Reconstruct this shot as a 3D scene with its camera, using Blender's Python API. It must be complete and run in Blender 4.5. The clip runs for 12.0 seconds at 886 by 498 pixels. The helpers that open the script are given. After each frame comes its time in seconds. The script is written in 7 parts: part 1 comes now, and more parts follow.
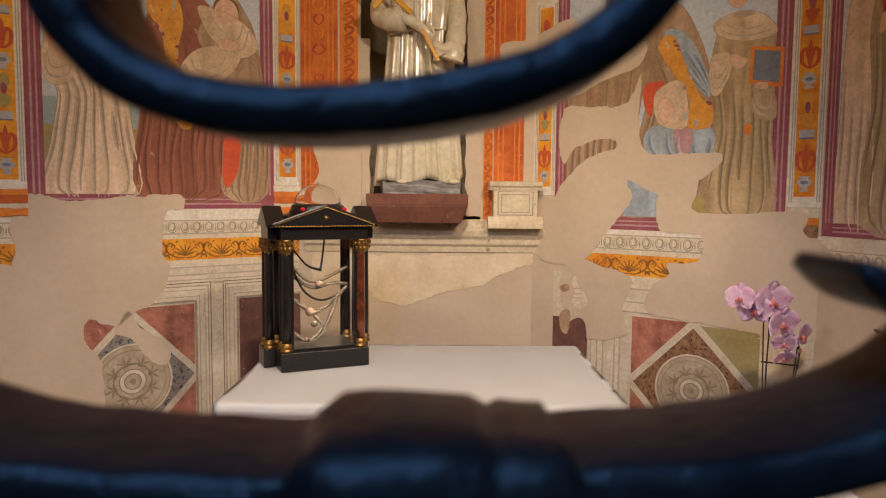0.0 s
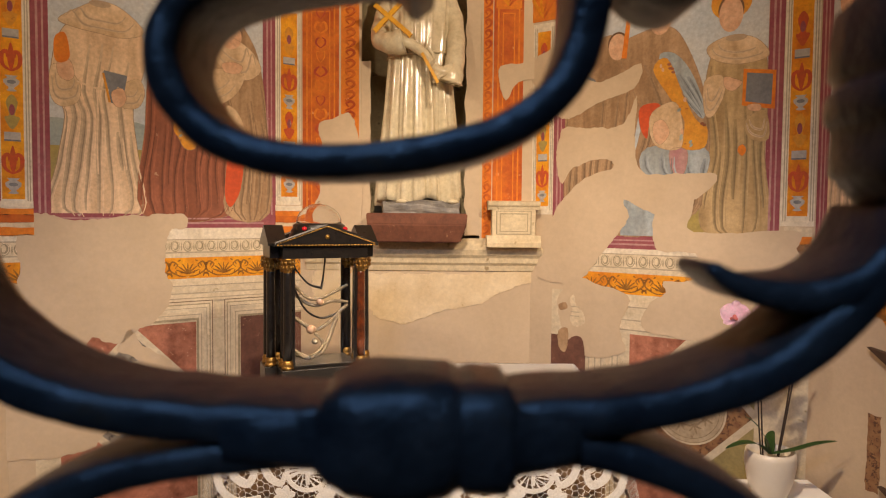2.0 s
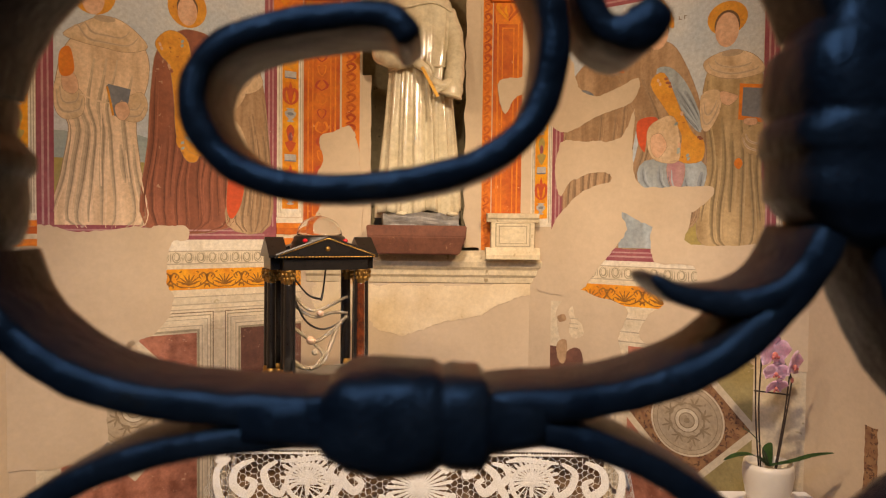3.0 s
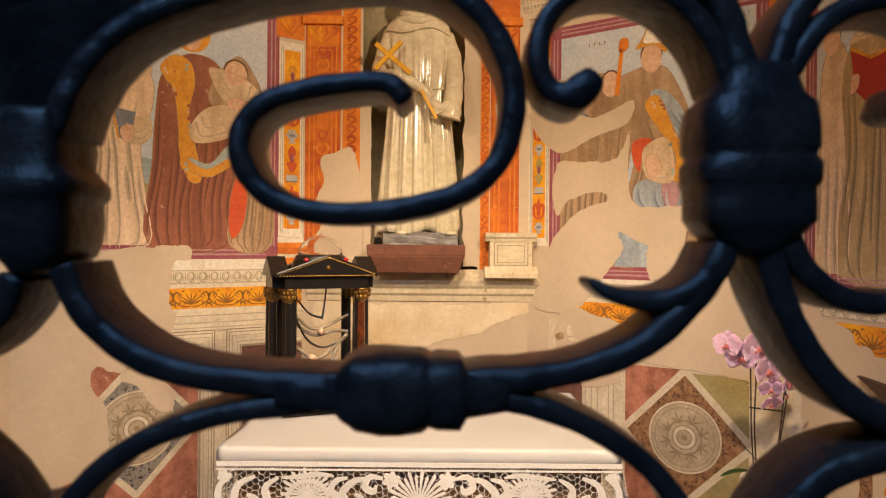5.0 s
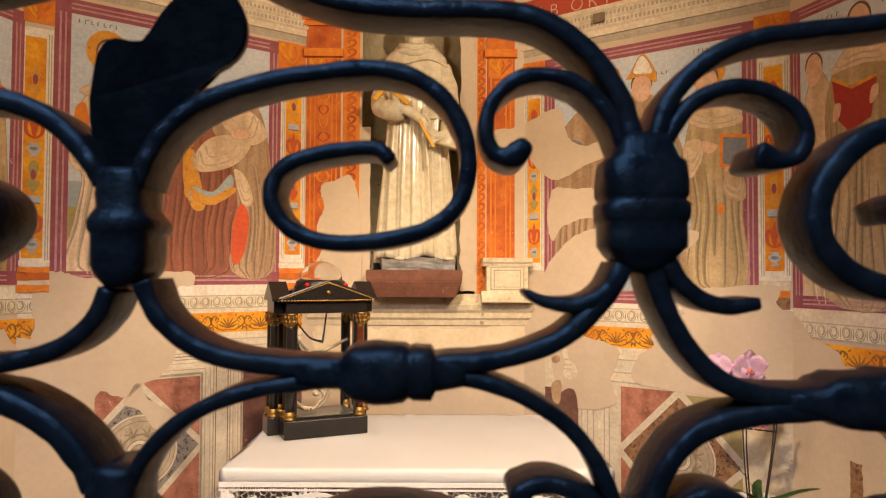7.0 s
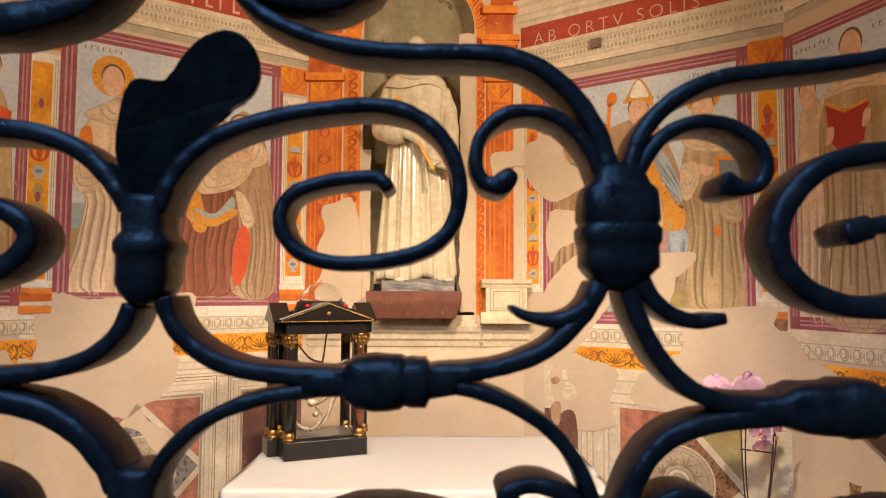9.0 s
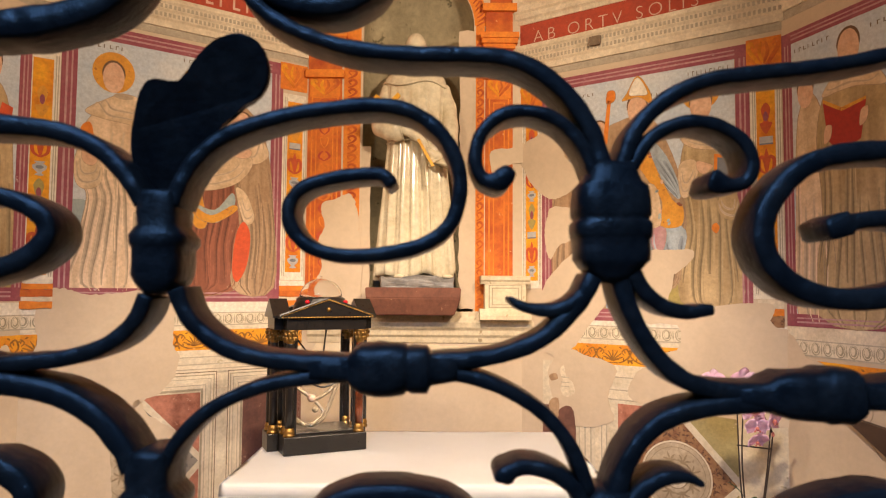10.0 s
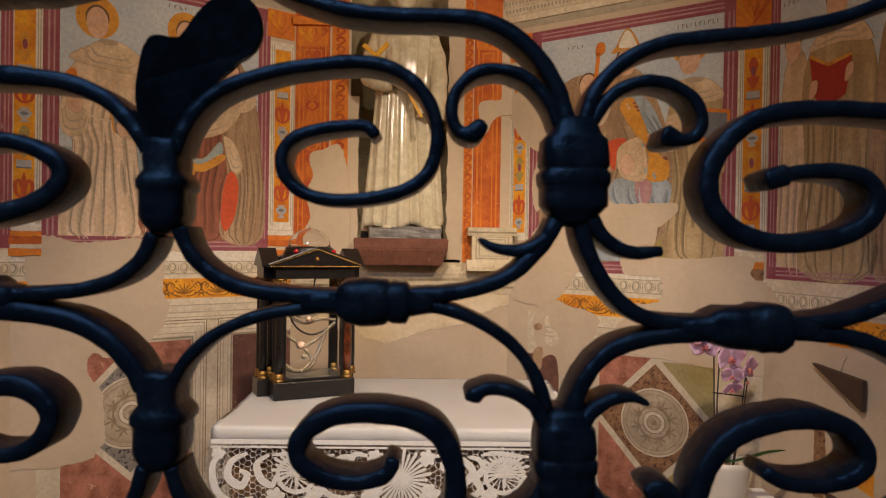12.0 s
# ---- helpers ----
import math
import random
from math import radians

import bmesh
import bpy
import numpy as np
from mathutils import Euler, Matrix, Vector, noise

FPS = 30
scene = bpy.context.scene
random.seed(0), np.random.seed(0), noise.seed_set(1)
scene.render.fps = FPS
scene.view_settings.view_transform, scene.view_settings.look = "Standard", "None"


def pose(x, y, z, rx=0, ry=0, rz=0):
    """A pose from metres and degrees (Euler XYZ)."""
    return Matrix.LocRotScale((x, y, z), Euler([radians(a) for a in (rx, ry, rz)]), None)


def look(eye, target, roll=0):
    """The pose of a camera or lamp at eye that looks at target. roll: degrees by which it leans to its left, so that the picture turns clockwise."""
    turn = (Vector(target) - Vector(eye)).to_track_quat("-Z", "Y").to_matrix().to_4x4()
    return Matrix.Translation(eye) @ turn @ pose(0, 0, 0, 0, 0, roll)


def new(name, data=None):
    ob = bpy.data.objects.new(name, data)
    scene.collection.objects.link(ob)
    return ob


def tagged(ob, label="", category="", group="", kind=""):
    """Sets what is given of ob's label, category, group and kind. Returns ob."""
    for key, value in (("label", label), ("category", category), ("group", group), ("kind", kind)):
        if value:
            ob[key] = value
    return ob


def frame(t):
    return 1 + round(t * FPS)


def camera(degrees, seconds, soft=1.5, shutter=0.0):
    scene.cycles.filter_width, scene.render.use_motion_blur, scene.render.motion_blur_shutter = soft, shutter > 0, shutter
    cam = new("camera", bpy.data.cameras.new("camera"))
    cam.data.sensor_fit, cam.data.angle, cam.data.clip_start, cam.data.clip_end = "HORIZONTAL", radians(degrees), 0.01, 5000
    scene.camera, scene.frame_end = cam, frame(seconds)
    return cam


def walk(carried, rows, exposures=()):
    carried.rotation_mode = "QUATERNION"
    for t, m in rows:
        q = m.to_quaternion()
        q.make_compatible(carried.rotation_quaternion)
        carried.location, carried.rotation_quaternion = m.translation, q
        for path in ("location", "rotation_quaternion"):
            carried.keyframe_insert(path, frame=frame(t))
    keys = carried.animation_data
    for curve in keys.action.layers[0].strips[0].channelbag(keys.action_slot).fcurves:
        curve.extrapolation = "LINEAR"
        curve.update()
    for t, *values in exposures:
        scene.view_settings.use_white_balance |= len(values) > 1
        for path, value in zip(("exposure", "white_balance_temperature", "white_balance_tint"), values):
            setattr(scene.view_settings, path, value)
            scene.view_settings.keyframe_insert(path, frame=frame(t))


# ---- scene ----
cam = camera(64.9, 12.0, 1.15)
PATH = [
    (0, (-0.0075, 0.2185, 1.5930), (-0.0014, 2.2125, 1.4400), 0.5),
    (0.5, (-0.0083, 0.2095, 1.5940), (-0.0009, 2.2045, 1.4546), 0.6),
    (1, (-0.0075, 0.2000, 1.5940), (0.0008, 2.1960, 1.4706), 0.6),
    (1.5, (-0.0060, 0.1890, 1.5940), (-0.0004, 2.1860, 1.4810), 0.45),
    (2, (-0.0045, 0.1780, 1.5935), (0.0012, 2.1760, 1.4954), 0.5),
    (2.5, (-0.0030, 0.1670, 1.5945), (0.0022, 2.1650, 1.5124), 0.4),
    (3, (-0.0015, 0.1550, 1.5950), (0.0034, 2.1540, 1.5310), 0.6),
    (5, (0.0020, 0.1100, 1.5940), (0.0070, 2.1100, 1.5860), 0.5),
    (5.5, (0.0050, 0.0920, 1.5940), (0.0100, 2.0920, 1.5990), 0.6),
    (6, (0.0080, 0.0800, 1.5970), (0.0120, 2.0800, 1.6140), 0.4),
    (6.5, (0.0098, 0.0610, 1.5930), (0.0133, 2.0600, 1.6290), 0.4),
    (7, (0.0112, 0.0370, 1.5920), (0.0171, 2.0360, 1.6570), 0.25),
    (7.5, (0.0120, 0.0250, 1.5910), (0.0180, 2.0230, 1.6800), 0.2),
    (9.5, (0.0140, 0.0050, 1.5900), (0.0200, 2.0010, 1.7190), 0.3),
    (10, (0.0130, -0.0030, 1.5880), (0.0210, 1.9930, 1.7060), 0.4),
    (10.5, (0.0150, -0.0070, 1.5880), (0.0230, 1.9910, 1.6790), 0.6),
    (11, (0.0150, -0.0130, 1.5860), (0.0260, 1.9870, 1.6390), 0.9),
    (11.5, (0.0170, -0.0270, 1.5840), (0.0340, 1.9730, 1.6080), 1.1),
    (12, (0.0180, -0.0370, 1.5830), (0.0600, 1.9630, 1.5640), 0.9),
]
EXPOSURES = [(0, -0.82, 5900, 10), (1.5, -0.62, 6500, 10), (2.5, -0.52, 6750, 10), (5.5, -0.40, 6950, 10), (7, -0.24, 6750, 10), (9.5, -0.1, 6350, 10), (11.5, -0.06, 6350, 10), (12, -1.0, 6150, 10)]
walk(cam, [(t, look(e, a, r)) for t, e, a, r in PATH], EXPOSURES)
cam.data.dof.use_dof = True
cam.data.dof.focus_distance = 2.9
cam.data.dof.aperture_fstop = 20.0

# ---- light ----
world = bpy.data.worlds.new("world")
world.use_nodes = True
scene.world = world
world.node_tree.nodes["Background"].inputs[0].default_value = (0.25, 0.4, 0.8, 1)
world.node_tree.nodes["Background"].inputs[1].default_value = 0.008


def lamp(name, kind, m, energy, color, **more):
    data = bpy.data.lights.new(name, kind)
    data.energy, data.color = energy, color
    for k, v in more.items():
        if k == "size":
            if kind == "AREA":
                data.size = v
            else:
                data.shadow_soft_size = v
        if k == "cone":
            data.spot_size, data.spot_blend = radians(v), 0.6
    ob = new(name, data)
    ob.matrix_world = m
    return ob


WARM = (1.0, 0.765, 0.545)
lamp("spot_lamp", "SPOT", look((-1.25, 0.85, 2.95), (1.15, 2.95, 1.9)), 94, WARM, size=0.1, cone=112)
lamp("spot_lamp", "SPOT", look((0.0, 0.95, 3.2), (-0.05, 2.52, 0.85)), 375, WARM, size=0.06, cone=78)
lamp("spot_lamp", "SPOT", look((1.2, 0.85, 2.95), (-1.25, 2.9, 1.9)), 300, WARM, size=0.1, cone=112)
# cool area light added behind the visitor for blue on the iron; source unseen
lamp("cool_fill_lamp", "AREA", look((-0.55, -1.0, 3.2), (0.0, 0.3, 1.6)), 84, (0.22, 0.48, 1.0), size=0.5)


# ---- materials ----
def material(name, c1, c2, scale=9.0, rough=0.85, bump=0.12, fine=60.0, fold=0.0, metal=0.0, speck=None, coat=0.0, stretch=(1, 1, 1), darken=0.55, grit=0.3):
    """Mottled surface: c1 to c2 in large patches, fine grain over it, optional upright painted folds and specks."""
    m = bpy.data.materials.new(name)
    m.use_nodes = True
    nt = m.node_tree
    N, L = nt.nodes, nt.links
    b = N["Principled BSDF"]
    tc = N.new("ShaderNodeTexCoord")
    mp = N.new("ShaderNodeMapping")
    mp.inputs["Scale"].default_value = stretch
    L.new(tc.outputs["Object"], mp.inputs[0])

    def noise_tex(s, detail, r=0.6):
        n = N.new("ShaderNodeTexNoise")
        n.inputs["Scale"].default_value, n.inputs["Detail"].default_value, n.inputs["Roughness"].default_value = s, detail, r
        L.new(mp.outputs[0], n.inputs["Vector"])
        return n

    def ramp(src, lo, hi, a, c):
        r = N.new("ShaderNodeValToRGB")
        r.color_ramp.elements[0].position, r.color_ramp.elements[1].position = lo, hi
        r.color_ramp.elements[0].color, r.color_ramp.elements[1].color = (*a, 1), (*c, 1)
        L.new(src, r.inputs[0])
        return r.outputs[0]

    def mix(kind, fac, a, c):
        x = N.new("ShaderNodeMix")
        x.data_type, x.blend_type = "RGBA", kind
        if isinstance(fac, float):
            x.inputs[0].default_value = fac
        else:
            L.new(fac, x.inputs[0])
        L.new(a, x.inputs[6])
        L.new(c, x.inputs[7])
        return x.outputs[2]

    big = noise_tex(scale, 5)
    col = ramp(big.outputs[0], 0.36, 0.66, c1, c2)
    small = noise_tex(fine, 6, 0.7)
    grain = ramp(small.outputs[0], 0.3, 0.7, (1 - grit, 1 - grit, 1 - grit), (1 + grit * 0.4, 1 + grit * 0.4, 1 + grit * 0.4))
    col = mix("MULTIPLY", 0.8, col, grain)
    if fold:
        mp2 = N.new("ShaderNodeMapping")
        mp2.inputs["Scale"].default_value = (fold * 3.0, 1, fold * 0.35)
        L.new(tc.outputs["Object"], mp2.inputs[0])
        w = N.new("ShaderNodeTexNoise")
        w.inputs["Scale"].default_value, w.inputs["Detail"].default_value, w.inputs["Distortion"].default_value = 1.0, 3.0, 0.5
        L.new(mp2.outputs[0], w.inputs["Vector"])
        shade = ramp(w.outputs[0], 0.34, 0.62, (darken, darken * 0.94, darken * 0.86), (1.08, 1.08, 1.08))
        col = mix("MULTIPLY", 0.85, col, shade)
    if speck:
        sp = noise_tex(speck[1], 3, 0.8)
        fac = ramp(sp.outputs[0], speck[2], speck[2] + 0.05, (0, 0, 0), (1, 1, 1))
        rgb = N.new("ShaderNodeRGB")
        rgb.outputs[0].default_value = (*speck[0], 1)
        col = mix("MIX", fac, col, rgb.outputs[0])
    L.new(col, b.inputs["Base Color"])
    rr = N.new("ShaderNodeMapRange")
    rr.inputs["To Min"].default_value, rr.inputs["To Max"].default_value = max(0.02, rough - 0.1), min(1.0, rough + 0.1)
    L.new(small.outputs[0], rr.inputs[0])
    L.new(rr.outputs[0], b.inputs["Roughness"])
    b.inputs["Metallic"].default_value = metal
    b.inputs["Coat Weight"].default_value = coat
    if bump:
        bp = N.new("ShaderNodeBump")
        bp.inputs["Strength"].default_value, bp.inputs["Distance"].default_value = bump, 0.004
        L.new(small.outputs[0], bp.inputs["Height"])
        L.new(bp.outputs[0], b.inputs["Normal"])
    return m


def sheer(name, rough=0.02, tint=(1, 1, 1)):
    m = bpy.data.materials.new(name)
    m.use_nodes = True
    b = m.node_tree.nodes["Principled BSDF"]
    b.inputs["Base Color"].default_value = (*tint, 1)
    b.inputs["Transmission Weight"].default_value = 1.0
    b.inputs["Roughness"].default_value = rough
    b.inputs["IOR"].default_value = 1.45
    return m


PLASTER = material("bare_plaster", (0.62, 0.495, 0.35), (0.535, 0.42, 0.29), 2.2, 0.9, 0.12, 30, speck=((0.52, 0.41, 0.29), 5.0, 0.74), grit=0.1)
PLASTER_OLD = material("old_yellow_plaster", (0.76, 0.63, 0.43), (0.64, 0.50, 0.31), 6.0, 0.9, 0.25, 50, speck=((0.5, 0.36, 0.2), 12.0, 0.66), grit=0.15)
SIDE = material("tan_side_plaster", (0.60, 0.475, 0.33), (0.52, 0.405, 0.28), 2.0, 0.9, 0.15, 40, grit=0.1)
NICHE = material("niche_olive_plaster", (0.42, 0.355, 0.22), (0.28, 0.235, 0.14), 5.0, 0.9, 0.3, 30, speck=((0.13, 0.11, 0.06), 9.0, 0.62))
STONE = material("pale_stone", (0.70, 0.61, 0.45), (0.58, 0.48, 0.33), 8.0, 0.8, 0.25, 50, speck=((0.4, 0.33, 0.2), 10.0, 0.66))
LEDGE = material("weathered_yellow_stone", (0.74, 0.63, 0.43), (0.60, 0.49, 0.31), 7.0, 0.8, 0.3, 50, speck=((0.36, 0.27, 0.15), 9.0, 0.64))
CREAM = material("cream_fresco_moulding", (0.76, 0.65, 0.47), (0.62, 0.51, 0.35), 10.0, 0.88, 0.15, 60)
WHITE = material("white_fresco_band", (0.82, 0.75, 0.62), (0.70, 0.62, 0.48), 10.0, 0.88, 0.12, 60)
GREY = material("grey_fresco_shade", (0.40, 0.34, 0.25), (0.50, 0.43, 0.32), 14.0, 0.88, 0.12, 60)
DARKSCROLL = material("dark_brown_fresco_scroll", (0.24, 0.10, 0.015), (0.34, 0.15, 0.022), 30.0, 0.88, 0.1)
DARKLINE = material("dark_fresco_line", (0.16, 0.11, 0.07), (0.22, 0.16, 0.1), 20.0, 0.9, 0.0)
PURPLE = material("purple_fresco_border", (0.27, 0.06, 0.085), (0.34, 0.11, 0.12), 9.0, 0.88, 0.12, 60, speck=((0.5, 0.36, 0.32), 16.0, 0.66))
PINK = material("pale_purple_line", (0.50, 0.30, 0.28), (0.42, 0.2, 0.22), 16.0, 0.88, 0.1)
SKY = material("grey_blue_fresco_sky", (0.46, 0.52, 0.58), (0.62, 0.62, 0.60), 4.0, 0.88, 0.12, 60, speck=((0.6, 0.55, 0.46), 14.0, 0.68))
MEADOW = material("ochre_green_fresco_field", (0.42, 0.32, 0.09), (0.33, 0.27, 0.11), 8.0, 0.88, 0.12, 60)
HILL = material("blue_green_fresco_hill", (0.30, 0.36, 0.36), (0.38, 0.42, 0.38), 8.0, 0.88, 0.1, 60)
HABIT = material("beige_fresco_habit", (0.84, 0.64, 0.44), (0.70, 0.50, 0.32), 5.0, 0.88, 0.15, 60, fold=5.2, darken=0.76)
HABIT_PLAIN = material("beige_fresco_cowl", (0.74, 0.56, 0.37), (0.58, 0.41, 0.24), 11.0, 0.88, 0.15, 60, fold=4.0, darken=0.74)
OLIVE = material("olive_brown_fresco_habit", (0.56, 0.41, 0.22), (0.42, 0.29, 0.14), 5.0, 0.88, 0.15, 60, fold=6.0, darken=0.66)
BROWN = material("brown_fresco_habit", (0.50, 0.34, 0.20), (0.36, 0.22, 0.12), 5.0, 0.88, 0.15, 60, fold=6.0, darken=0.66)
CLOAK = material("rust_red_fresco_cloak", (0.38, 0.135, 0.075), (0.24, 0.09, 0.055), 7.0, 0.88, 0.2, 40, fold=3.0, darken=0.7, speck=((0.42, 0.24, 0.15), 18.0, 0.64))
RED = material("vermilion_fresco", (0.66, 0.10, 0.03), (0.55, 0.085, 0.03), 9.0, 0.88, 0.1, 60)
BOOKRED = material("crimson_fresco_book", (0.40, 0.035, 0.02), (0.33, 0.03, 0.02), 9.0, 0.88, 0.1, 60)
SLATE = material("slate_blue_fresco", (0.16, 0.17, 0.20), (0.22, 0.23, 0.25), 12.0, 0.88, 0.1, 60)
PALEBLUE = material("pale_blue_fresco_lining", (0.42, 0.47, 0.50), (0.32, 0.38, 0.42), 9.0, 0.88, 0.1, 60, fold=5.0, darken=0.7)
GOLDPAINT = material("golden_yellow_fresco", (0.72, 0.34, 0.04), (0.60, 0.25, 0.03), 16.0, 0.85, 0.12, 60, speck=((0.35, 0.13, 0.03), 26.0, 0.63))
ORANGE = material("orange_fresco_ground", (0.86, 0.40, 0.018), (0.60, 0.17, 0.010), 7.0, 0.86, 0.12, 60, speck=((0.72, 0.46, 0.2), 22.0, 0.68))
REDOCHRE = material("red_ochre_fresco", (0.66, 0.18, 0.022), (0.40, 0.065, 0.014), 6.0, 0.86, 0.25, 40, speck=((0.66, 0.3, 0.12), 16.0, 0.64))
REDLIGHT = material("light_red_ochre_fresco", (0.76, 0.25, 0.025), (0.64, 0.17, 0.02), 10.0, 0.86, 0.2, 50)
REDBAND = material("inscription_red_fresco", (0.46, 0.07, 0.03), (0.38, 0.06, 0.03), 7.0, 0.86, 0.12, 60, speck=((0.56, 0.22, 0.14), 18.0, 0.68))
SKIN = material("warm_fresco_flesh", (0.72, 0.46, 0.30), (0.62, 0.36, 0.22), 20.0, 0.88, 0.08, 60)
HAIR = material("brown_fresco_hair", (0.13, 0.07, 0.035), (0.18, 0.10, 0.05), 20.0, 0.88, 0.08)
MARBLE_RED = material("painted_red_marble", (0.54, 0.22, 0.14), (0.26, 0.09, 0.05), 13.0, 0.85, 0.12, 60, speck=((0.62, 0.36, 0.24), 18.0, 0.62))
MARBLE_DARK = material("painted_dark_porphyry", (0.13, 0.055, 0.04), (0.20, 0.09, 0.06), 16.0, 0.85, 0.12, 60, speck=((0.30, 0.17, 0.11), 20.0, 0.64))
MARBLE_BLACK = material("painted_speckled_marble", (0.30, 0.27, 0.22), (0.22, 0.19, 0.16), 30.0, 0.85, 0.12, 60, speck=((0.05, 0.04, 0.04), 45.0, 0.54))
MARBLE_BROWN = material("painted_brown_breccia", (0.36, 0.20, 0.09), (0.20, 0.09, 0.045), 30.0, 0.85, 0.12, 60, speck=((0.10, 0.045, 0.025), 46.0, 0.53))
MARBLE_GREEN = material("painted_olive_marble", (0.38, 0.31, 0.13), (0.30, 0.24, 0.10), 9.0, 0.85, 0.12, 60, speck=((0.5, 0.42, 0.25), 20.0, 0.66))
LETTER = material("faded_white_lettering", (0.72, 0.50, 0.38), (0.60, 0.34, 0.24), 20.0, 0.88, 0.0)
GLAZE = material("cream_glazed_terracotta", (0.72, 0.65, 0.47), (0.64, 0.55, 0.37), 7.0, 0.14, 0.05, 30, coat=0.5, speck=((0.4, 0.32, 0.18), 9.0, 0.74))
GILT_GLAZE = material("yellow_glaze", (0.80, 0.42, 0.008), (0.66, 0.31, 0.008), 14.0, 0.35, 0.05)
ROCK = material("grey_glazed_rock", (0.17, 0.16, 0.15), (0.27, 0.25, 0.22), 25.0, 0.45, 0.4, 40)
TERRA = material("terracotta_block", (0.15, 0.055, 0.032), (0.22, 0.085, 0.048), 14.0, 0.8, 0.3, 60, speck=((0.42, 0.22, 0.12), 30.0, 0.66))
LINEN = material("white_linen", (0.90, 0.90, 0.89), (0.87, 0.87, 0.85), 3.0, 0.8, 0.06, 260, grit=0.06)
LACE = material("ivory_lace_thread", (0.88, 0.85, 0.79), (0.82, 0.78, 0.70), 30.0, 0.85, 0.35, 260)
OAK = material("dark_altar_wood", (0.30, 0.185, 0.10), (0.20, 0.12, 0.065), 4.0, 0.55, 0.2, 40, stretch=(1, 1, 6))
EBONY = material("polished_black_wood", (0.007, 0.006, 0.0055), (0.013, 0.010, 0.008), 12.0, 0.30, 0.05, 90, coat=0.1)
TORTOISE = material("tortoiseshell_veneer", (0.20, 0.045, 0.012), (0.03, 0.012, 0.008), 18.0, 0.15, 0.03, 80, coat=0.4)
GILT = material("gilt_brass", (0.42, 0.24, 0.06), (0.22, 0.12, 0.035), 40.0, 0.35, 0.4, 120, metal=0.9)
ROPE = material("knotted_cord", (0.24, 0.19, 0.12), (0.15, 0.115, 0.07), 40.0, 0.85, 0.6, 200)
RELIC = material("pale_bone_bead", (0.42, 0.29, 0.18), (0.30, 0.17, 0.10), 30.0, 0.5, 0.2)
GLASS = sheer("clear_glass")
IRON = material("blackened_wrought_iron", (0.011, 0.010, 0.0105), (0.021, 0.016, 0.014), 45.0, 0.33, 0.36, 85, metal=0.0, speck=((0.022, 0.014, 0.010), 90.0, 0.66), grit=0.5)
IRON.node_tree.nodes["Principled BSDF"].inputs["Specular IOR Level"].default_value = 0.17
POT = material("white_ceramic_pot", (0.74, 0.68, 0.58), (0.70, 0.63, 0.53), 5.0, 0.35, 0.0, grit=0.03)
LEAF = material("orchid_leaf_green", (0.035, 0.10, 0.022), (0.06, 0.14, 0.03), 20.0, 0.4, 0.1)
PETAL = material("pale_pink_petal", (0.98, 0.76, 0.90), (0.96, 0.62, 0.80), 30.0, 0.55, 0.1, 120)
LIP = material("magenta_orchid_lip", (0.55, 0.12, 0.16), (0.62, 0.25, 0.12), 60.0, 0.5, 0.1)
STAKE = material("dark_plant_stake", (0.03, 0.02, 0.015), (0.05, 0.03, 0.02), 40.0, 0.6, 0.1)
FLOOR = material("worn_stone_floor", (0.30, 0.24, 0.18), (0.22, 0.17, 0.12), 2.0, 0.6, 0.2, 30)
NAVE = material("dim_nave_plaster", (0.34, 0.32, 0.30), (0.28, 0.26, 0.24), 1.0, 0.9, 0.1, 20)
WOOD = material("dark_walnut_board", (0.05, 0.028, 0.018), (0.08, 0.045, 0.028), 8.0, 0.5, 0.2, 60)
GEM = material("red_glass_bead", (0.6, 0.02, 0.03), (0.5, 0.01, 0.02), 8.0, 0.15, 0.0)


# ---- helpers for shapes ----
def part(name, bm, mat, parent=None, label="", smooth=False, m=None):
    me = bpy.data.meshes.new(name)
    bmesh.ops.recalc_face_normals(bm, faces=bm.faces)
    if smooth:
        for f in bm.faces:
            f.smooth = True
    bm.to_mesh(me)
    bm.free()
    for x in mat if isinstance(mat, (list, tuple)) else [mat]:
        me.materials.append(x)
    ob = new(name, me)
    if parent:
        ob.parent = parent
    if m:
        ob.matrix_local = m
    if label:
        ob["label"] = label
    return ob


def thing(name, m, label, category, group="", kind=""):
    ob = new(name)
    ob.empty_display_size = 0.05
    ob.matrix_world = m
    return tagged(ob, label, category, group, kind)


def add_box(bm, x0, x1, y0, y1, z0, z1, bevel=0.0):
    r = bmesh.ops.create_cube(bm, size=1.0)
    for v in r["verts"]:
        v.co = Vector((x0 + (v.co.x + 0.5) * (x1 - x0), y0 + (v.co.y + 0.5) * (y1 - y0), z0 + (v.co.z + 0.5) * (z1 - z0)))
    if bevel:
        es = list({e for v in r["verts"] for e in v.link_edges})
        bmesh.ops.bevel(bm, geom=es, offset=bevel, segments=2, affect="EDGES", profile=0.5)
    return bm


def box(x0, x1, y0, y1, z0, z1, bevel=0.0):
    return add_box(bmesh.new(), x0, x1, y0, y1, z0, z1, bevel)


def add_plate(bm, pts, d0, d1):
    """A flat piece on a wall: outline in the wall's x and z, from depth d0 (at the wall) to d1 in front of it."""
    front = [bm.verts.new((x, -d1, z)) for x, z in pts]
    back = [bm.verts.new((x, -d0, z)) for x, z in pts]
    bm.faces.new(front)
    n = len(pts)
    for i in range(n):
        bm.faces.new((front[i], back[i], back[(i + 1) % n], front[(i + 1) % n]))
    return bm


def plate(pts, d1, d0=0.0):
    return add_plate(bmesh.new(), pts, d0, d1)


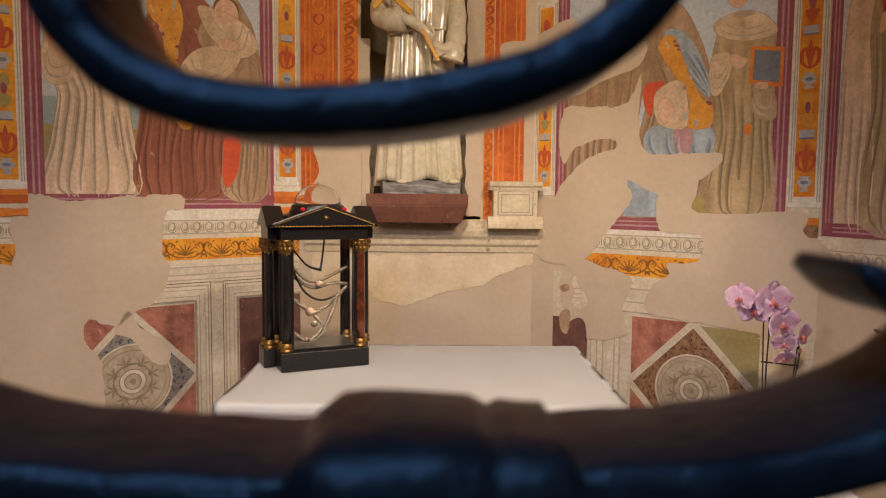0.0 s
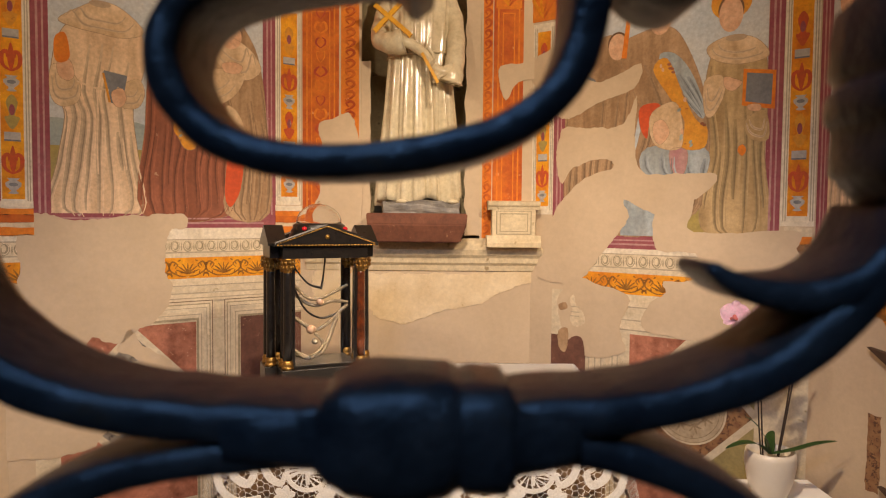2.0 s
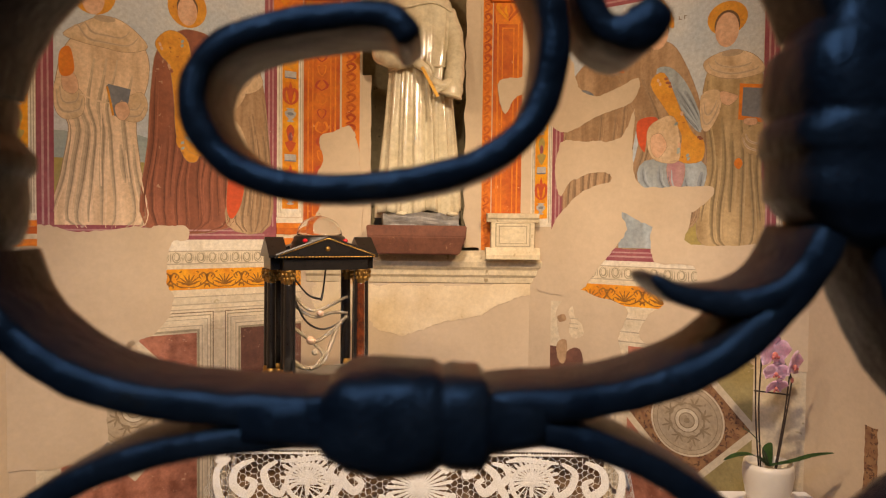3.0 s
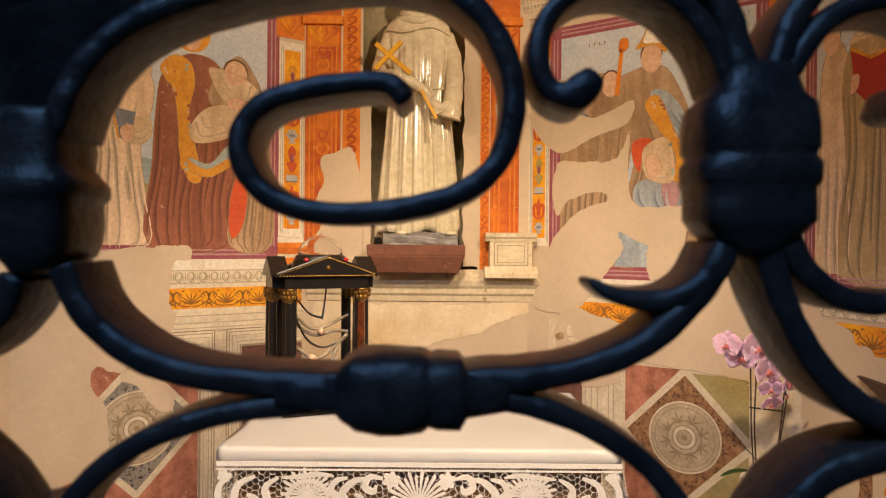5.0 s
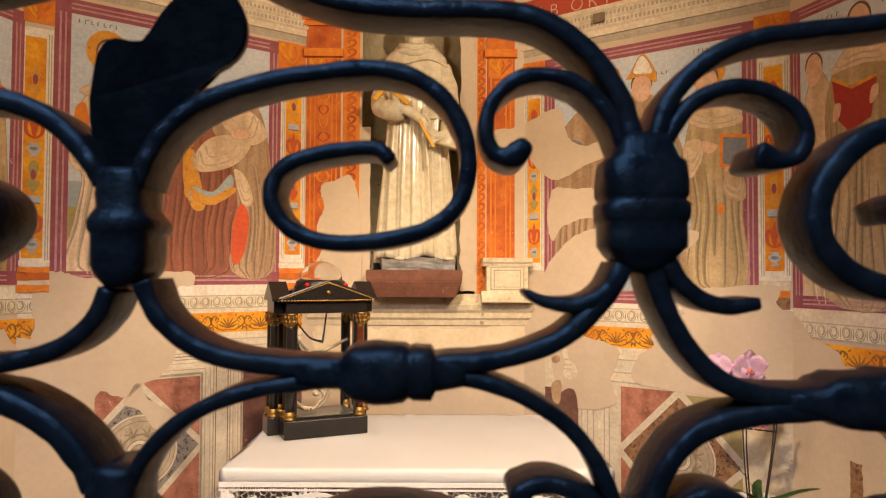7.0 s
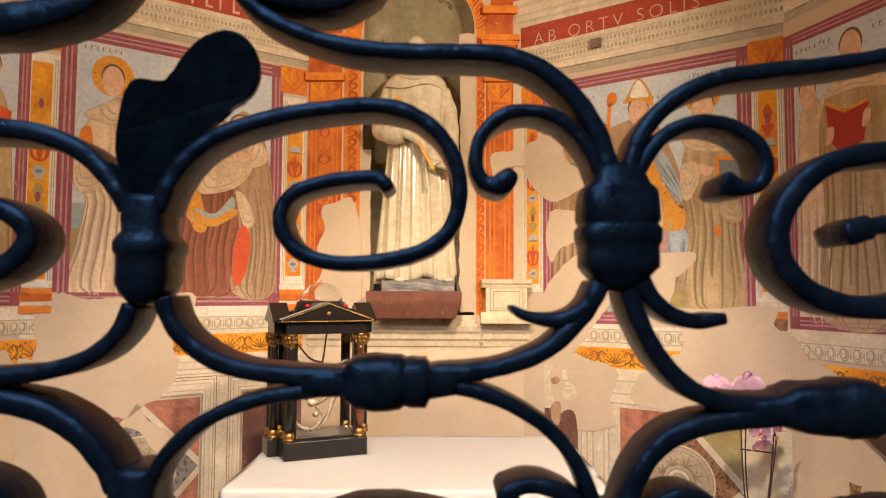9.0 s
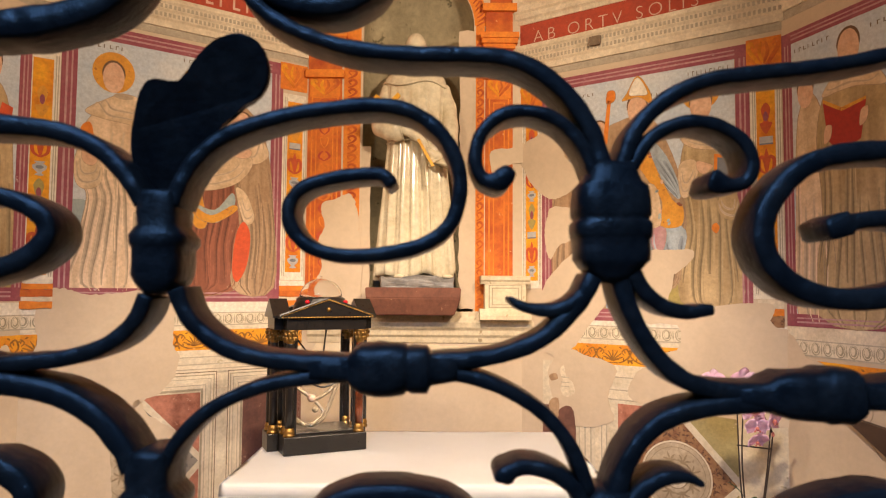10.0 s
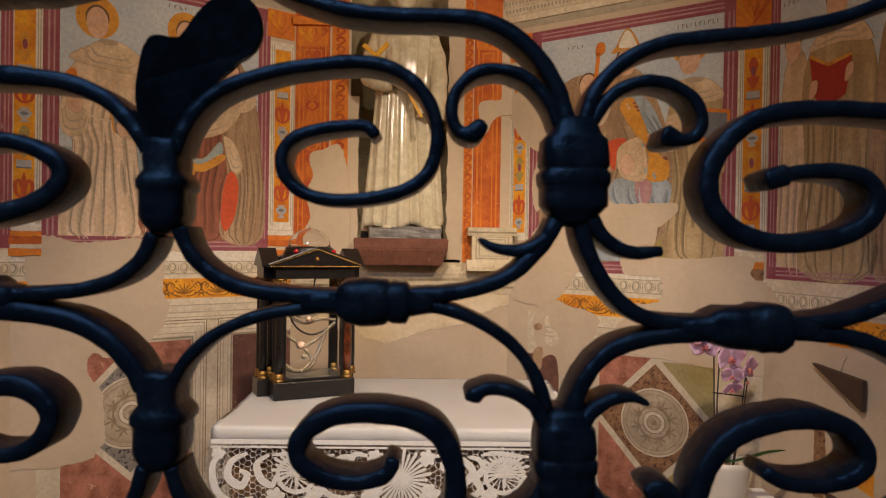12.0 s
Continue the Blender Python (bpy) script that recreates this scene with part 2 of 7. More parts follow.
def rect(x0, x1, z0, z1):
    return [(x0, z0), (x1, z0), (x1, z1), (x0, z1)]


def ellipse(cx, cz, rx, rz, n=24, turn=0.0):
    out = []
    for i in range(n):
        a = 2 * math.pi * i / n
        x, z = rx * math.cos(a), rz * math.sin(a)
        c, s = math.cos(turn), math.sin(turn)
        out.append((cx + x * c - z * s, cz + x * s + z * c))
    return out


def jag(pts, amp=0.012, step=0.02, seed=0.0):
    """Breaks a coarse outline into the ragged edge of lost plaster."""
    out, n = [], len(pts)
    for i in range(n):
        a, b = Vector(pts[i]), Vector(pts[(i + 1) % n])
        k = max(1, int((b - a).length / step))
        nor = Vector((-(b - a).y, (b - a).x)).normalized()
        for j in range(k):
            p = a.lerp(b, j / k)
            w = noise.noise(Vector((p.x * 14, p.y * 14, seed))) + 0.6 * noise.noise(Vector((p.x * 45, p.y * 45, seed + 5)))
            out.append(tuple(p + nor * amp * w * (0.4 if j == 0 else 1.0)))
    return out


def soft(pts, n=5):
    """A closed smooth outline through a few points."""
    out, k = [], len(pts)
    for i in range(k):
        p0, p1, p2, p3 = (Vector(pts[(i + d) % k]) for d in (-1, 0, 1, 2))
        for j in range(n):
            t = j / n
            out.append(tuple(0.5 * ((2 * p1) + (p2 - p0) * t + (2 * p0 - 5 * p1 + 4 * p2 - p3) * t * t + (3 * p1 - p0 - 3 * p2 + p3) * t ** 3)))
    return out


def spline(pts, n=8):
    out, k = [], len(pts)
    P = [Vector(p) for p in pts]
    for i in range(k - 1):
        p0, p1, p2, p3 = P[max(i - 1, 0)], P[i], P[i + 1], P[min(i + 2, k - 1)]
        for j in range(n):
            t = j / n
            out.append(0.5 * ((2 * p1) + (p2 - p0) * t + (2 * p0 - 5 * p1 + 4 * p2 - p3) * t * t + (3 * p1 - p0 - 3 * p2 + p3) * t ** 3))
    out.append(P[-1])
    return out


def add_ribbon(bm, line, w, d0, d1, taper=True):
    """A flat painted or woven band along a line in the wall's x and z."""
    L, R = [], []
    n = len(line)
    for i, p in enumerate(line):
        t = (line[min(i + 1, n - 1)] - line[max(i - 1, 0)]).normalized()
        k = w * (0.35 + 0.65 * math.sin(math.pi * min(1, max(0.0, i / (n - 1))) ) if taper else 1.0) / 2
        L.append((p.x - t.y * k, p.y + t.x * k))
        R.append((p.x + t.y * k, p.y - t.x * k))
    fl, fr = [bm.verts.new((x, -d1, z)) for x, z in L], [bm.verts.new((x, -d1, z)) for x, z in R]
    bl, br = [bm.verts.new((x, -d0, z)) for x, z in L], [bm.verts.new((x, -d0, z)) for x, z in R]
    for i in range(n - 1):
        bm.faces.new((fl[i], fr[i], fr[i + 1], fl[i + 1]))
        bm.faces.new((fl[i], fl[i + 1], bl[i + 1], bl[i]))
        bm.faces.new((fr[i + 1], fr[i], br[i], br[i + 1]))
    bm.faces.new((fl[0], bl[0], br[0], fr[0]))
    bm.faces.new((fl[-1], fr[-1], br[-1], bl[-1]))
    return bm


def add_tube(bm, line, radius, sides=8, flat=1.0, cap=True):
    """A round bar along a line in space; radius is a number or a function of 0..1."""
    n, rings = len(line), []
    up = Vector((0, 1, 0))
    for i, p in enumerate(line):
        t = (line[min(i + 1, n - 1)] - line[max(i - 1, 0)]).normalized()
        a = up - t * up.dot(t)
        if a.length < 1e-4:
            a = Vector((1, 0, 0)) - t * t.x
        a.normalize()
        b = t.cross(a)
        r = radius(i / (n - 1)) if callable(radius) else radius
        rings.append([bm.verts.new(p + a * r * flat * math.cos(2 * math.pi * k / sides) + b * r * math.sin(2 * math.pi * k / sides)) for k in range(sides)])
    for i in range(n - 1):
        for k in range(sides):
            bm.faces.new((rings[i][k], rings[i][(k + 1) % sides], rings[i + 1][(k + 1) % sides], rings[i + 1][k]))
    if cap:
        bm.faces.new(rings[0])
        bm.faces.new(rings[-1][::-1])
    return bm


def add_lathe(bm, profile, n=24, cx=0.0, cy=0.0, z0=0.0, caps=True):
    rings = [[bm.verts.new((cx + max(r, 1e-4) * math.cos(2 * math.pi * k / n), cy + max(r, 1e-4) * math.sin(2 * math.pi * k / n), z0 + z)) for k in range(n)] for r, z in profile]
    for a, b in zip(rings, rings[1:]):
        for k in range(n):
            bm.faces.new((a[k], a[(k + 1) % n], b[(k + 1) % n], b[k]))
    if caps:
        bm.faces.new(rings[0][::-1])
        bm.faces.new(rings[-1])
    return bm


def lathe(profile, n=24, **k):
    return add_lathe(bmesh.new(), profile, n, **k)


def add_ball(bm, c, r, u=14, v=10):
    q = bmesh.ops.create_uvsphere(bm, u_segments=u, v_segments=v, radius=1.0)
    for x in q["verts"]:
        x.co = Vector((c[0] + x.co.x * r[0], c[1] + x.co.y * r[1], c[2] + x.co.z * r[2]))
    return q["verts"]


def add_profile(bm, x0, x1, prof):
    """A moulding along a wall: prof is a list of (out, z)."""
    a = [bm.verts.new((x0, -o, z)) for o, z in prof]
    b = [bm.verts.new((x1, -o, z)) for o, z in prof]
    n = len(prof)
    for i in range(n):
        bm.faces.new((a[i], a[(i + 1) % n], b[(i + 1) % n], b[i]))
    bm.faces.new(a)
    bm.faces.new(b[::-1])
    return bm


# ---- plan of the apse: five sides of a ten-sided room ----
SIDE_LEN = 1.25
A, B = Vector((-0.70, 3.62)), Vector((0.44, 3.62))
c36, s36, c72, s72 = math.cos(radians(36)), math.sin(radians(36)), math.cos(radians(72)), math.sin(radians(72))
L0, R0 = A - SIDE_LEN * Vector((c36, s36)), B + SIDE_LEN * Vector((c36, -s36))
LL0, RR1 = L0 - SIDE_LEN * Vector((c72, s72)), R0 + SIDE_LEN * Vector((c72, -s72))


def wall_frame(p, q):
    a = math.degrees(math.atan2(q.y - p.y, q.x - p.x))
    return pose(p.x, p.y, 0, 0, 0, a)


WL, WC, WR = wall_frame(L0, A), wall_frame(A, B), wall_frame(B, R0)
WLL, WRR = wall_frame(LL0, L0), wall_frame(R0, RR1)
TOP = 3.75


def wall(name, m, length, mat, label):
    bm = box(-0.06, length + 0.06, 0.0, 0.3, 0, TOP)
    ob = part(name, bm, mat, None, "", m=m)
    return tagged(ob, label, "wall", kind="structure")


wall("wall_northwest", WL, SIDE_LEN, PLASTER, "plastered apse wall with large bare beige patches")
wall("wall_northeast", WR, SIDE_LEN, PLASTER, "plastered apse wall with large bare beige patches")
wall("wall_west", WLL, SIDE_LEN, PLASTER, "plastered apse side wall under fresco")
wall("wall_east", WRR, SIDE_LEN, SIDE, "tan plastered apse side wall under fresco")

# centre wall with an arched opening for the niche
NX0, NX1, NZ0, NZS = 0.30, 0.885, 1.47, 2.99
NR, NCX = (NX1 - NX0) / 2, (NX0 + NX1) / 2
bm = bmesh.new()
W = 1.14
for d0, d1 in ((0.0, -0.012),):
    add_plate(bm, rect(-0.06, W + 0.06, 0.0, NZ0), d1 * 0 - 0.3, 0.0)
    add_plate(bm, rect(-0.06, NX0, NZ0, NZS), -0.3, 0.0)
    add_plate(bm, rect(NX1, W + 0.06, NZ0, NZS), -0.3, 0.0)
    arch = [(NCX + NR * math.cos(math.pi * i / 24), NZS + NR * math.sin(math.pi * i / 24)) for i in range(25)]
    for i in range(24):
        (xa, za), (xb, zb) = arch[i], arch[i + 1]
        add_plate(bm, [(xb, zb), (xa, za), (xa, TOP), (xb, TOP)], -0.3, 0.0)
    add_plate(bm, rect(NX1, W + 0.06, NZS, TOP), -0.3, 0.0)
    add_plate(bm, rect(-0.06, NX0, NZS, TOP), -0.3, 0.0)
tagged(part("wall_north", bm, PLASTER, m=WC), "plastered apse end wall with an arched niche", "wall", kind="structure")

# niche: upright half round with a quarter-sphere head
bm = bmesh.new()
ND = 0.23
rows = []
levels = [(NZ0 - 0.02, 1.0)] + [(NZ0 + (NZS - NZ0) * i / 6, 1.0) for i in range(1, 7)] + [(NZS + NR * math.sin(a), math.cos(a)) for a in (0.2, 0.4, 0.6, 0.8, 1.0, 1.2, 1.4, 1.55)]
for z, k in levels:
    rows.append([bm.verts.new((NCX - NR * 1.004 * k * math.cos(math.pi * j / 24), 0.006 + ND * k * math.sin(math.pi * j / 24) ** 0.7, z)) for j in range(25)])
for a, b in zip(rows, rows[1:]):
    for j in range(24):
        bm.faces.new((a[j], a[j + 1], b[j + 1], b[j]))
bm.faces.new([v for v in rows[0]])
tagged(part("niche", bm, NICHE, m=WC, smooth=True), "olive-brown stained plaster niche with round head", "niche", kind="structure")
bm = bmesh.new()
add_plate(bm, jag(rect(NX1 - 0.075, NX1 + 0.014, NZ0 + 0.02, NZS - 0.03), 0.010, 0.03, 3.0), -0.03, -0.004)
add_plate(bm, jag(rect(NX0 - 0.014, NX0 + 0.045, NZ0 + 0.02, 2.34), 0.008, 0.03, 5.0), -0.03, -0.004)
tagged(part("trim", bm, PLASTER, m=WC), "pale plaster repair beside the niche opening", "wall trim", kind="structure")

# floor, ceiling, closing walls and the nave behind the visitor
def slab(name, pts, z0, z1, mat, label, cat):
    bm = bmesh.new()
    lo, hi = [bm.verts.new((x, y, z0)) for x, y in pts], [bm.verts.new((x, y, z1)) for x, y in pts]
    bm.faces.new(lo[::-1])
    bm.faces.new(hi)
    for i in range(len(pts)):
        bm.faces.new((lo[i], lo[(i + 1) % len(pts)], hi[(i + 1) % len(pts)], hi[i]))
    return tagged(part(name, bm, mat), label, cat, kind="structure")


slab("floor", [(-4, -6), (4, -6), (4, 4.4), (-4, 4.4)], -0.2, 0.0, FLOOR, "worn grey-brown stone floor", "floor")
slab("ceiling", [(-2.6, 0.5), (2.6, 0.5), (2.6, 4.3), (-2.6, 4.3)], TOP, TOP + 0.2, PLASTER, "plain plastered apse ceiling", "ceiling")
slab("ceiling_nave", [(-4, -6), (4, -6), (4, 0.5), (-4, 0.5)], 5.5, 5.7, NAVE, "dim nave ceiling", "ceiling")
for n, x0, x1, y0, y1, h, mt in (("wall_chapel_west", -2.4, -2.09, 0.42, LL0.y + 0.06, TOP, SIDE), ("wall_chapel_east", 1.83, 2.14, 0.42, RR1.y + 0.06, TOP, SIDE),
                         ("wall_nave_west", -4.2, -4, -6, 0.5, 5.5, NAVE), ("wall_nave_east", 4, 4.2, -6, 0.5, 5.5, NAVE), ("wall_nave_south", -4.2, 4.2, -6.2, -6, 5.5, NAVE)):
    tagged(part(n, box(x0, x1, y0, y1, 0, h), mt), "plain plastered wall", "wall", kind="structure")
bm = bmesh.new()
add_box(bm, -4, -1.10, 0.20, 0.42, 0, 5.5)
add_box(bm, 1.12, 4, 0.20, 0.42, 0, 5.5)
add_box(bm, -1.10, 1.12, 0.20, 0.42, 2.75, 5.5)
tagged(part("wall_chapel_front", bm, NAVE), "plain wall with the gated chapel opening", "wall", kind="structure")

# ---- frescoes ----
def fresco(name, m, label):
    return thing(name, m, label, "fresco", kind="structure")


THIN = 0.45
OUTLINE = material("brown_fresco_outline", (0.30, 0.20, 0.12), (0.38, 0.27, 0.17), 30.0, 0.9, 0.0)


def strokes(name, c):
    """Four tones of one paint: half shade, shade, line and light."""
    return [material(name + k, tuple(v * q for v in c), tuple(v * q * 0.88 for v in c), 12.0, 0.9, 0.1) for k, q in (("_half_shade", 0.84), ("_shade", 0.66), ("_line", 0.44), ("_light", 1.12))]


STROKES = {HABIT: strokes("beige", (0.73, 0.55, 0.37)), OLIVE: strokes("olive", (0.46, 0.335, 0.175)), BROWN: strokes("brown", (0.42, 0.275, 0.16)), CLOAK: strokes("rust", (0.31, 0.11, 0.062)), PALEBLUE: strokes("blue", (0.37, 0.42, 0.46))}


def paint(f, name, pts, mat, d, label=""):
    return part(name, plate(pts, d * THIN), mat, f, label)


def outlined(f, pts, d, w=0.0022):
    bm = bmesh.new()
    ring = [Vector(p) for p in pts] + [Vector(pts[0])]
    add_ribbon(bm, ring, w, 0.0, (d + 0.0003) * THIN, False)
    part("outline", bm, OUTLINE, f)


def folds(f, pts, n, d, seed, mat=HABIT):
    """Painted drapery: folds that hang from the body to the hem inside an outline, each in four tones."""
    rng = random.Random(seed)
    tones = STROKES.get(mat, STROKES[HABIT])
    z0, z1 = min(p[1] for p in pts), max(p[1] for p in pts)

    def span(z):
        xs = [xa + (xb - xa) * (z - za) / (zb - za) for (xa, za), (xb, zb) in zip(pts, pts[1:] + pts[:1]) if (za > z) != (zb > z)]
        return (min(xs), max(xs)) if len(xs) > 1 else None

    for k in range(n):
        u = (k + rng.uniform(0.25, 0.75)) / n
        lo = z0 + (z1 - z0) * (0.012 if k % 3 else rng.uniform(0.05, 0.25))
        hi = z0 + (z1 - z0) * rng.uniform(0.42, 0.86)
        phase, sway = rng.uniform(0, 6), rng.uniform(0.002, 0.008)
        size = rng.uniform(0.65, 1.25)
        bm, made = bmesh.new(), 0
        for tone, (w, off, a, b) in enumerate(((0.022, 0.0, 0.0, 1.0), (0.0105, 0.002, 0.0, 0.9), (0.0032, 0.004, 0.05, 0.8), (0.0075, 0.0165, 0.02, 0.85))):
            line = []
            for i in range(15):
                z = lo + (hi - lo) * (a + (b - a) * i / 14)
                e = span(z)
                if not e:
                    continue
                x = e[0] + (e[1] - e[0]) * u + sway * math.sin(phase + 9 * z) + off * size
                if e[0] + w * 0.6 * size < x < e[1] - w * 0.6 * size:
                    line.append(Vector((x, z)))
            if len(line) > 4:
                add_ribbon(bm, line, w * size, 0.0, (d + 0.0002 + 0.00025 * tone + 0.00001 * k) * THIN)
            bm.faces.ensure_lookup_table()
            for q in range(made, len(bm.faces)):
                bm.faces[q].material_index = tone
            made = len(bm.faces)
        if made:
            part("fold", bm, tones, f)
        else:
            bm.free()


def hollows(f, edge, d, mat, rings=(0.82, 0.6)):
    """Curved folds inside a cowl or sleeve, as open strokes that follow its lower edge."""
    tones = STROKES.get(mat, STROKES[HABIT])
    cx, cz = sum(p[0] for p in edge) / len(edge), max(p[1] for p in edge)
    for q, k in enumerate(rings):
        arc = sorted(((cx + (x - cx) * k, cz + (z - cz) * k) for x, z in edge if z < cz - 0.35 * (cz - min(p[1] for p in edge))), key=lambda p: p[0])
        if len(arc) < 5:
            continue
        low = spline([Vector(p) for p in arc[::max(1, len(arc) // 5)]], 4)
        bm = bmesh.new()
        add_ribbon(bm, low, 0.011, 0.0, (d + 0.0003) * THIN)
        n = len(bm.faces)
        add_ribbon(bm, low, 0.004, 0.0, (d + 0.0006) * THIN)
        bm.faces.ensure_lookup_table()
        for i in range(n, len(bm.faces)):
            bm.faces[i].material_index = 1
        part("fold", bm, tones, f)


def frame_band(f, x0, x1, z0, z1, w, d):
    """The purple moulded border of a figure panel."""
    for i, r in enumerate((rect(x0 - w, x0, z0 - w, z1 + w), rect(x1, x1 + w, z0 - w, z1 + w), rect(x0, x1, z1, z1 + w), rect(x0, x1, z0 - w, z0))):
        paint(f, "border", r, PURPLE, d)
        xa, xb, za, zb = r[0][0], r[1][0], r[0][1], r[2][1]
        k = w * 0.28
        if i < 2:
            paint(f, "border_line", rect(xa + k, xa + k * 1.5, za + w, zb - w), PINK, d + 0.0006)
            paint(f, "border_line", rect(xa + 2.2 * k, xa + 2.6 * k, za + w, zb - w), PINK, d + 0.0006)
        else:
            paint(f, "border_line", rect(xa, xb, za + k, za + k * 1.5), PINK, d + 0.0006)
            paint(f, "border_line", rect(xa, xb, za + 2.2 * k, za + 2.6 * k), PINK, d + 0.0006)


def vase(cx, z, s):
    prof = [(0.10, 0), (0.30, 0.05), (0.12, 0.2), (0.42, 0.5), (0.45, 0.7), (0.2, 0.86), (0.36, 1.0)]
    return [(cx + r * s, z + h * s) for r, h in prof] + [(cx - r * s, z + h * s) for r, h in reversed(prof)]


GREYLIGHT = material("pale_grey_fresco", (0.50, 0.48, 0.46), (0.40, 0.38, 0.37), 20.0, 0.88, 0.1)
REDORN = material("scarlet_fresco_ornament", (0.58, 0.09, 0.03), (0.48, 0.10, 0.03), 20.0, 0.88, 0.1)


def candelabrum(f, x0, x1, z0, z1, seed):
    """A painted pilaster: pale moulded frame and an orange field with stacked vases, tablets and scrolls."""
    rng = random.Random(seed)
    e = (x1 - x0)
    paint(f, "pilaster_frame", rect(x0, x1, z0, z1), WHITE, 0.002)
    for k in (0.07, 0.14, 0.86, 0.93):
        paint(f, "frame_line", rect(x0 + e * k, x0 + e * k + 0.004, z0 + 0.02, z1 - 0.02), GREY, 0.0028)
    fx0, fx1 = x0 + e * 0.20, x1 - e * 0.20
    paint(f, "field", rect(fx0, fx1, z0 + 0.04, z1 - 0.04), ORANGE, 0.003)
    cx, w = (fx0 + fx1) / 2, fx1 - fx0
    z, k = z0 + 0.06, 0
    while z < z1 - 0.16:
        kind = k % 4
        if kind == 0:
            paint(f, "vase", vase(cx, z, w * 0.8), GREYLIGHT, 0.0042)
            paint(f, "vase_belly", ellipse(cx, z + w * 0.48, w * 0.2, w * 0.1, 12), SLATE, 0.0048)
            dz = w * 0.95
        elif kind == 1:
            for s in (-1, 1):
                bm = bmesh.new()
                add_ribbon(bm, spline([(cx, z), (cx + s * w * 0.34, z + 0.02), (cx + s * w * 0.40, z + 0.06), (cx + s * w * 0.2, z + 0.075), (cx + s * w * 0.16, z + 0.05)], 5), w * 0.2, 0.0, (0.0042) * THIN)
                part("scroll", bm, REDORN, f)
            paint(f, "bud", soft([(cx, z), (cx + w * 0.16, z + 0.05), (cx, z + 0.11), (cx - w * 0.16, z + 0.05)]), REDORN, 0.0046)
            dz = 0.115
        elif kind == 2:
            paint(f, "tablet", rect(cx - w * 0.36, cx + w * 0.36, z + 0.005, z + 0.04), GREYLIGHT, 0.0044)
            paint(f, "tablet_shade", rect(cx - w * 0.36, cx + w * 0.36, z + 0.005, z + 0.011), SLATE, 0.0049)
            dz = 0.05
        else:
            paint(f, "plant", soft([(cx - w * 0.1, z), (cx + w * 0.1, z), (cx + w * 0.34, z + 0.04), (cx + w * 0.12, z + 0.05), (cx + w * 0.26, z + 0.1), (cx, z + 0.13), (cx - w * 0.26, z + 0.1), (cx - w * 0.12, z + 0.05), (cx - w * 0.34, z + 0.04)], 3), rng.choice((REDORN, GOLDPAINT, MEADOW)), 0.0042)
            paint(f, "mask", ellipse(cx, z + 0.07, w * 0.13, 0.022, 12), PURPLE, 0.0048)
            dz = 0.135
        z += dz + 0.006
        k += 1


EGGSHADE = material("olive_grey_fresco_shade", (0.40, 0.34, 0.23), (0.31, 0.26, 0.17), 20.0, 0.88, 0.1)


def egg_and_dart(f, x0, x1, z0, z1, d=0.004):
    paint(f, "moulding", rect(x0, x1, z0, z1), CREAM, d)
    paint(f, "shade_line", rect(x0, x1, z0, z0 + 0.006), GREY, d + 0.0008)
    paint(f, "shade_line", rect(x0, x1, z1 - 0.005, z1), GREY, d + 0.0008)
    h = z1 - z0
    n = max(1, int((x1 - x0) / (h * 0.85)))
    for i in range(n):
        cx = x0 + (i + 0.5) * (x1 - x0) / n
        paint(f, "egg_surround", ellipse(cx, z0 + h * 0.50, h * 0.33, h * 0.40, 18), EGGSHADE, d + 0.0014)
        paint(f, "egg_rim", ellipse(cx + h * 0.02, z0 + h * 0.53, h * 0.27, h * 0.36, 18), CREAM, d + 0.0018)
        paint(f, "egg_shade", ellipse(cx + h * 0.02, z0 + h * 0.54, h * 0.22, h * 0.31, 16), EGGSHADE, d + 0.0022)
        bm = bmesh.new()
        add_ball(bm, (cx - h * 0.02, -d * THIN - 0.0004, z0 + h * 0.55), (h * 0.18, 0.0011, h * 0.28), 12, 8)
        part("egg", bm, CREAM, f, smooth=True)
        paint(f, "dart", [(cx + h * 0.43, z0 + h * 0.85), (cx + h * 0.39, z0 + h * 0.4), (cx + h * 0.43, z0 + h * 0.12), (cx + h * 0.47, z0 + h * 0.4)], EGGSHADE, d + 0.0016)


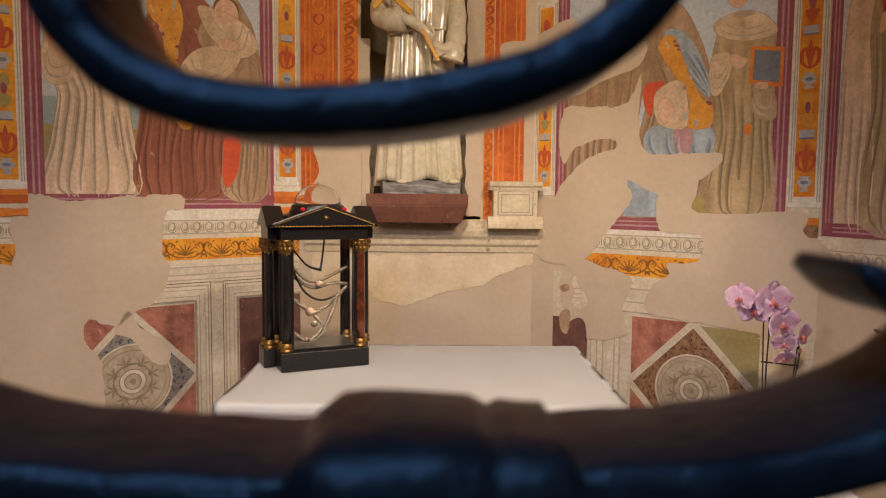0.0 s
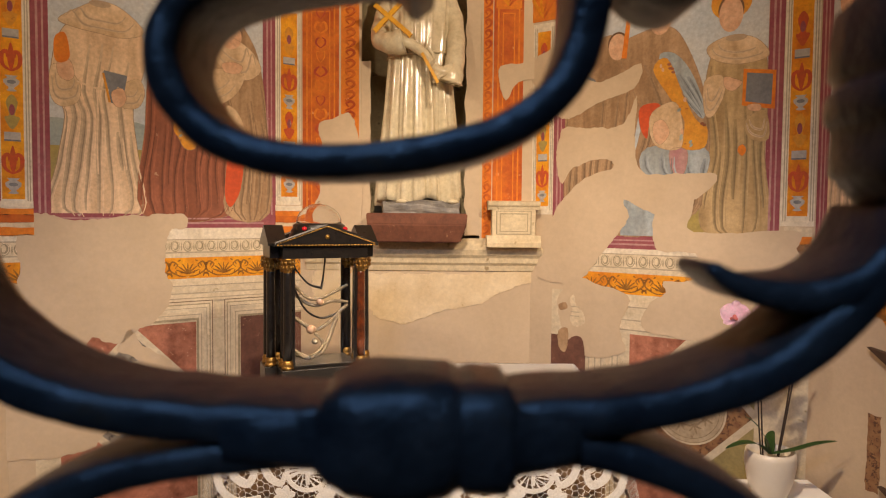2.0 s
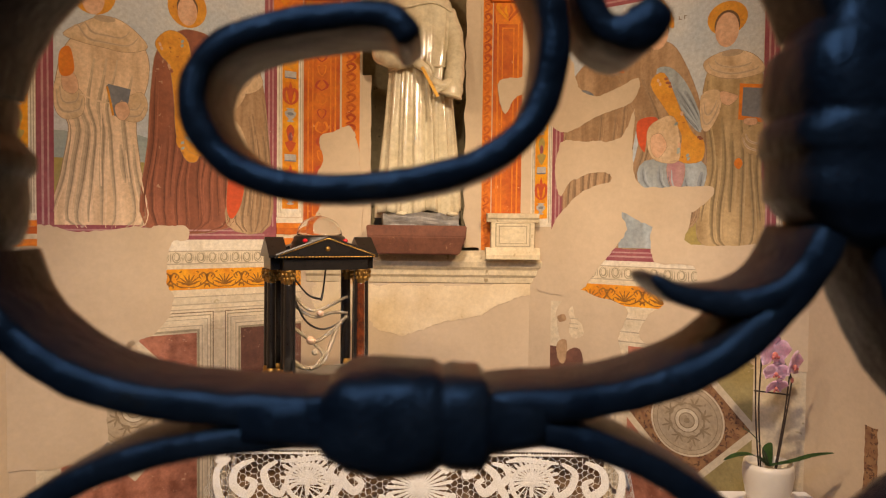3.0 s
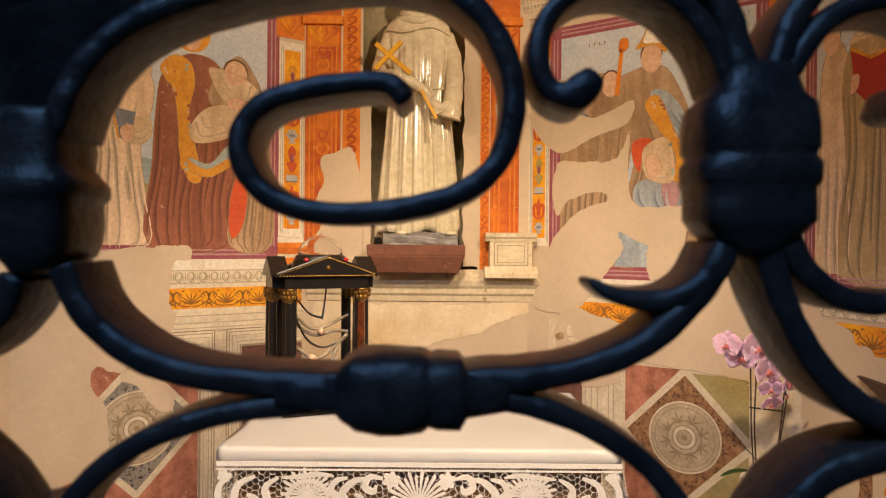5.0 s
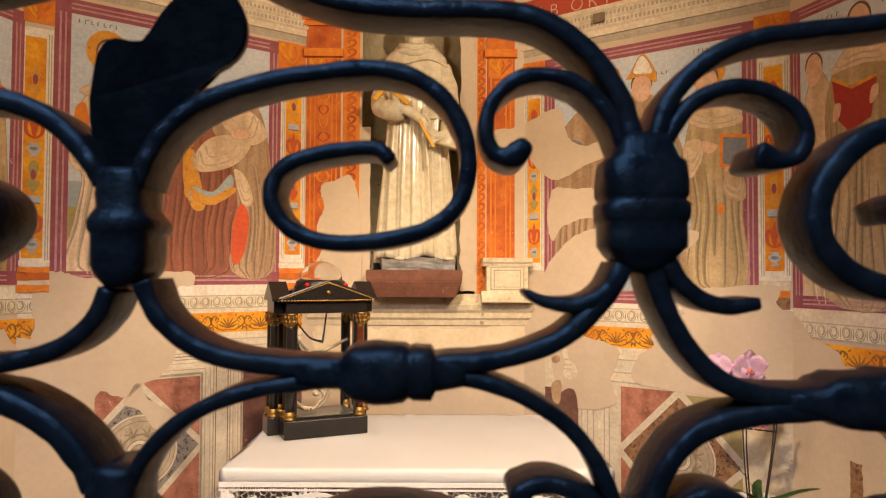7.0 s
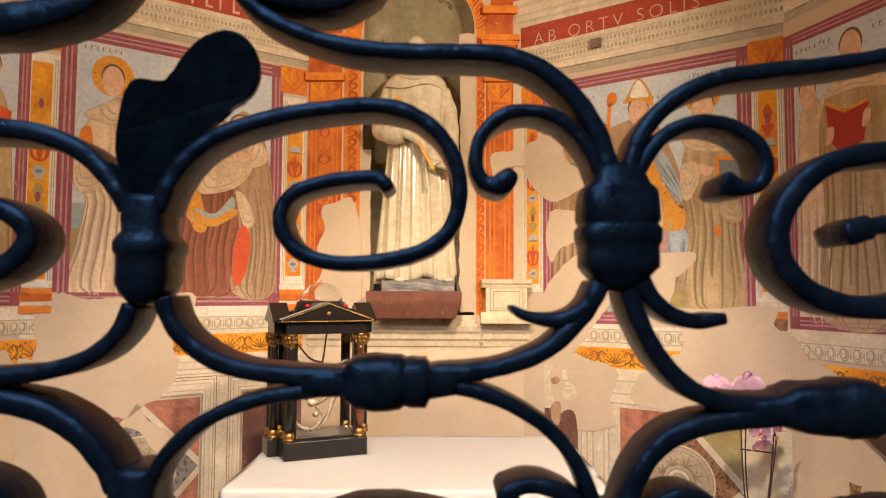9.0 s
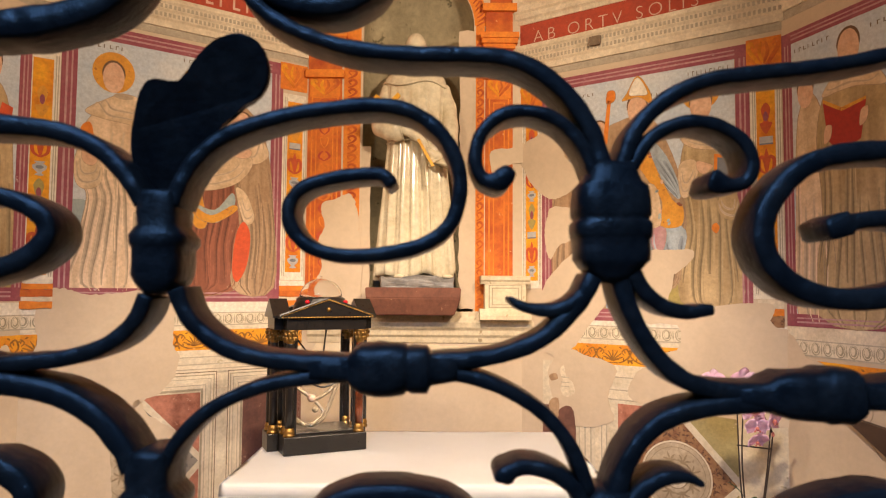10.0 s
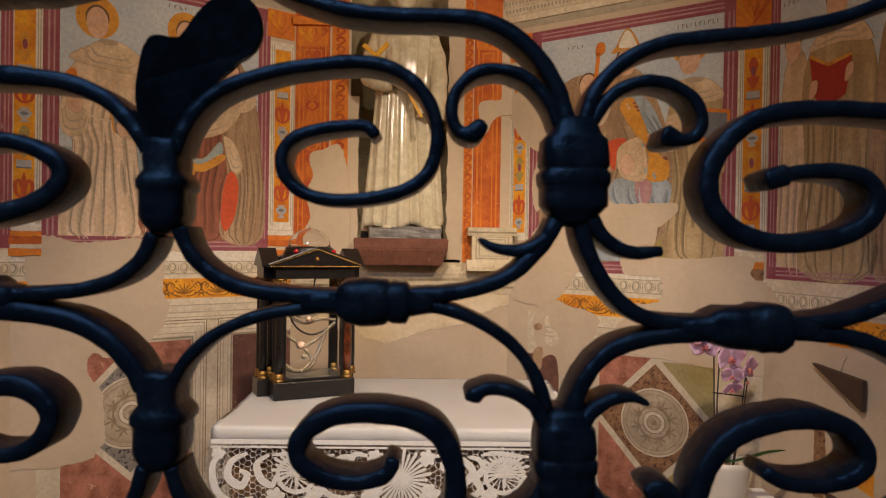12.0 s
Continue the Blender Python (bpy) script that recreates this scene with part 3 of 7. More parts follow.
def arabesque(f, x0, x1, z0, z1, d=0.0035):
    """Orange frieze with brown scrolls and palmettes."""
    paint(f, "frieze", rect(x0, x1, z0, z1), ORANGE, d)
    h = z1 - z0
    n = max(1, round((x1 - x0) / (h * 1.75)))
    for i in range(n):
        cx, cz = x0 + (i + 0.5) * (x1 - x0) / n, z0 + h * 0.2
        bm = bmesh.new()
        for a in range(-3, 4):
            q = math.radians(90 + a * 22)
            add_ribbon(bm, spline([(cx, cz), (cx + h * 0.3 * math.cos(q), cz + h * 0.3 * math.sin(q)), (cx + h * 0.55 * math.cos(q + 0.1 * a), cz + h * 0.55 * math.sin(q))], 3), h * 0.075, 0.0, (d + 0.001) * THIN)
        for s in (-1, 1):
            add_ribbon(bm, spline([(cx, z0 + h * 0.12), (cx + s * h * 0.4, z0 + h * 0.14), (cx + s * h * 0.85, z0 + h * 0.45), (cx + s * h * 0.72, z0 + h * 0.8), (cx + s * h * 0.48, z0 + h * 0.66), (cx + s * h * 0.6, z0 + h * 0.48)], 5), h * 0.085, 0.0, (d + 0.001) * THIN)
            add_ribbon(bm, spline([(cx + s * h * 0.7, z0 + h * 0.3), (cx + s * h * 0.95, z0 + h * 0.2), (cx + s * h * 0.98, z0 + h * 0.08)], 4), h * 0.09, 0.0, (d + 0.001) * THIN)
            for k, (px, pz) in enumerate(((0.30, 0.30), (0.55, 0.30), (0.62, 0.66), (0.40, 0.86), (0.86, 0.72))):
                add_plate(bm, ellipse(cx + s * h * px, z0 + h * pz, h * 0.075, h * 0.035, 10, s * (0.6 + 0.7 * k)), 0.0, (d + 0.0012) * THIN)
        part("palmette", bm, DARKSCROLL, f, "brown painted scroll")


def cornice(f, x0, x1, z):
    """The painted and moulded entablature: architrave shade, cream mouldings with a bead row, red inscription band, upper mouldings."""
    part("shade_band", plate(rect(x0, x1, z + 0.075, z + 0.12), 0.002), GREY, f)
    bm = add_profile(bmesh.new(), x0, x1, [(0, z + 0.11), (0.012, z + 0.11), (0.014, z + 0.14), (0.022, z + 0.15), (0.022, z + 0.18), (0.03, z + 0.19), (0.03, z + 0.215), (0.038, z + 0.225), (0.038, z + 0.245), (0, z + 0.25)])
    part("moulding", bm, CREAM, f)
    n = int((x1 - x0) / 0.02)
    for row, zz, out in ((0, z + 0.165, 0.0225), (1, z + 0.203, 0.0305)):
        bm = bmesh.new()
        for i in range(n):
            cx = x0 + (i + 0.5) * (x1 - x0) / n
            add_box(bm, cx - 0.006, cx + 0.005, -out - 0.002, -out + 0.001, zz - 0.009, zz + 0.009)
        tagged(part("bead_row", bm, GREY, f, "row of small dark painted beads"), kind="stuff")
    part("inscription_band", plate(rect(x0, x1, z + 0.25, z + 0.365), 0.006), REDBAND, f, "red band with pale roman letters")
    bm = add_profile(bmesh.new(), x0, x1, [(0, z + 0.365), (0.012, z + 0.365), (0.016, z + 0.385), (0.026, z + 0.395), (0.026, z + 0.42), (0.036, z + 0.43), (0.036, z + 0.46), (0.05, z + 0.475), (0.05, z + 0.5), (0, z + 0.51)])
    part("upper_moulding", bm, CREAM, f)
    part("upper_band", plate(rect(x0, x1, z + 0.51, TOP - 0.002), 0.004), REDOCHRE, f)


def capital(f, x0, x1, z0, z1):
    paint(f, "capital_field", rect(x0, x1, z0, z1), REDLIGHT, 0.0086)
    cx, w, h = (x0 + x1) / 2, x1 - x0, z1 - z0
    for s in (-1, 1):
        bm = bmesh.new()
        add_ribbon(bm, spline([(cx, z0 + 0.1 * h), (cx + s * w * 0.2, z0 + 0.4 * h), (cx + s * w * 0.42, z0 + 0.72 * h), (cx + s * w * 0.36, z0 + 0.9 * h), (cx + s * w * 0.26, z0 + 0.76 * h)], 5), w * 0.13, 0, 0.0062)
        add_ribbon(bm, spline([(cx, z0 + 0.3 * h), (cx + s * w * 0.12, z0 + 0.6 * h), (cx + s * w * 0.06, z0 + 0.9 * h)], 4), w * 0.1, 0, 0.0062)
        part("volute", bm, ORANGE if s < 0 else REDOCHRE, f, "painted scroll of the capital")


def bars(f, x0, x1, z, h, rise=0.0, mat=DARKLINE, d=0.004, n=7):
    """An unreadable inscription as short upright bars."""
    for i in range(n):
        x = x0 + (x1 - x0) * i / n
        w = (x1 - x0) / n
        paint(f, "inscription_bar", rect(x, x + w * 0.16, z + rise * i / n, z + h * 0.8 + rise * i / n), mat, d)
        if i % 3:
            paint(f, "inscription_bar", rect(x + w * 0.16, x + w * 0.55, z + h * (0.66 if i % 2 else 0.0), z + h * (0.8 if i % 2 else 0.14)), mat, d)


def figure(f, robe, robe_mat, head=None, halo=None, cowl=None, cowl_mat=None, d=0.004, face=SKIN):
    """A painted robed figure as plain flat shapes, without features."""
    edge = soft(robe, 4)
    paint(f, "robe", edge, robe_mat, d)
    outlined(f, edge, d, 0.0025)
    folds(f, edge, max(5, int((max(p[0] for p in robe) - min(p[0] for p in robe)) / 0.036)), d, len(robe) + int(robe[0][0] * 100), robe_mat)
    if halo:
        paint(f, "halo", ellipse(*halo, 28), GOLDPAINT, d + 0.0004)
    if head:
        paint(f, "hair", ellipse(head[0], head[1] + head[3] * 0.2, head[2] * 0.93, head[3] * 0.72, 24), HAIR, d + 0.0010)
        paint(f, "head", ellipse(head[0], head[1] - head[3] * 0.04, head[2] * 0.86, head[3] * 0.84, 24), face, d + 0.0014)
    if cowl:
        paint(f, "cowl", soft(cowl, 4), cowl_mat or HABIT_PLAIN, d + 0.0018)
        outlined(f, soft(cowl, 4), d + 0.0018, 0.0016)
        hollows(f, soft(cowl, 4), d + 0.0018, HABIT)
        paint(f, "neck_shade", ellipse(sum(p[0] for p in cowl) / len(cowl), max(p[1] for p in cowl) - 0.012, 0.042, 0.014, 16), STROKES[HABIT][1], d + 0.0024)


def shape(f, name, pts, mat, d=0.006, label=""):
    if name == "hand":
        mx, mz = sum(p[0] for p in pts) / len(pts), sum(p[1] for p in pts) / len(pts)
        pts = [(mx + (x - mx) * 0.74, mz + (z - mz) * 0.80) for x, z in pts]
    edge = soft(pts, 4)
    outlined(f, edge, d, 0.0012 if name in ("sleeve", "hand", "glove") else 0.0016)
    if name in ("skirt", "cape_lining"):
        folds(f, edge, 5, d, int(pts[0][0] * 1000), mat)
    if name in ("cowl", "sleeve"):
        hollows(f, edge, d, HABIT)
    if name == "cape_border":
        for k, mt in ((0.88, ORANGE), (0.80, GOLDPAINT)):
            mx, mz = sum(p[0] for p in pts) / len(pts), sum(p[1] for p in pts) / len(pts)
            rng = random.Random(int(mx * 1000))
            for q in range(9):
                i = rng.randrange(len(edge))
                x, z = mx + (edge[i][0] - mx) * k, mz + (edge[i][1] - mz) * k
                paint(f, "embroidery", ellipse(x, z, 0.009, 0.006, 10, q), (CLOAK, HILL, SKIN)[q % 3], d + 0.0005)
    return paint(f, name, edge, mat, d, label)


def loss(m, pts, seed, amp=0.012, mat=PLASTER, d=0.0085):
    return tagged(part("plaster_patch", plate(jag(soft(pts, 3), amp, 0.010, seed), d * THIN), mat, m=m), "bare beige plaster where the fresco is lost", "plaster patch", "lost fresco areas", "structure")


# --- left side wall ---
f = fresco("fresco_northwest", WL, "faded fresco of robed figures in a purple border")
paint(f, "sky", rect(0.17, 1.06, 1.585, 2.69), SKY, 0.0025)
paint(f, "hill", jag(rect(0.17, 1.06, 1.585, 1.97), 0.02, 0.04, 1.0), HILL, 0.003)
paint(f, "field", rect(0.17, 1.06, 1.585, 1.86), MEADOW, 0.0034)
frame_band(f, 0.172, 1.06, 1.587, 2.69, 0.062, 0.0045)
figure(f, [(0.173, 1.579), (0.530, 1.582), (0.503, 1.831), (0.485, 2.037), (0.532, 2.200), (0.532, 2.321), (0.471, 2.396), (0.360, 2.425), (0.254, 2.367), (0.198, 2.271), (0.175, 2.109), (0.201, 2.043), (0.225, 1.977), (0.195, 1.791)], HABIT,
       head=(0.318, 2.53, 0.052, 0.082), halo=(0.318, 2.55, 0.088, 0.092), cowl=[(0.207, 2.363), (0.286, 2.423), (0.361, 2.460), (0.449, 2.440), (0.533, 2.358), (0.448, 2.321), (0.349, 2.329), (0.264, 2.339)])
shape(f, "sleeve", [(0.181, 2.178), (0.243, 2.163), (0.284, 2.110), (0.273, 2.039), (0.211, 2.017), (0.175, 2.063)], HABIT_PLAIN, 0.0056)
shape(f, "hand", [(0.192, 2.202), (0.253, 2.215), (0.274, 2.144), (0.242, 2.112), (0.197, 2.134)], SKIN, 0.0062)
shape(f, "sleeve", [(0.425, 2.114), (0.504, 2.160), (0.532, 2.102), (0.504, 2.038), (0.440, 2.032), (0.391, 2.063)], HABIT_PLAIN, 0.0056)
shape(f, "hand", [(0.391, 2.099), (0.447, 2.122), (0.469, 2.071), (0.440, 2.025), (0.402, 2.036)], SKIN, 0.0064)
paint(f, "book", [(0.366, 2.167), (0.374, 2.180), (0.463, 2.167), (0.440, 2.039), (0.391, 2.051)], SLATE, 0.006, "dark painted book")
figure(f, [(0.520, 1.582), (0.531, 1.955), (0.546, 2.201), (0.570, 2.352), (0.646, 2.438), (0.720, 2.463), (0.821, 2.429), (0.927, 2.250), (0.954, 2.016), (0.913, 1.801), (0.900, 1.584)], CLOAK,
       head=(0.70, 2.545, 0.05, 0.075), halo=(0.70, 2.56, 0.085, 0.09), d=0.0046)
shape(f, "cape_border", [(0.563, 2.387), (0.622, 2.446), (0.695, 2.421), (0.715, 2.324), (0.690, 2.195), (0.719, 2.046), (0.749, 1.896), (0.694, 1.880), (0.650, 1.990), (0.641, 2.139), (0.622, 2.285), (0.586, 2.330)], GOLDPAINT, 0.0058, "gold embroidered cape border")
shape(f, "lining", [(0.691, 1.987), (0.785, 1.967), (0.866, 2.056), (0.881, 1.996), (0.800, 1.908), (0.706, 1.921)], HILL, 0.006)
paint(f, "cape_hem", soft([(0.663, 1.992), (0.766, 1.940), (0.871, 1.996), (0.891, 1.971), (0.779, 1.904), (0.663, 1.933)]), GOLDPAINT, 0.0062)
figure(f, [(0.775, 2.291), (0.907, 2.485), (1.006, 2.391), (1.050, 2.260), (1.076, 2.040), (1.092, 1.596), (0.876, 1.594), (0.908, 1.891), (0.856, 2.155)], BROWN, head=(0.905, 2.405, 0.062, 0.07), d=0.0052)
shape(f, "cowl", [(0.779, 2.410), (0.853, 2.409), (0.941, 2.387), (1.015, 2.338), (1.050, 2.260), (0.966, 2.208), (0.855, 2.262), (0.801, 2.334)], HABIT_PLAIN, 0.0064)
shape(f, "sleeve", [(0.689, 2.111), (0.750, 2.209), (0.855, 2.249), (0.965, 2.235), (0.938, 2.151), (0.857, 2.088), (0.725, 2.057)], HABIT_PLAIN, 0.007)
shape(f, "hand", [(0.849, 2.275), (0.923, 2.292), (0.979, 2.273), (0.951, 2.231), (0.869, 2.229)], SKIN, 0.0076)
shape(f, "sleeve", [(0.884, 2.078), (0.939, 2.056), (0.982, 1.950), (0.963, 1.908), (0.927, 1.919)], HABIT_PLAIN, 0.007)
shape(f, "bag", [(0.924, 1.919), (0.964, 1.854), (0.949, 1.703), (0.903, 1.621), (0.875, 1.674), (0.887, 1.836)], RED, 0.0076, "red painted pouch")
bm = bmesh.new()
add_ribbon(bm, spline([(0.27, 2.125), (0.33, 2.105), (0.39, 2.10)], 6), 0.007, 0.0, 0.0062 * THIN, False)
add_ribbon(bm, spline([(0.345, 2.10), (0.348, 2.00), (0.343, 1.86), (0.346, 1.75)], 6), 0.006, 0.0, 0.0062 * THIN, False)
part("girdle", bm, STROKES[HABIT][3], f, "pale painted cord")
paint(f, "red_cuff", soft([(0.195, 2.29), (0.232, 2.31), (0.247, 2.22), (0.215, 2.19), (0.192, 2.21)]), REDLIGHT, 0.0066)
paint(f, "page_edge", [(0.366, 2.167), (0.374, 2.170), (0.398, 2.050), (0.389, 2.049)], GOLDPAINT, 0.0066)
bars(f, 0.58, 0.98, 2.968, 0.085, mat=LETTER, d=0.0155, n=6)
bars(f, 0.20, 0.37, 2.655, 0.022)
bars(f, 0.62, 0.72, 2.66, 0.02, n=4)
bars(f, 0.80, 0.92, 2.655, 0.02, n=5)
candelabrum(f, 1.122, 1.262, 1.635, 2.60, 4)
candelabrum(f, -0.02, 0.108, 1.60, 2.60, 5)
capital(f, 1.105, 1.26, 2.62, 2.76)
capital(f, -0.02, 0.11, 2.62, 2.76)
for x0, x1 in ((1.10, 1.29), (-0.03, 0.13)):
    for z0, z1, o, mt in ((1.50, 1.53, 0.010, REDLIGHT), (1.53, 1.55, 0.006, CREAM), (1.55, 1.58, 0.009, REDOCHRE), (1.58, 1.605, 0.006, REDLIGHT), (1.605, 1.632, 0.004, WHITE)):
        part("base_moulding", plate(jag(rect(x0 + 0.02, x1 - 0.02, z0, z1), 0.004, 0.02, z0 * 7), o), mt, f)
cornice(f, -0.03, 1.262, 2.695)
paint(f, "white_band", rect(-0.02, 1.25, 1.475, 1.525), WHITE, 0.0035)
egg_and_dart(f, -0.02, 1.27, 1.412, 1.475)
paint(f, "white_line", rect(-0.02, 1.27, 1.392, 1.412), CREAM, 0.003)
arabesque(f, -0.02, 1.27, 1.298, 1.392)
for i, (z0, z1, mt) in enumerate(((1.26, 1.298, CREAM), (1.225, 1.26, STONE), (1.195, 1.225, CREAM), (1.186, 1.195, GREY), (1.115, 1.186, CREAM))):
    paint(f, "plinth_moulding", rect(0.45, 1.27, z0, z1), mt, 0.002 + 0.0004 * i)
for z in (1.262, 1.228, 1.205):
    paint(f, "shade_line", rect(0.45, 1.27, z, z + 0.005), GREY, 0.0046)
# lower dado: painted marble frames, diamond and roundel
paint(f, "dado", rect(0.10, 1.27, 0.0, 1.11), STONE, 0.0018)
paint(f, "panel_moulding", rect(0.740, 0.816, 0.02, 1.195), CREAM, 0.0047)
paint(f, "panel_moulding", rect(0.868, 0.945, 0.02, 1.195), CREAM, 0.0047)
paint(f, "panel_moulding", rect(0.40, 0.740, 1.105, 1.195), CREAM, 0.0047)
paint(f, "panel_moulding", rect(0.945, 1.27, 1.115, 1.195), CREAM, 0.0047)
for o, w, mt in ((0.002, 0.010, EGGSHADE), (0.022, 0.004, GREY), (0.034, 0.012, STONE), (0.046, 0.004, GREY), (0.060, 0.005, EGGSHADE), (0.072, 0.004, DARKLINE)):
    z = 1.105 + 1.2 * o
    for xv, xa, xb in ((0.740 + o, 0.40, 0.740 + o + w), (0.945 - o - w, 0.945 - o - w, 1.27)):
        paint(f, "moulding_line", rect(xv, xv + w, 0.02, z), mt, 0.0054)
        paint(f, "moulding_line", rect(xa, xb, z, z + w), mt, 0.0054)
paint(f, "marble_panel", rect(0.945, 1.27, 0.02, 1.11), MARBLE_DARK, 0.0032)
paint(f, "marble_panel", rect(0.19, 0.74, 0.30, 1.10), MARBLE_RED, 0.0025)
DC = (0.475, 0.785)
for r, mt, dd in ((0.315, STONE, 0.0035), (0.275, MARBLE_BLACK, 0.0042)):
    paint(f, "diamond", [(DC[0], DC[1] - r), (DC[0] + r * 0.95, DC[1]), (DC[0], DC[1] + r), (DC[0] - r * 0.95, DC[1])], mt, dd)


RING = material("brown_grey_roundel_paint", (0.52, 0.42, 0.29), (0.40, 0.31, 0.20), 16.0, 0.88, 0.15, 60, speck=((0.30, 0.22, 0.14), 24.0, 0.62))
RING_SHADE = material("brown_roundel_shade", (0.34, 0.26, 0.16), (0.27, 0.20, 0.12), 20.0, 0.88, 0.1)


def roundel(f, cx, cz, r, d):
    """A painted round medallion with rings, a centre boss and leaf sprays."""
    for k, mt, dd in ((1.0, STONE, 0), (0.95, RING_SHADE, 0.0006), (0.93, RING, 0.0012), (0.83, RING_SHADE, 0.0018), (0.81, RING, 0.0024), (0.34, RING_SHADE, 0.003), (0.31, STONE, 0.0036), (0.22, RING_SHADE, 0.0042), (0.19, RING, 0.0048), (0.08, RING_SHADE, 0.0054)):
        paint(f, "roundel_ring", ellipse(cx, cz, r * k, r * k, 40), mt, d + dd)
    for i in range(8):
        a = math.radians(45 * i + 20)
        bm = bmesh.new()
        px, pz = cx + r * 0.42 * math.cos(a), cz + r * 0.42 * math.sin(a)
        for j in range(-2, 3):
            q = a + math.radians(34 * j)
            k = r * (0.30 - 0.05 * abs(j))
            add_ribbon(bm, spline([(px, pz), (px + k * 0.55 * math.cos(q), pz + k * 0.55 * math.sin(q)), (px + k * math.cos(q + 0.22 * j), pz + k * math.sin(q + 0.22 * j))], 3), r * 0.055, 0, (d + 0.0032) * THIN)
        part("leaf_spray", bm, RING_SHADE, f)


roundel(f, *DC, 0.165, 0.0048)

# lost areas of the left wall
loss(WL, [(0.070, 1.566), (0.156, 1.589), (0.245, 1.558), (0.413, 1.572), (0.490, 1.582), (0.688, 1.586), (0.692, 1.524), (0.639, 1.519), (0.619, 1.470), (0.606, 1.327), (0.639, 1.276), (0.623, 1.202), (0.555, 1.108), (0.501, 1.093), (0.410, 1.036), (0.314, 1.070), (0.291, 0.989), (0.352, 0.886), (0.322, 0.601), (-0.126, 0.688), (-0.104, 1.294), (0.052, 1.307), (0.047, 1.461)], 1.0)
loss(WL, [(0.463, 1.091), (0.511, 1.013), (0.627, 0.938), (0.625, 0.849), (0.554, 0.859), (0.476, 0.968), (0.409, 1.000), (0.421, 1.035)], 2.0, 0.006)

# --- right side wall ---
f = fresco("fresco_northeast", WR, "damaged fresco of robed figures in a purple border")
paint(f, "sky", rect(0.17, 1.06, 1.50, 2.61), SKY, 0.0025)
paint(f, "field", rect(0.17, 1.06, 1.50, 1.82), MEADOW, 0.0034)
frame_band(f, 0.175, 1.062, 1.505, 2.61, 0.058, 0.0045)
figure(f, [(0.197, 2.224), (0.276, 2.359), (0.397, 2.415), (0.513, 2.330), (0.538, 2.108), (0.492, 1.812), (0.446, 1.488), (0.192, 1.482), (0.162, 1.823)], BROWN, head=(0.43, 2.36, 0.05, 0.07), d=0.004)
shape(f, "book", [(0.205, 2.221), (0.268, 2.246), (0.326, 2.219), (0.312, 2.189), (0.217, 2.185)], SLATE, 0.0062, "dark painted book")
figure(f, [(0.434, 2.331), (0.539, 2.406), (0.666, 2.413), (0.742, 2.317), (0.817, 2.116), (0.845, 1.898), (0.813, 1.767), (0.792, 1.609), (0.477, 1.503), (0.498, 1.787), (0.546, 2.040)], BROWN, head=(0.622, 2.455, 0.055, 0.08), d=0.0046)
shape(f, "mitre", [(0.550, 2.500), (0.573, 2.536), (0.625, 2.612), (0.683, 2.531), (0.690, 2.468), (0.628, 2.508)], GOLDPAINT, 0.007, "pale yellow painted mitre")
shape(f, "mitre_white", [(0.582, 2.530), (0.625, 2.604), (0.674, 2.520), (0.628, 2.516)], WHITE, 0.0074)
paint(f, "crosier", [(0.449, 2.304), (0.475, 2.515), (0.492, 2.513), (0.472, 2.301)], REDLIGHT, 0.0078, "red painted staff")
shape(f, "crosier_head", [(0.469, 2.502), (0.475, 2.557), (0.510, 2.557), (0.515, 2.517), (0.492, 2.499)], REDLIGHT, 0.0078)
shape(f, "cape_lining", [(0.619, 2.284), (0.681, 2.301), (0.756, 2.219), (0.818, 2.068), (0.808, 2.009), (0.722, 2.113)], PALEBLUE, 0.0056)
shape(f, "cape_border", [(0.594, 2.237), (0.656, 2.279), (0.721, 2.137), (0.784, 2.010), (0.832, 1.971), (0.822, 1.887), (0.726, 1.892), (0.736, 2.001), (0.672, 2.105)], GOLDPAINT, 0.0062, "gold embroidered cape border")
shape(f, "glove", [(0.593, 2.049), (0.685, 2.091), (0.723, 2.027), (0.726, 1.892), (0.626, 1.897), (0.587, 1.961)], HABIT_PLAIN, 0.0066)
shape(f, "hand", [(0.593, 2.011), (0.649, 2.027), (0.688, 1.955), (0.639, 1.896), (0.595, 1.931)], SKIN, 0.0072)
shape(f, "red_fold", [(0.540, 2.078), (0.623, 2.089), (0.636, 2.028), (0.586, 1.999), (0.574, 1.937), (0.542, 1.989)], RED, 0.0062)
shape(f, "skirt", [(0.575, 1.899), (0.822, 1.887), (0.836, 1.778), (0.789, 1.743), (0.564, 1.785)], PALEBLUE, 0.0058)
shape(f, "pink_fold", [(0.677, 1.882), (0.751, 1.878), (0.740, 1.781), (0.691, 1.782)], PINK, 0.0064)
figure(f, [(0.841, 1.525), (0.808, 1.658), (0.842, 1.850), (0.818, 2.092), (0.838, 2.257), (0.894, 2.333), (0.972, 2.334), (1.049, 2.266), (1.064, 2.070), (1.059, 1.842), (1.076, 1.531)], OLIVE,
       head=(0.915, 2.43, 0.055, 0.085), halo=(0.915, 2.475, 0.08, 0.07), cowl=[(0.825, 2.306), (0.916, 2.341), (1.016, 2.316), (1.065, 2.241), (0.952, 2.220), (0.849, 2.251)], d=0.0046)
paint(f, "panel_frame", [(0.970, 2.199), (1.093, 2.181), (1.091, 2.027), (0.967, 2.051)], REDLIGHT, 0.0064, "orange-framed painted tablet")
paint(f, "panel", [(0.984, 2.182), (1.081, 2.167), (1.078, 2.046), (0.980, 2.066)], SLATE, 0.007)
shape(f, "hand", [(0.885, 2.181), (0.953, 2.162), (0.980, 2.143), (0.932, 2.105), (0.887, 2.128)], SKIN, 0.0066)
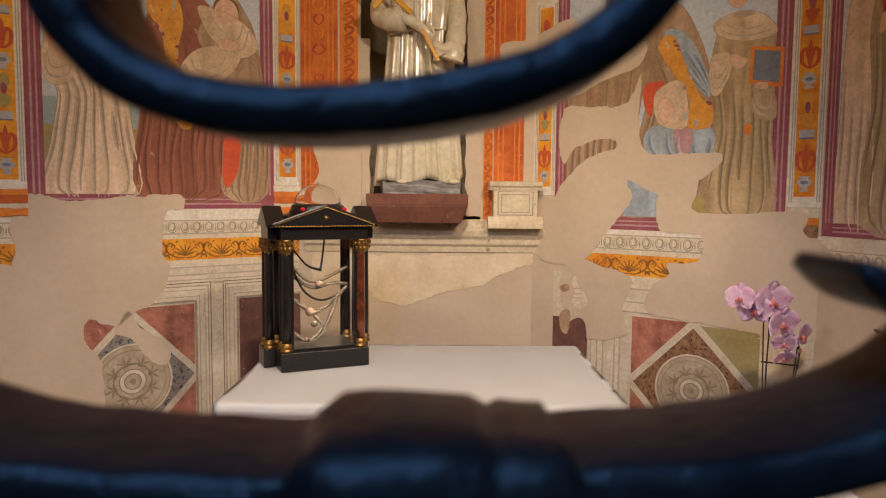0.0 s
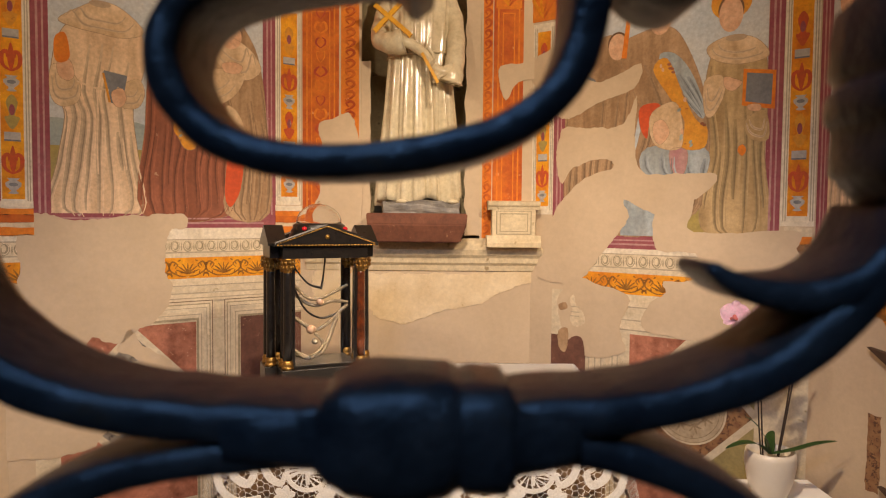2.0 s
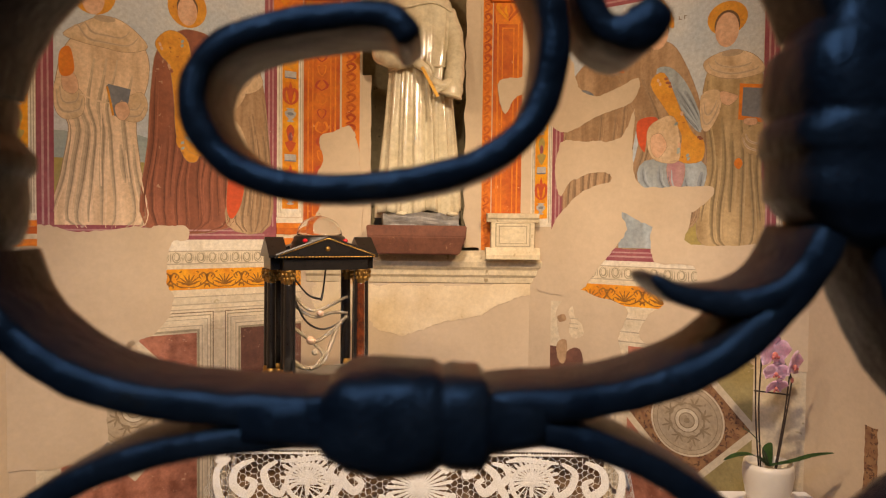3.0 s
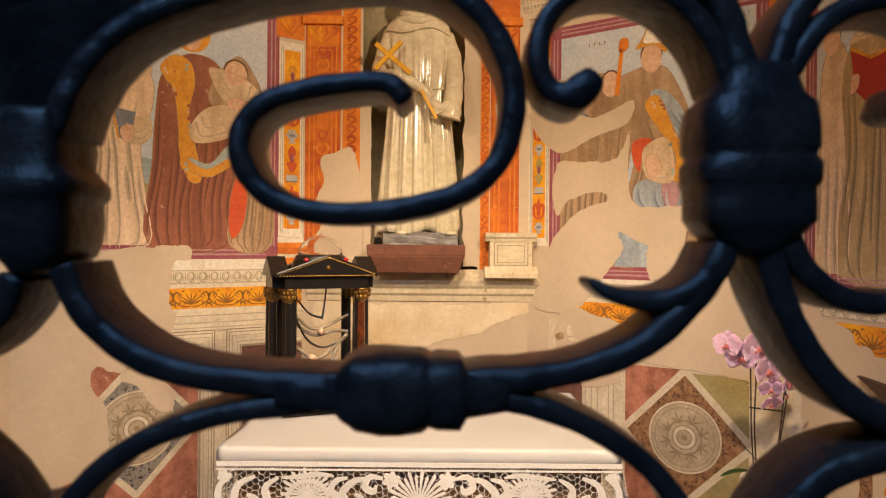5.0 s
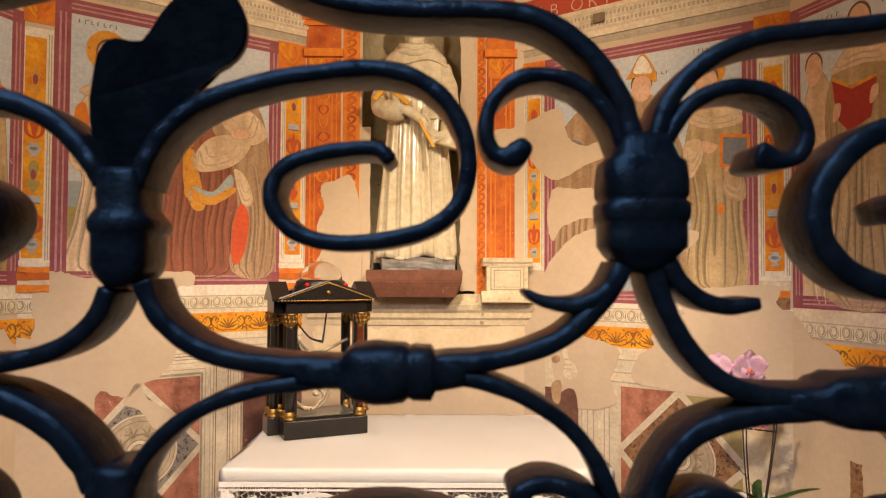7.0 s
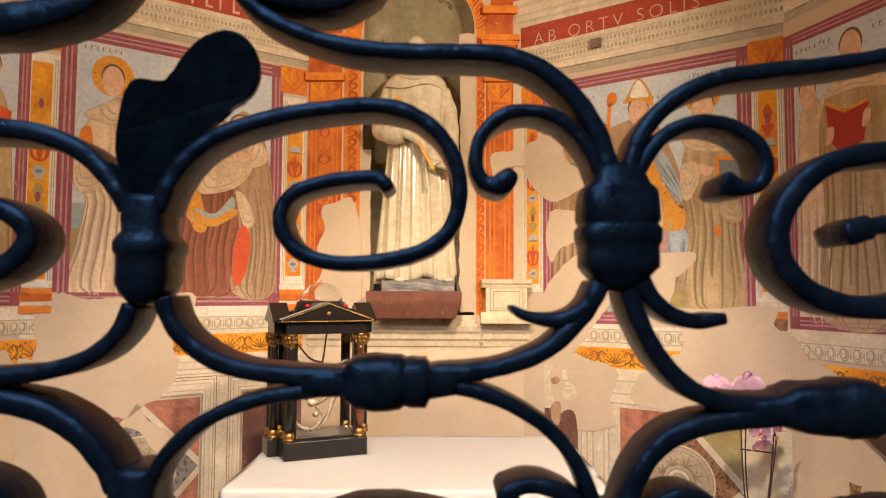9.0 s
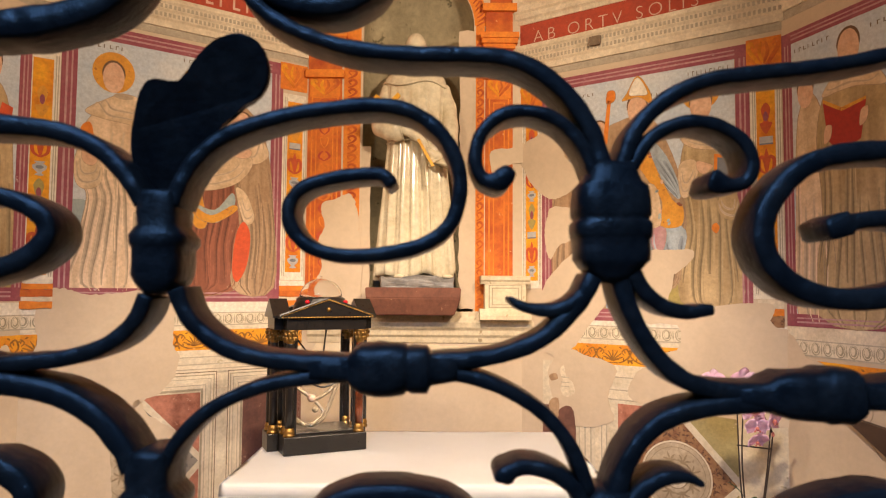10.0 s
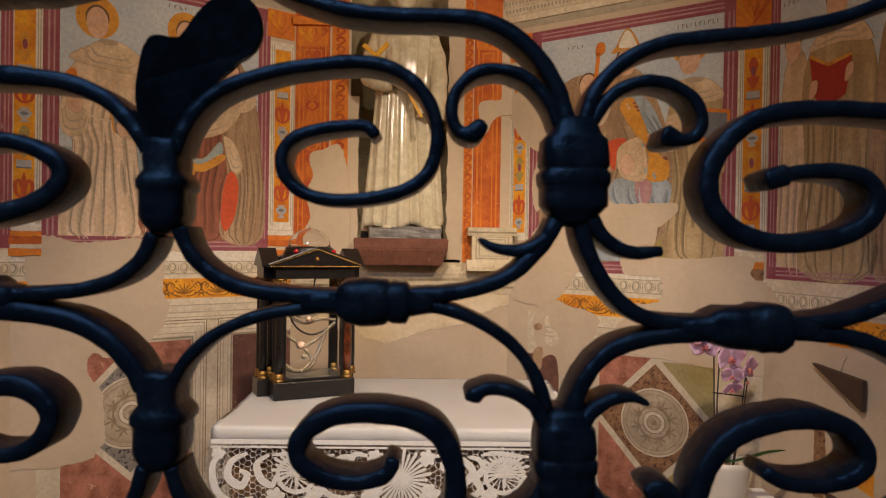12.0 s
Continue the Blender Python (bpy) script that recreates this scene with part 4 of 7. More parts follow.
shape(f, "sleeve", [(0.816, 2.164), (0.885, 2.181), (0.898, 2.108), (0.854, 2.017), (0.819, 2.032)], HABIT_PLAIN, 0.006)
shape(f, "sleeve", [(0.979, 1.985), (1.055, 2.025), (1.072, 1.910), (1.003, 1.913)], OLIVE, 0.0066)
shape(f, "hand", [(0.982, 2.054), (1.043, 2.054), (1.044, 2.022), (0.990, 2.026)], SKIN, 0.0076)
shape(f, "pouch", [(0.959, 1.885), (0.977, 1.892), (0.989, 1.868), (0.974, 1.845), (0.955, 1.864)], REDLIGHT, 0.0066)
bars(f, 0.86, 1.05, 2.568, 0.024, n=10)
bars(f, 0.62, 0.76, 2.50, 0.02, n=6)
bars(f, 0.32, 0.42, 2.55, 0.018, n=4)
candelabrum(f, 0.0, 0.115, 1.60, 2.52, 6)
candelabrum(f, 1.122, 1.245, 1.56, 2.50, 7)
capital(f, -0.01, 0.12, 2.53, 2.67)
capital(f, 1.11, 1.25, 2.52, 2.68)
cornice(f, -0.03, 1.262, 2.625)
for z0, z1, mt in ((1.44, 1.49, MARBLE_BROWN), (1.49, 1.52, REDLIGHT), (1.52, 1.555, CREAM)):
    part("base_moulding", plate(jag(rect(1.14, 1.24, z0, z1), 0.006, 0.015, z0 * 9), 0.0036), mt, f)
part("vent", box(0.40, 0.455, -0.045, -0.03, 2.79, 2.835, 0.002), DARKLINE, f, "small dark ventilation hole")
paint(f, "white_band", rect(0.30, 1.25, 1.424, 1.447), WHITE, 0.0035)
egg_and_dart(f, 0.30, 1.26, 1.357, 1.424)
paint(f, "white_line", rect(0.30, 1.26, 1.335, 1.357), CREAM, 0.003)
arabesque(f, 0.24, 1.25, 1.24, 1.335)
paint(f, "dado", rect(0.12, 1.25, 0.0, 1.24), STONE, 0.0018)
for i, (z0, z1) in enumerate(((1.18, 1.24), (1.12, 1.18), (1.075, 1.12))):
    paint(f, "plinth_moulding", rect(0.25, 1.25, z0, z1), (CREAM, STONE, CREAM)[i], 0.0026)
    paint(f, "shade_line", rect(0.25, 1.25, z0, z0 + 0.006), GREY, 0.0034)
for x in (0.315, 0.345, 0.375, 0.43, 0.455):
    paint(f, "frame_line", rect(x, x + 0.006, 0.02, 1.05), GREY, 0.003)
paint(f, "marble_panel", rect(0.12, 0.30, 0.4, 1.02), MARBLE_DARK, 0.0028)
paint(f, "marble_panel", rect(0.515, 0.78, 0.25, 1.06), MARBLE_RED, 0.0030)
paint(f, "marble_panel", rect(0.78, 1.05, 0.25, 1.05), MARBLE_GREEN, 0.0030)
DR = (0.785, 0.765)
for r, mt, dd in ((0.315, STONE, 0.0038), (0.272, MARBLE_BROWN, 0.0045)):
    paint(f, "diamond", [(DR[0], DR[1] - r), (DR[0] + r * 0.95, DR[1]), (DR[0], DR[1] + r), (DR[0] - r * 0.95, DR[1])], mt, dd)
roundel(f, *DR, 0.158, 0.0052)
bm = bmesh.new()
text = bpy.data.curves.new("inscription", "FONT")
text.body, text.size, text.extrude = "AB ORTV SOLIS", 0.09, 0.0008
text.space_character, text.offset = 1.42, -0.0016
ob = new("inscription", text)
ob.data.materials.append(LETTER)
ob.parent = f
ob.matrix_local = pose(0.07, -0.0075, 2.885, 90, 0, 0)
ob["label"] = "pale roman letters on the red band"

for x in (0.32, 0.40):
    paint(f, "pilaster_strip", rect(x, x + 0.06, 0.02, 1.04), CREAM, 0.0027)
paint(f, "blue_hem", rect(0.46, 0.72, 1.507, 1.73), PALEBLUE, 0.0072)
paint(f, "red_hem", [(0.625, 1.512), (0.655, 1.512), (0.70, 1.64), (0.675, 1.64)], RED, 0.0078)
# lost areas of the right wall
loss(WR, [(0.624, 1.616), (0.781, 1.711), (0.778, 1.616), (0.788, 1.528), (1.145, 1.541), (1.205, 1.520), (1.209, 1.443), (1.525, 1.354), (1.538, 1.086), (1.063, 1.024), (1.041, 1.045), (0.720, 1.067), (0.596, 1.079), (0.568, 1.139), (0.616, 1.219), (0.677, 1.261), (0.663, 1.309), (0.795, 1.325), (0.798, 1.438), (0.629, 1.449)], 3.0, 0.0062)
loss(WR, [(0.161, 2.006), (0.275, 2.003), (0.464, 2.011), (0.524, 2.133), (0.518, 1.913), (0.573, 1.783), (0.847, 1.780), (0.865, 1.733), (0.783, 1.669), (0.619, 1.604), (0.474, 1.671), (0.502, 1.590), (0.439, 1.501), (0.361, 1.408), (0.265, 1.292), (0.058, 1.279), (0.040, 1.394), (0.083, 1.532), (0.169, 1.667), (0.281, 1.771), (0.417, 1.813), (0.389, 1.857), (0.223, 1.824), (0.167, 1.747), (0.136, 1.827)], 3.5, 0.008, PLASTER, 0.0088)
loss(WR, [(0.265, 1.303), (0.350, 1.276), (0.446, 1.257), (0.514, 1.211), (0.465, 1.090), (0.495, 0.977), (0.360, 0.934), (0.245, 0.946), (0.185, 1.021), (0.151, 1.182), (0.179, 1.265), (0.042, 1.289)], 3.8, 0.008, PLASTER, 0.0091)
loss(WR, [(-0.067, 2.281), (0.001, 2.349), (0.198, 2.413), (0.244, 2.263), (0.336, 2.210), (0.425, 2.229), (0.540, 2.271), (0.511, 2.165), (0.365, 2.123), (0.195, 2.051), (0.116, 2.086), (0.050, 2.150), (0.001, 2.244)], 4.0, 0.0062)

# islands of paint left in the lost area
frag = fresco("fresco_island", WR, "small islands of surviving fresco in bare plaster")
for k, (pts, mt) in enumerate((([(0.216, 1.192), (0.238, 1.221), (0.251, 1.163), (0.286, 1.139), (0.294, 1.086), (0.242, 1.068), (0.218, 1.106), (0.234, 1.148)], CREAM), ([(0.157, 1.166), (0.193, 1.180), (0.205, 1.153), (0.170, 1.140)], BROWN), ([(0.160, 1.040), (0.207, 1.056), (0.209, 0.983), (0.193, 0.940), (0.162, 0.963)], BROWN), ([(0.203, 0.982), (0.243, 1.022), (0.290, 1.000), (0.294, 0.839), (0.212, 0.882)], MARBLE_DARK))):
    paint(frag, "island", jag(soft(pts, 3), 0.005, 0.008, 20.0 + k), mt, 0.0105)
for z in (1.115, 1.135, 1.16):
    paint(frag, "island_line", rect(0.222, 0.268, z, z + 0.005), GREY, 0.0112)
# --- far right and far left side walls ---
f = fresco("fresco_east", WRR, "faded fresco of brown-robed figures in a purple border")
paint(f, "sky", rect(0.05, 0.95, 1.50, 2.62), SKY, 0.0025)
frame_band(f, 0.052, 0.95, 1.502, 2.62, 0.05, 0.0045)
figure(f, [(0.06, 1.50), (0.24, 1.50), (0.24, 1.9), (0.22, 2.2), (0.16, 2.38), (0.08, 2.3), (0.06, 1.9)], HABIT_PLAIN, head=(0.12, 2.40, 0.045, 0.075), d=0.004)
figure(f, [(0.16, 1.50), (0.50, 1.50), (0.47, 1.9), (0.50, 2.2), (0.44, 2.40), (0.32, 2.45), (0.22, 2.38), (0.17, 2.2), (0.19, 1.9)], OLIVE, head=(0.325, 2.52, 0.055, 0.085), cowl=[(0.2, 2.36), (0.3, 2.46), (0.4, 2.45), (0.48, 2.34), (0.36, 2.36), (0.28, 2.36)], d=0.0046)
paint(f, "book", [(0.205, 2.33), (0.29, 2.28), (0.395, 2.30), (0.37, 2.16), (0.28, 2.12), (0.225, 2.18)], BOOKRED, 0.0066, "open red painted book")
paint(f, "book_edge", [(0.205, 2.33), (0.29, 2.28), (0.395, 2.30), (0.395, 2.312), (0.29, 2.295), (0.205, 2.345)], GOLDPAINT, 0.007)
shape(f, "hand", [(0.20, 2.16), (0.24, 2.18), (0.25, 2.24), (0.21, 2.24)], SKIN, 0.0074)
shape(f, "hand", [(0.36, 2.2), (0.40, 2.22), (0.41, 2.28), (0.37, 2.27)], SKIN, 0.0074)
figure(f, [(0.48, 1.50), (0.80, 1.50), (0.78, 2.1), (0.72, 2.42), (0.62, 2.46), (0.53, 2.40), (0.49, 2.1)], BROWN, head=(0.62, 2.53, 0.055, 0.085), d=0.0046)
figure(f, [(0.74, 1.50), (0.94, 1.50), (0.93, 2.3), (0.84, 2.42), (0.76, 2.3)], CLOAK, head=(0.84, 2.49, 0.05, 0.08), d=0.0042)
bars(f, 0.07, 0.25, 2.575, 0.02, n=8)
bars(f, 0.42, 0.58, 2.56, 0.02, n=6)
cornice(f, -0.0, 1.26, 2.66)
candelabrum(f, 1.02, 1.15, 1.56, 2.55, 8)
paint(f, "white_band", rect(0.0, 1.25, 1.40, 1.45), CREAM, 0.0035)
egg_and_dart(f, 0.0, 1.25, 1.335, 1.40)
arabesque(f, 0.05, 1.25, 1.215, 1.32)
loss(WRR, [(-0.02, 1.32), (0.1, 1.33), (0.22, 1.29), (0.24, 1.25), (0.30, 1.24), (0.33, 1.2), (0.40, 1.18), (0.42, 1.0), (1.3, 0.9), (1.3, 0.0), (-0.02, 0.0)], 7.0, 0.012, SIDE)
f2 = fresco("fresco_fragment", WRR, "small fragments of red-brown painted plaster")
paint(f2, "fragment", jag(rect(0.262, 0.315, 0.62, 0.90), 0.008, 0.015, 9.0), MARBLE_BROWN, 0.010)
paint(f2, "fragment", jag([(0.36, 0.74), (0.52, 0.70), (0.52, 0.78), (0.38, 0.79)], 0.008, 0.015, 10.0), ORANGE, 0.010)

f = fresco("fresco_west", WLL, "faded fresco of robed figures in a purple border")
paint(f, "sky", rect(0.3, 1.195, 1.585, 2.60), SKY, 0.0025)
paint(f, "field", rect(0.3, 1.195, 1.585, 1.9), MEADOW, 0.003)
frame_band(f, 0.3, 1.195, 1.587, 2.60, 0.055, 0.0045)
figure(f, [(0.95, 1.60), (1.18, 1.60), (1.18, 2.1), (1.14, 2.36), (1.05, 2.42), (0.97, 2.3), (0.94, 2.0)], OLIVE, head=(1.07, 2.48, 0.05, 0.08), d=0.004)
paint(f, "book", [(1.10, 2.24), (1.16, 2.22), (1.17, 2.32), (1.12, 2.33)], RED, 0.0066, "red painted book")
figure(f, [(0.55, 1.60), (0.9, 1.60), (0.88, 2.2), (0.78, 2.42), (0.66, 2.4), (0.57, 2.2)], BROWN, head=(0.73, 2.5, 0.055, 0.085), d=0.004)
cornice(f, 0.0, 1.26, 2.695)
paint(f, "white_band", rect(0.0, 1.25, 1.475, 1.525), WHITE, 0.0035)
egg_and_dart(f, 0.3, 1.25, 1.412, 1.475)
arabesque(f, 0.3, 1.25, 1.29, 1.392)
loss(WLL, [(0, 1.28), (0.9, 1.27), (1.26, 1.26), (1.26, 0.0), (0.0, 0.0)], 8.0, 0.012)

# --- centre wall: red ochre architecture round the niche ---
f = fresco("fresco_north", WC, "red ochre fresco architecture framing the niche")
RELIEF = ((0.012, 0.19), (0.945, 1.09))
for x0, x1 in RELIEF:
    paint(f, "pilaster_field", rect(x0, x1, 1.50, 2.70), REDOCHRE, 0.003)
    for k, mt, dd in ((0.018, REDLIGHT, 0.0045), (0.026, REDOCHRE, 0.0054), (0.042, REDLIGHT, 0.0062), (0.048, REDOCHRE, 0.007)):
        paint(f, "pilaster_panel", rect(x0 + k, x1 - k, 1.60 + k, 2.62 - k), mt, dd)
    cx = (x0 + x1) / 2
    for i in range(13 if x0 < 0.5 else 0):
        z = 1.70 + i * 0.07
        bm = bmesh.new()
        for s in (-1, 1):
            add_ribbon(bm, spline([(cx, z), (cx + s * (0.016 + 0.012 * ((i * 7) % 3) / 2), z + 0.02), (cx + s * 0.02, z + 0.04 + 0.012 * (i % 2)), (cx + s * 0.006, z + 0.05)], 4), 0.006 + 0.003 * (i % 3), 0.0, (0.0078) * THIN)
        part("relief_leaf", bm, REDLIGHT if i % 2 else REDBAND, f)
    for z0, z1, o in ((2.70, 2.74, 0.03), (2.74, 2.86, 0.012), (2.86, 2.885, 0.03), (2.885, 2.91, 0.045), (2.91, 2.94, 0.055), (2.94, 3.06, 0.012), (3.06, 3.10, 0.04)):
        part("entablature", plate(rect(x0 - o * 0.7 + 0.01, x1 + o * 0.7 - 0.01, z0, z1), o), REDOCHRE if o < 0.02 else REDLIGHT, f)
    capital(f, x0 + 0.01, x1 - 0.01, 2.60, 2.70)
# guilloche strips beside the niche and round its arch
for x0, x1 in ((0.20, 0.288), (0.895, 0.94)):
    paint(f, "guilloche_ground", rect(x0, x1, 1.48, NZS), REDLIGHT, 0.003)
    cx, w = (x0 + x1) / 2 , min(x1 - x0, 0.06)
    for i in range(28):
        z = 1.5 + i * 0.05
        bm = bmesh.new()
        add_ribbon(bm, spline([(cx - w * 0.36, z), (cx + w * 0.1, z + 0.012), (cx + w * 0.36, z + 0.03), (cx + w * 0.05, z + 0.044), (cx - w * 0.3, z + 0.034), (cx - w * 0.1, z + 0.018)], 4), 0.012, 0.0, 0.0065)
        part("guilloche_link", bm, REDOCHRE, f)
for i in range(24):
    a0, a1 = math.pi * i / 24, math.pi * (i + 1) / 24
    r0, r1 = NR + 0.004, NR + 0.075
    P = lambda r, a: (NCX + r * math.cos(a), NZS + r * math.sin(a))
    paint(f, "arch_stone", [P(r0, a0), P(r1, a0), P(r1, a1), P(r0, a1)], REDLIGHT, 0.004)
    am = (a0 + a1) / 2
    bm = bmesh.new()
    add_ribbon(bm, spline([P(r0 + 0.012, a0), P(r0 + 0.05, am), P(r0 + 0.055, a1), P(r0 + 0.02, am)], 4), 0.011, 0.0, 0.0065)
    part("arch_link", bm, REDOCHRE, f)
paint(f, "spandrel", rect(0.0, 0.21, 3.10, TOP - 0.01), REDOCHRE, 0.0025)
paint(f, "spandrel", rect(0.97, 1.14, 3.10, TOP - 0.01), REDOCHRE, 0.0025)
loss(WC, [(0.116, 1.502), (0.056, 1.589), (0.098, 1.706), (0.073, 1.824), (0.110, 1.912), (0.093, 2.025), (0.152, 2.055), (0.270, 2.046), (0.300, 1.517)], 11.0, 0.008, PLASTER, 0.017)
loss(WC, [(0.978, 2.318), (1.081, 2.334), (1.111, 2.358), (1.200, 2.359), (1.200, 2.275), (1.067, 2.244), (1.007, 2.154), (0.972, 2.243)], 12.0, 0.006, PLASTER, 0.017)
loss(WC, [(0.0, 1.48), (0.3, 1.48), (0.3, 1.2), (0.0, 1.2)], 15.0, 0.008, PLASTER, 0.004)
loss(WC, [(0.082, 1.328), (0.303, 1.308), (0.747, 1.300), (1.177, 1.321), (1.192, 1.276), (1.026, 1.224), (0.888, 1.153), (0.749, 1.124), (0.596, 1.081), (0.526, 1.052), (0.359, 1.093), (0.303, 1.191), (0.081, 1.161)], 13.0, 0.014, PLASTER_OLD, 0.006)

# stone ledge under the niche, and the small pedestal on it
bm = add_profile(bmesh.new(), 0.03, 1.20, [(0, 1.315), (0.008, 1.318), (0.014, 1.345), (0.026, 1.358), (0.030, 1.382), (0.042, 1.398), (0.046, 1.424), (0.040, 1.434), (0, 1.478)])
tagged(part("ledge", bm, LEDGE, m=WC), "weathered pale stone ledge under the niche", "ledge", kind="structure")
ped = thing("pedestal", WC @ pose(1.045, -0.058, 1.455), "small pale painted stone pedestal on the ledge", "pedestal")
part("shaft", box(-0.105, 0.105, -0.03, 0.055, 0.0, 0.175, 0.003), LEDGE, ped)
part("base", add_profile(bmesh.new(), -0.13, 0.13, [(-0.055, -0.015), (0.05, -0.015), (0.05, 0.006), (0.044, 0.016), (0.036, 0.03), (0.031, 0.04), (-0.055, 0.04)]), LEDGE, ped)
part("cap", add_profile(bmesh.new(), -0.125, 0.125, [(-0.055, 0.165), (0.032, 0.165), (0.036, 0.178), (0.044, 0.186), (0.048, 0.205), (-0.055, 0.21)]), LEDGE, ped)
# stacked plates; the olive-grey rims paint in the shade of a recessed panel
for k, (w, z0, z1, mt) in enumerate(((0.085, 0.046, 0.160, EGGSHADE), (0.080, 0.050, 0.157, LEDGE), (0.068, 0.060, 0.148, EGGSHADE), (0.064, 0.063, 0.143, LEDGE))):
    part("panel_frame", plate(rect(-w, w, z0, z1), 0.0306 + 0.0008 * k, 0.028), mt, ped)

# ---- statue in the niche ----
def statue_mesh():
    """One plain glazed figure: fluted robe, cape, sleeves, smooth head, slanting gold bars."""
    bm = bmesh.new()
    n, rows = 160, []
    prof = [(0.0, 0.205, 0.12), (0.03, 0.205, 0.125), (0.2, 0.19, 0.12), (0.4, 0.178, 0.115), (0.55, 0.168, 0.112), (0.68, 0.158, 0.11), (0.76, 0.168, 0.112), (0.86, 0.176, 0.115), (0.96, 0.182, 0.112), (1.035, 0.172, 0.105), (1.07, 0.125, 0.09), (1.09, 0.075, 0.07), (1.10, 0.06, 0.06)]
    for i in range(45):
        z = 1.10 * i / 44
        k = max(j for j in range(len(prof) - 1) if prof[j][0] <= z + 1e-9)
        t = (z - prof[k][0]) / (prof[k + 1][0] - prof[k][0])
        rx, ry = (prof[k][q] + (prof[k + 1][q] - prof[k][q]) * t for q in (1, 2))
        deep = 0.10 * max(0.0, min(1.0, (0.78 - z) / 0.5)) + 0.024 * max(0.0, min(1.0, (1.0 - z) * 12)) + 0.006
        ring = []
        for j in range(n):
            a = 2 * math.pi * j / n
            w = 0.8 * math.sin(15 * a + 0.9 * math.sin(2.2 * z + a)) + 0.5 * math.sin(27 * a + 1.3 + z * 1.5) + 0.25 * math.sin(41 * a)
            w = math.copysign(abs(w) ** 0.7, w)
            s = 1 + deep * w + 0.02 * math.sin(3 * a + 4 * z)
            ring.append(bm.verts.new((rx * 0.92 * s * math.cos(a), ry * s * math.sin(a), z + 0.02 * math.cos(5 * a) * (1 - min(1, z * 8)))))
        rows.append(ring)
    for a, b in zip(rows, rows[1:]):
        for j in range(n):
            bm.faces.new((a[j], a[(j + 1) % n], b[(j + 1) % n], b[j]))
    bm.faces.new(rows[0][::-1])
    bm.faces.new(rows[-1])
    # cape edge over the chest, hood roll at the neck, smooth head
    add_tube(bm, [Vector((0.172 * math.cos(a), 0.117 * math.sin(a), 0.99 + 0.012 * math.sin(4 * a))) for a in [2 * math.pi * i / 48 for i in range(49)]], 0.006, 8, cap=False)
    for rx, ry, z, dip, w in ((0.098, 0.086, 1.066, 0.03, 0.02), (0.08, 0.072, 1.092, 0.026, 0.017)):
        add_tube(bm, [Vector((rx * math.cos(a), ry * math.sin(a) - 0.012, z + dip * math.sin(a) + 0.004 * math.sin(5 * a))) for a in [2 * math.pi * i / 40 for i in range(41)]], w, 10, cap=False)
    # cord round the waist
    add_tube(bm, [Vector((0.15 * math.cos(a), 0.114 * math.sin(a), 0.70 + 0.012 * math.cos(a))) for a in [2 * math.pi * i / 48 for i in range(49)]], 0.007, 8, cap=False)
    add_ball(bm, (0.0, -0.03, 1.19), (0.059, 0.07, 0.082), 28, 20)
    add_tube(bm, [Vector((0, -0.015, 1.07)), Vector((0, -0.025, 1.15))], 0.045, 16)
    # arm across the body with a wide sleeve, arm hanging down
    add_tube(bm, spline([Vector((-0.135, -0.01, 0.985)), Vector((-0.172, -0.04, 0.87)), Vector((-0.178, -0.09, 0.765)), Vector((-0.12, -0.135, 0.735)), Vector((-0.065, -0.145, 0.745))], 8), lambda t: 0.040 + 0.022 * t * t + 0.002 * math.sin(38 * t), 20)
    add_tube(bm, spline([Vector((-0.10, -0.14, 0.755)), Vector((-0.03, -0.158, 0.725)), Vector((0.035, -0.158, 0.68)), Vector((0.05, -0.155, 0.655))], 6), lambda t: 0.030 - 0.012 * t, 12)
    for q in range(3):
        add_tube(bm, spline([Vector((0.02 + 0.012 * q, -0.168, 0.69 + 0.010 * q)), Vector((0.045 + 0.012 * q, -0.166, 0.655 + 0.012 * q)), Vector((0.052 + 0.010 * q, -0.158, 0.63 + 0.014 * q))], 4), 0.009, 8)
    add_tube(bm, spline([Vector((0.135, -0.01, 0.985)), Vector((0.172, -0.03, 0.87)), Vector((0.178, -0.07, 0.72)), Vector((0.165, -0.12, 0.60)), Vector((0.155, -0.125, 0.555))], 8), lambda t: 0.040 + 0.016 * t * t + 0.002 * math.sin(34 * t), 20)
    add_tube(bm, spline([Vector((0.16, -0.13, 0.62)), Vector((0.115, -0.155, 0.60)), Vector((0.07, -0.16, 0.625))], 6), lambda t: 0.032 - 0.012 * t, 12)
    for q in range(3):
        add_tube(bm, spline([Vector((0.12, -0.165, 0.615 - 0.014 * q)), Vector((0.09, -0.17, 0.60 - 0.016 * q)), Vector((0.075, -0.162, 0.585 - 0.018 * q))], 4), 0.009, 8)
    # hanging cord
    add_tube(bm, spline([Vector((0.055, -0.145, 0.76)), Vector((0.045, -0.15, 0.68)), Vector((0.055, -0.14, 0.58)), Vector((0.06, -0.135, 0.45))], 6), 0.006, 8)
    # shoe tips under the hem
    for x in (-0.07, 0.17):
        add_ball(bm, (x, -0.125, 0.0), (0.03, 0.035, 0.014), 12, 8)
    glazed = len(bm.faces)
    bm.faces.ensure_lookup_table()
    for f in bm.faces:
        f.smooth = True
    for p, q in (((-0.20, -0.15, 0.905), (-0.03, -0.178, 0.758)), ((-0.078, -0.160, 0.912), (-0.20, -0.160, 0.782)), ((0.02, -0.178, 0.68), (0.095, -0.178, 0.545))):
        p, q = Vector(p), Vector(q)
        w = 0.0105 if p.x < 0 else 0.007
        t = (q - p).normalized()
        s = Vector((0, -1, 0)).cross(t).normalized() * w
        o = Vector((0, -0.009, 0))
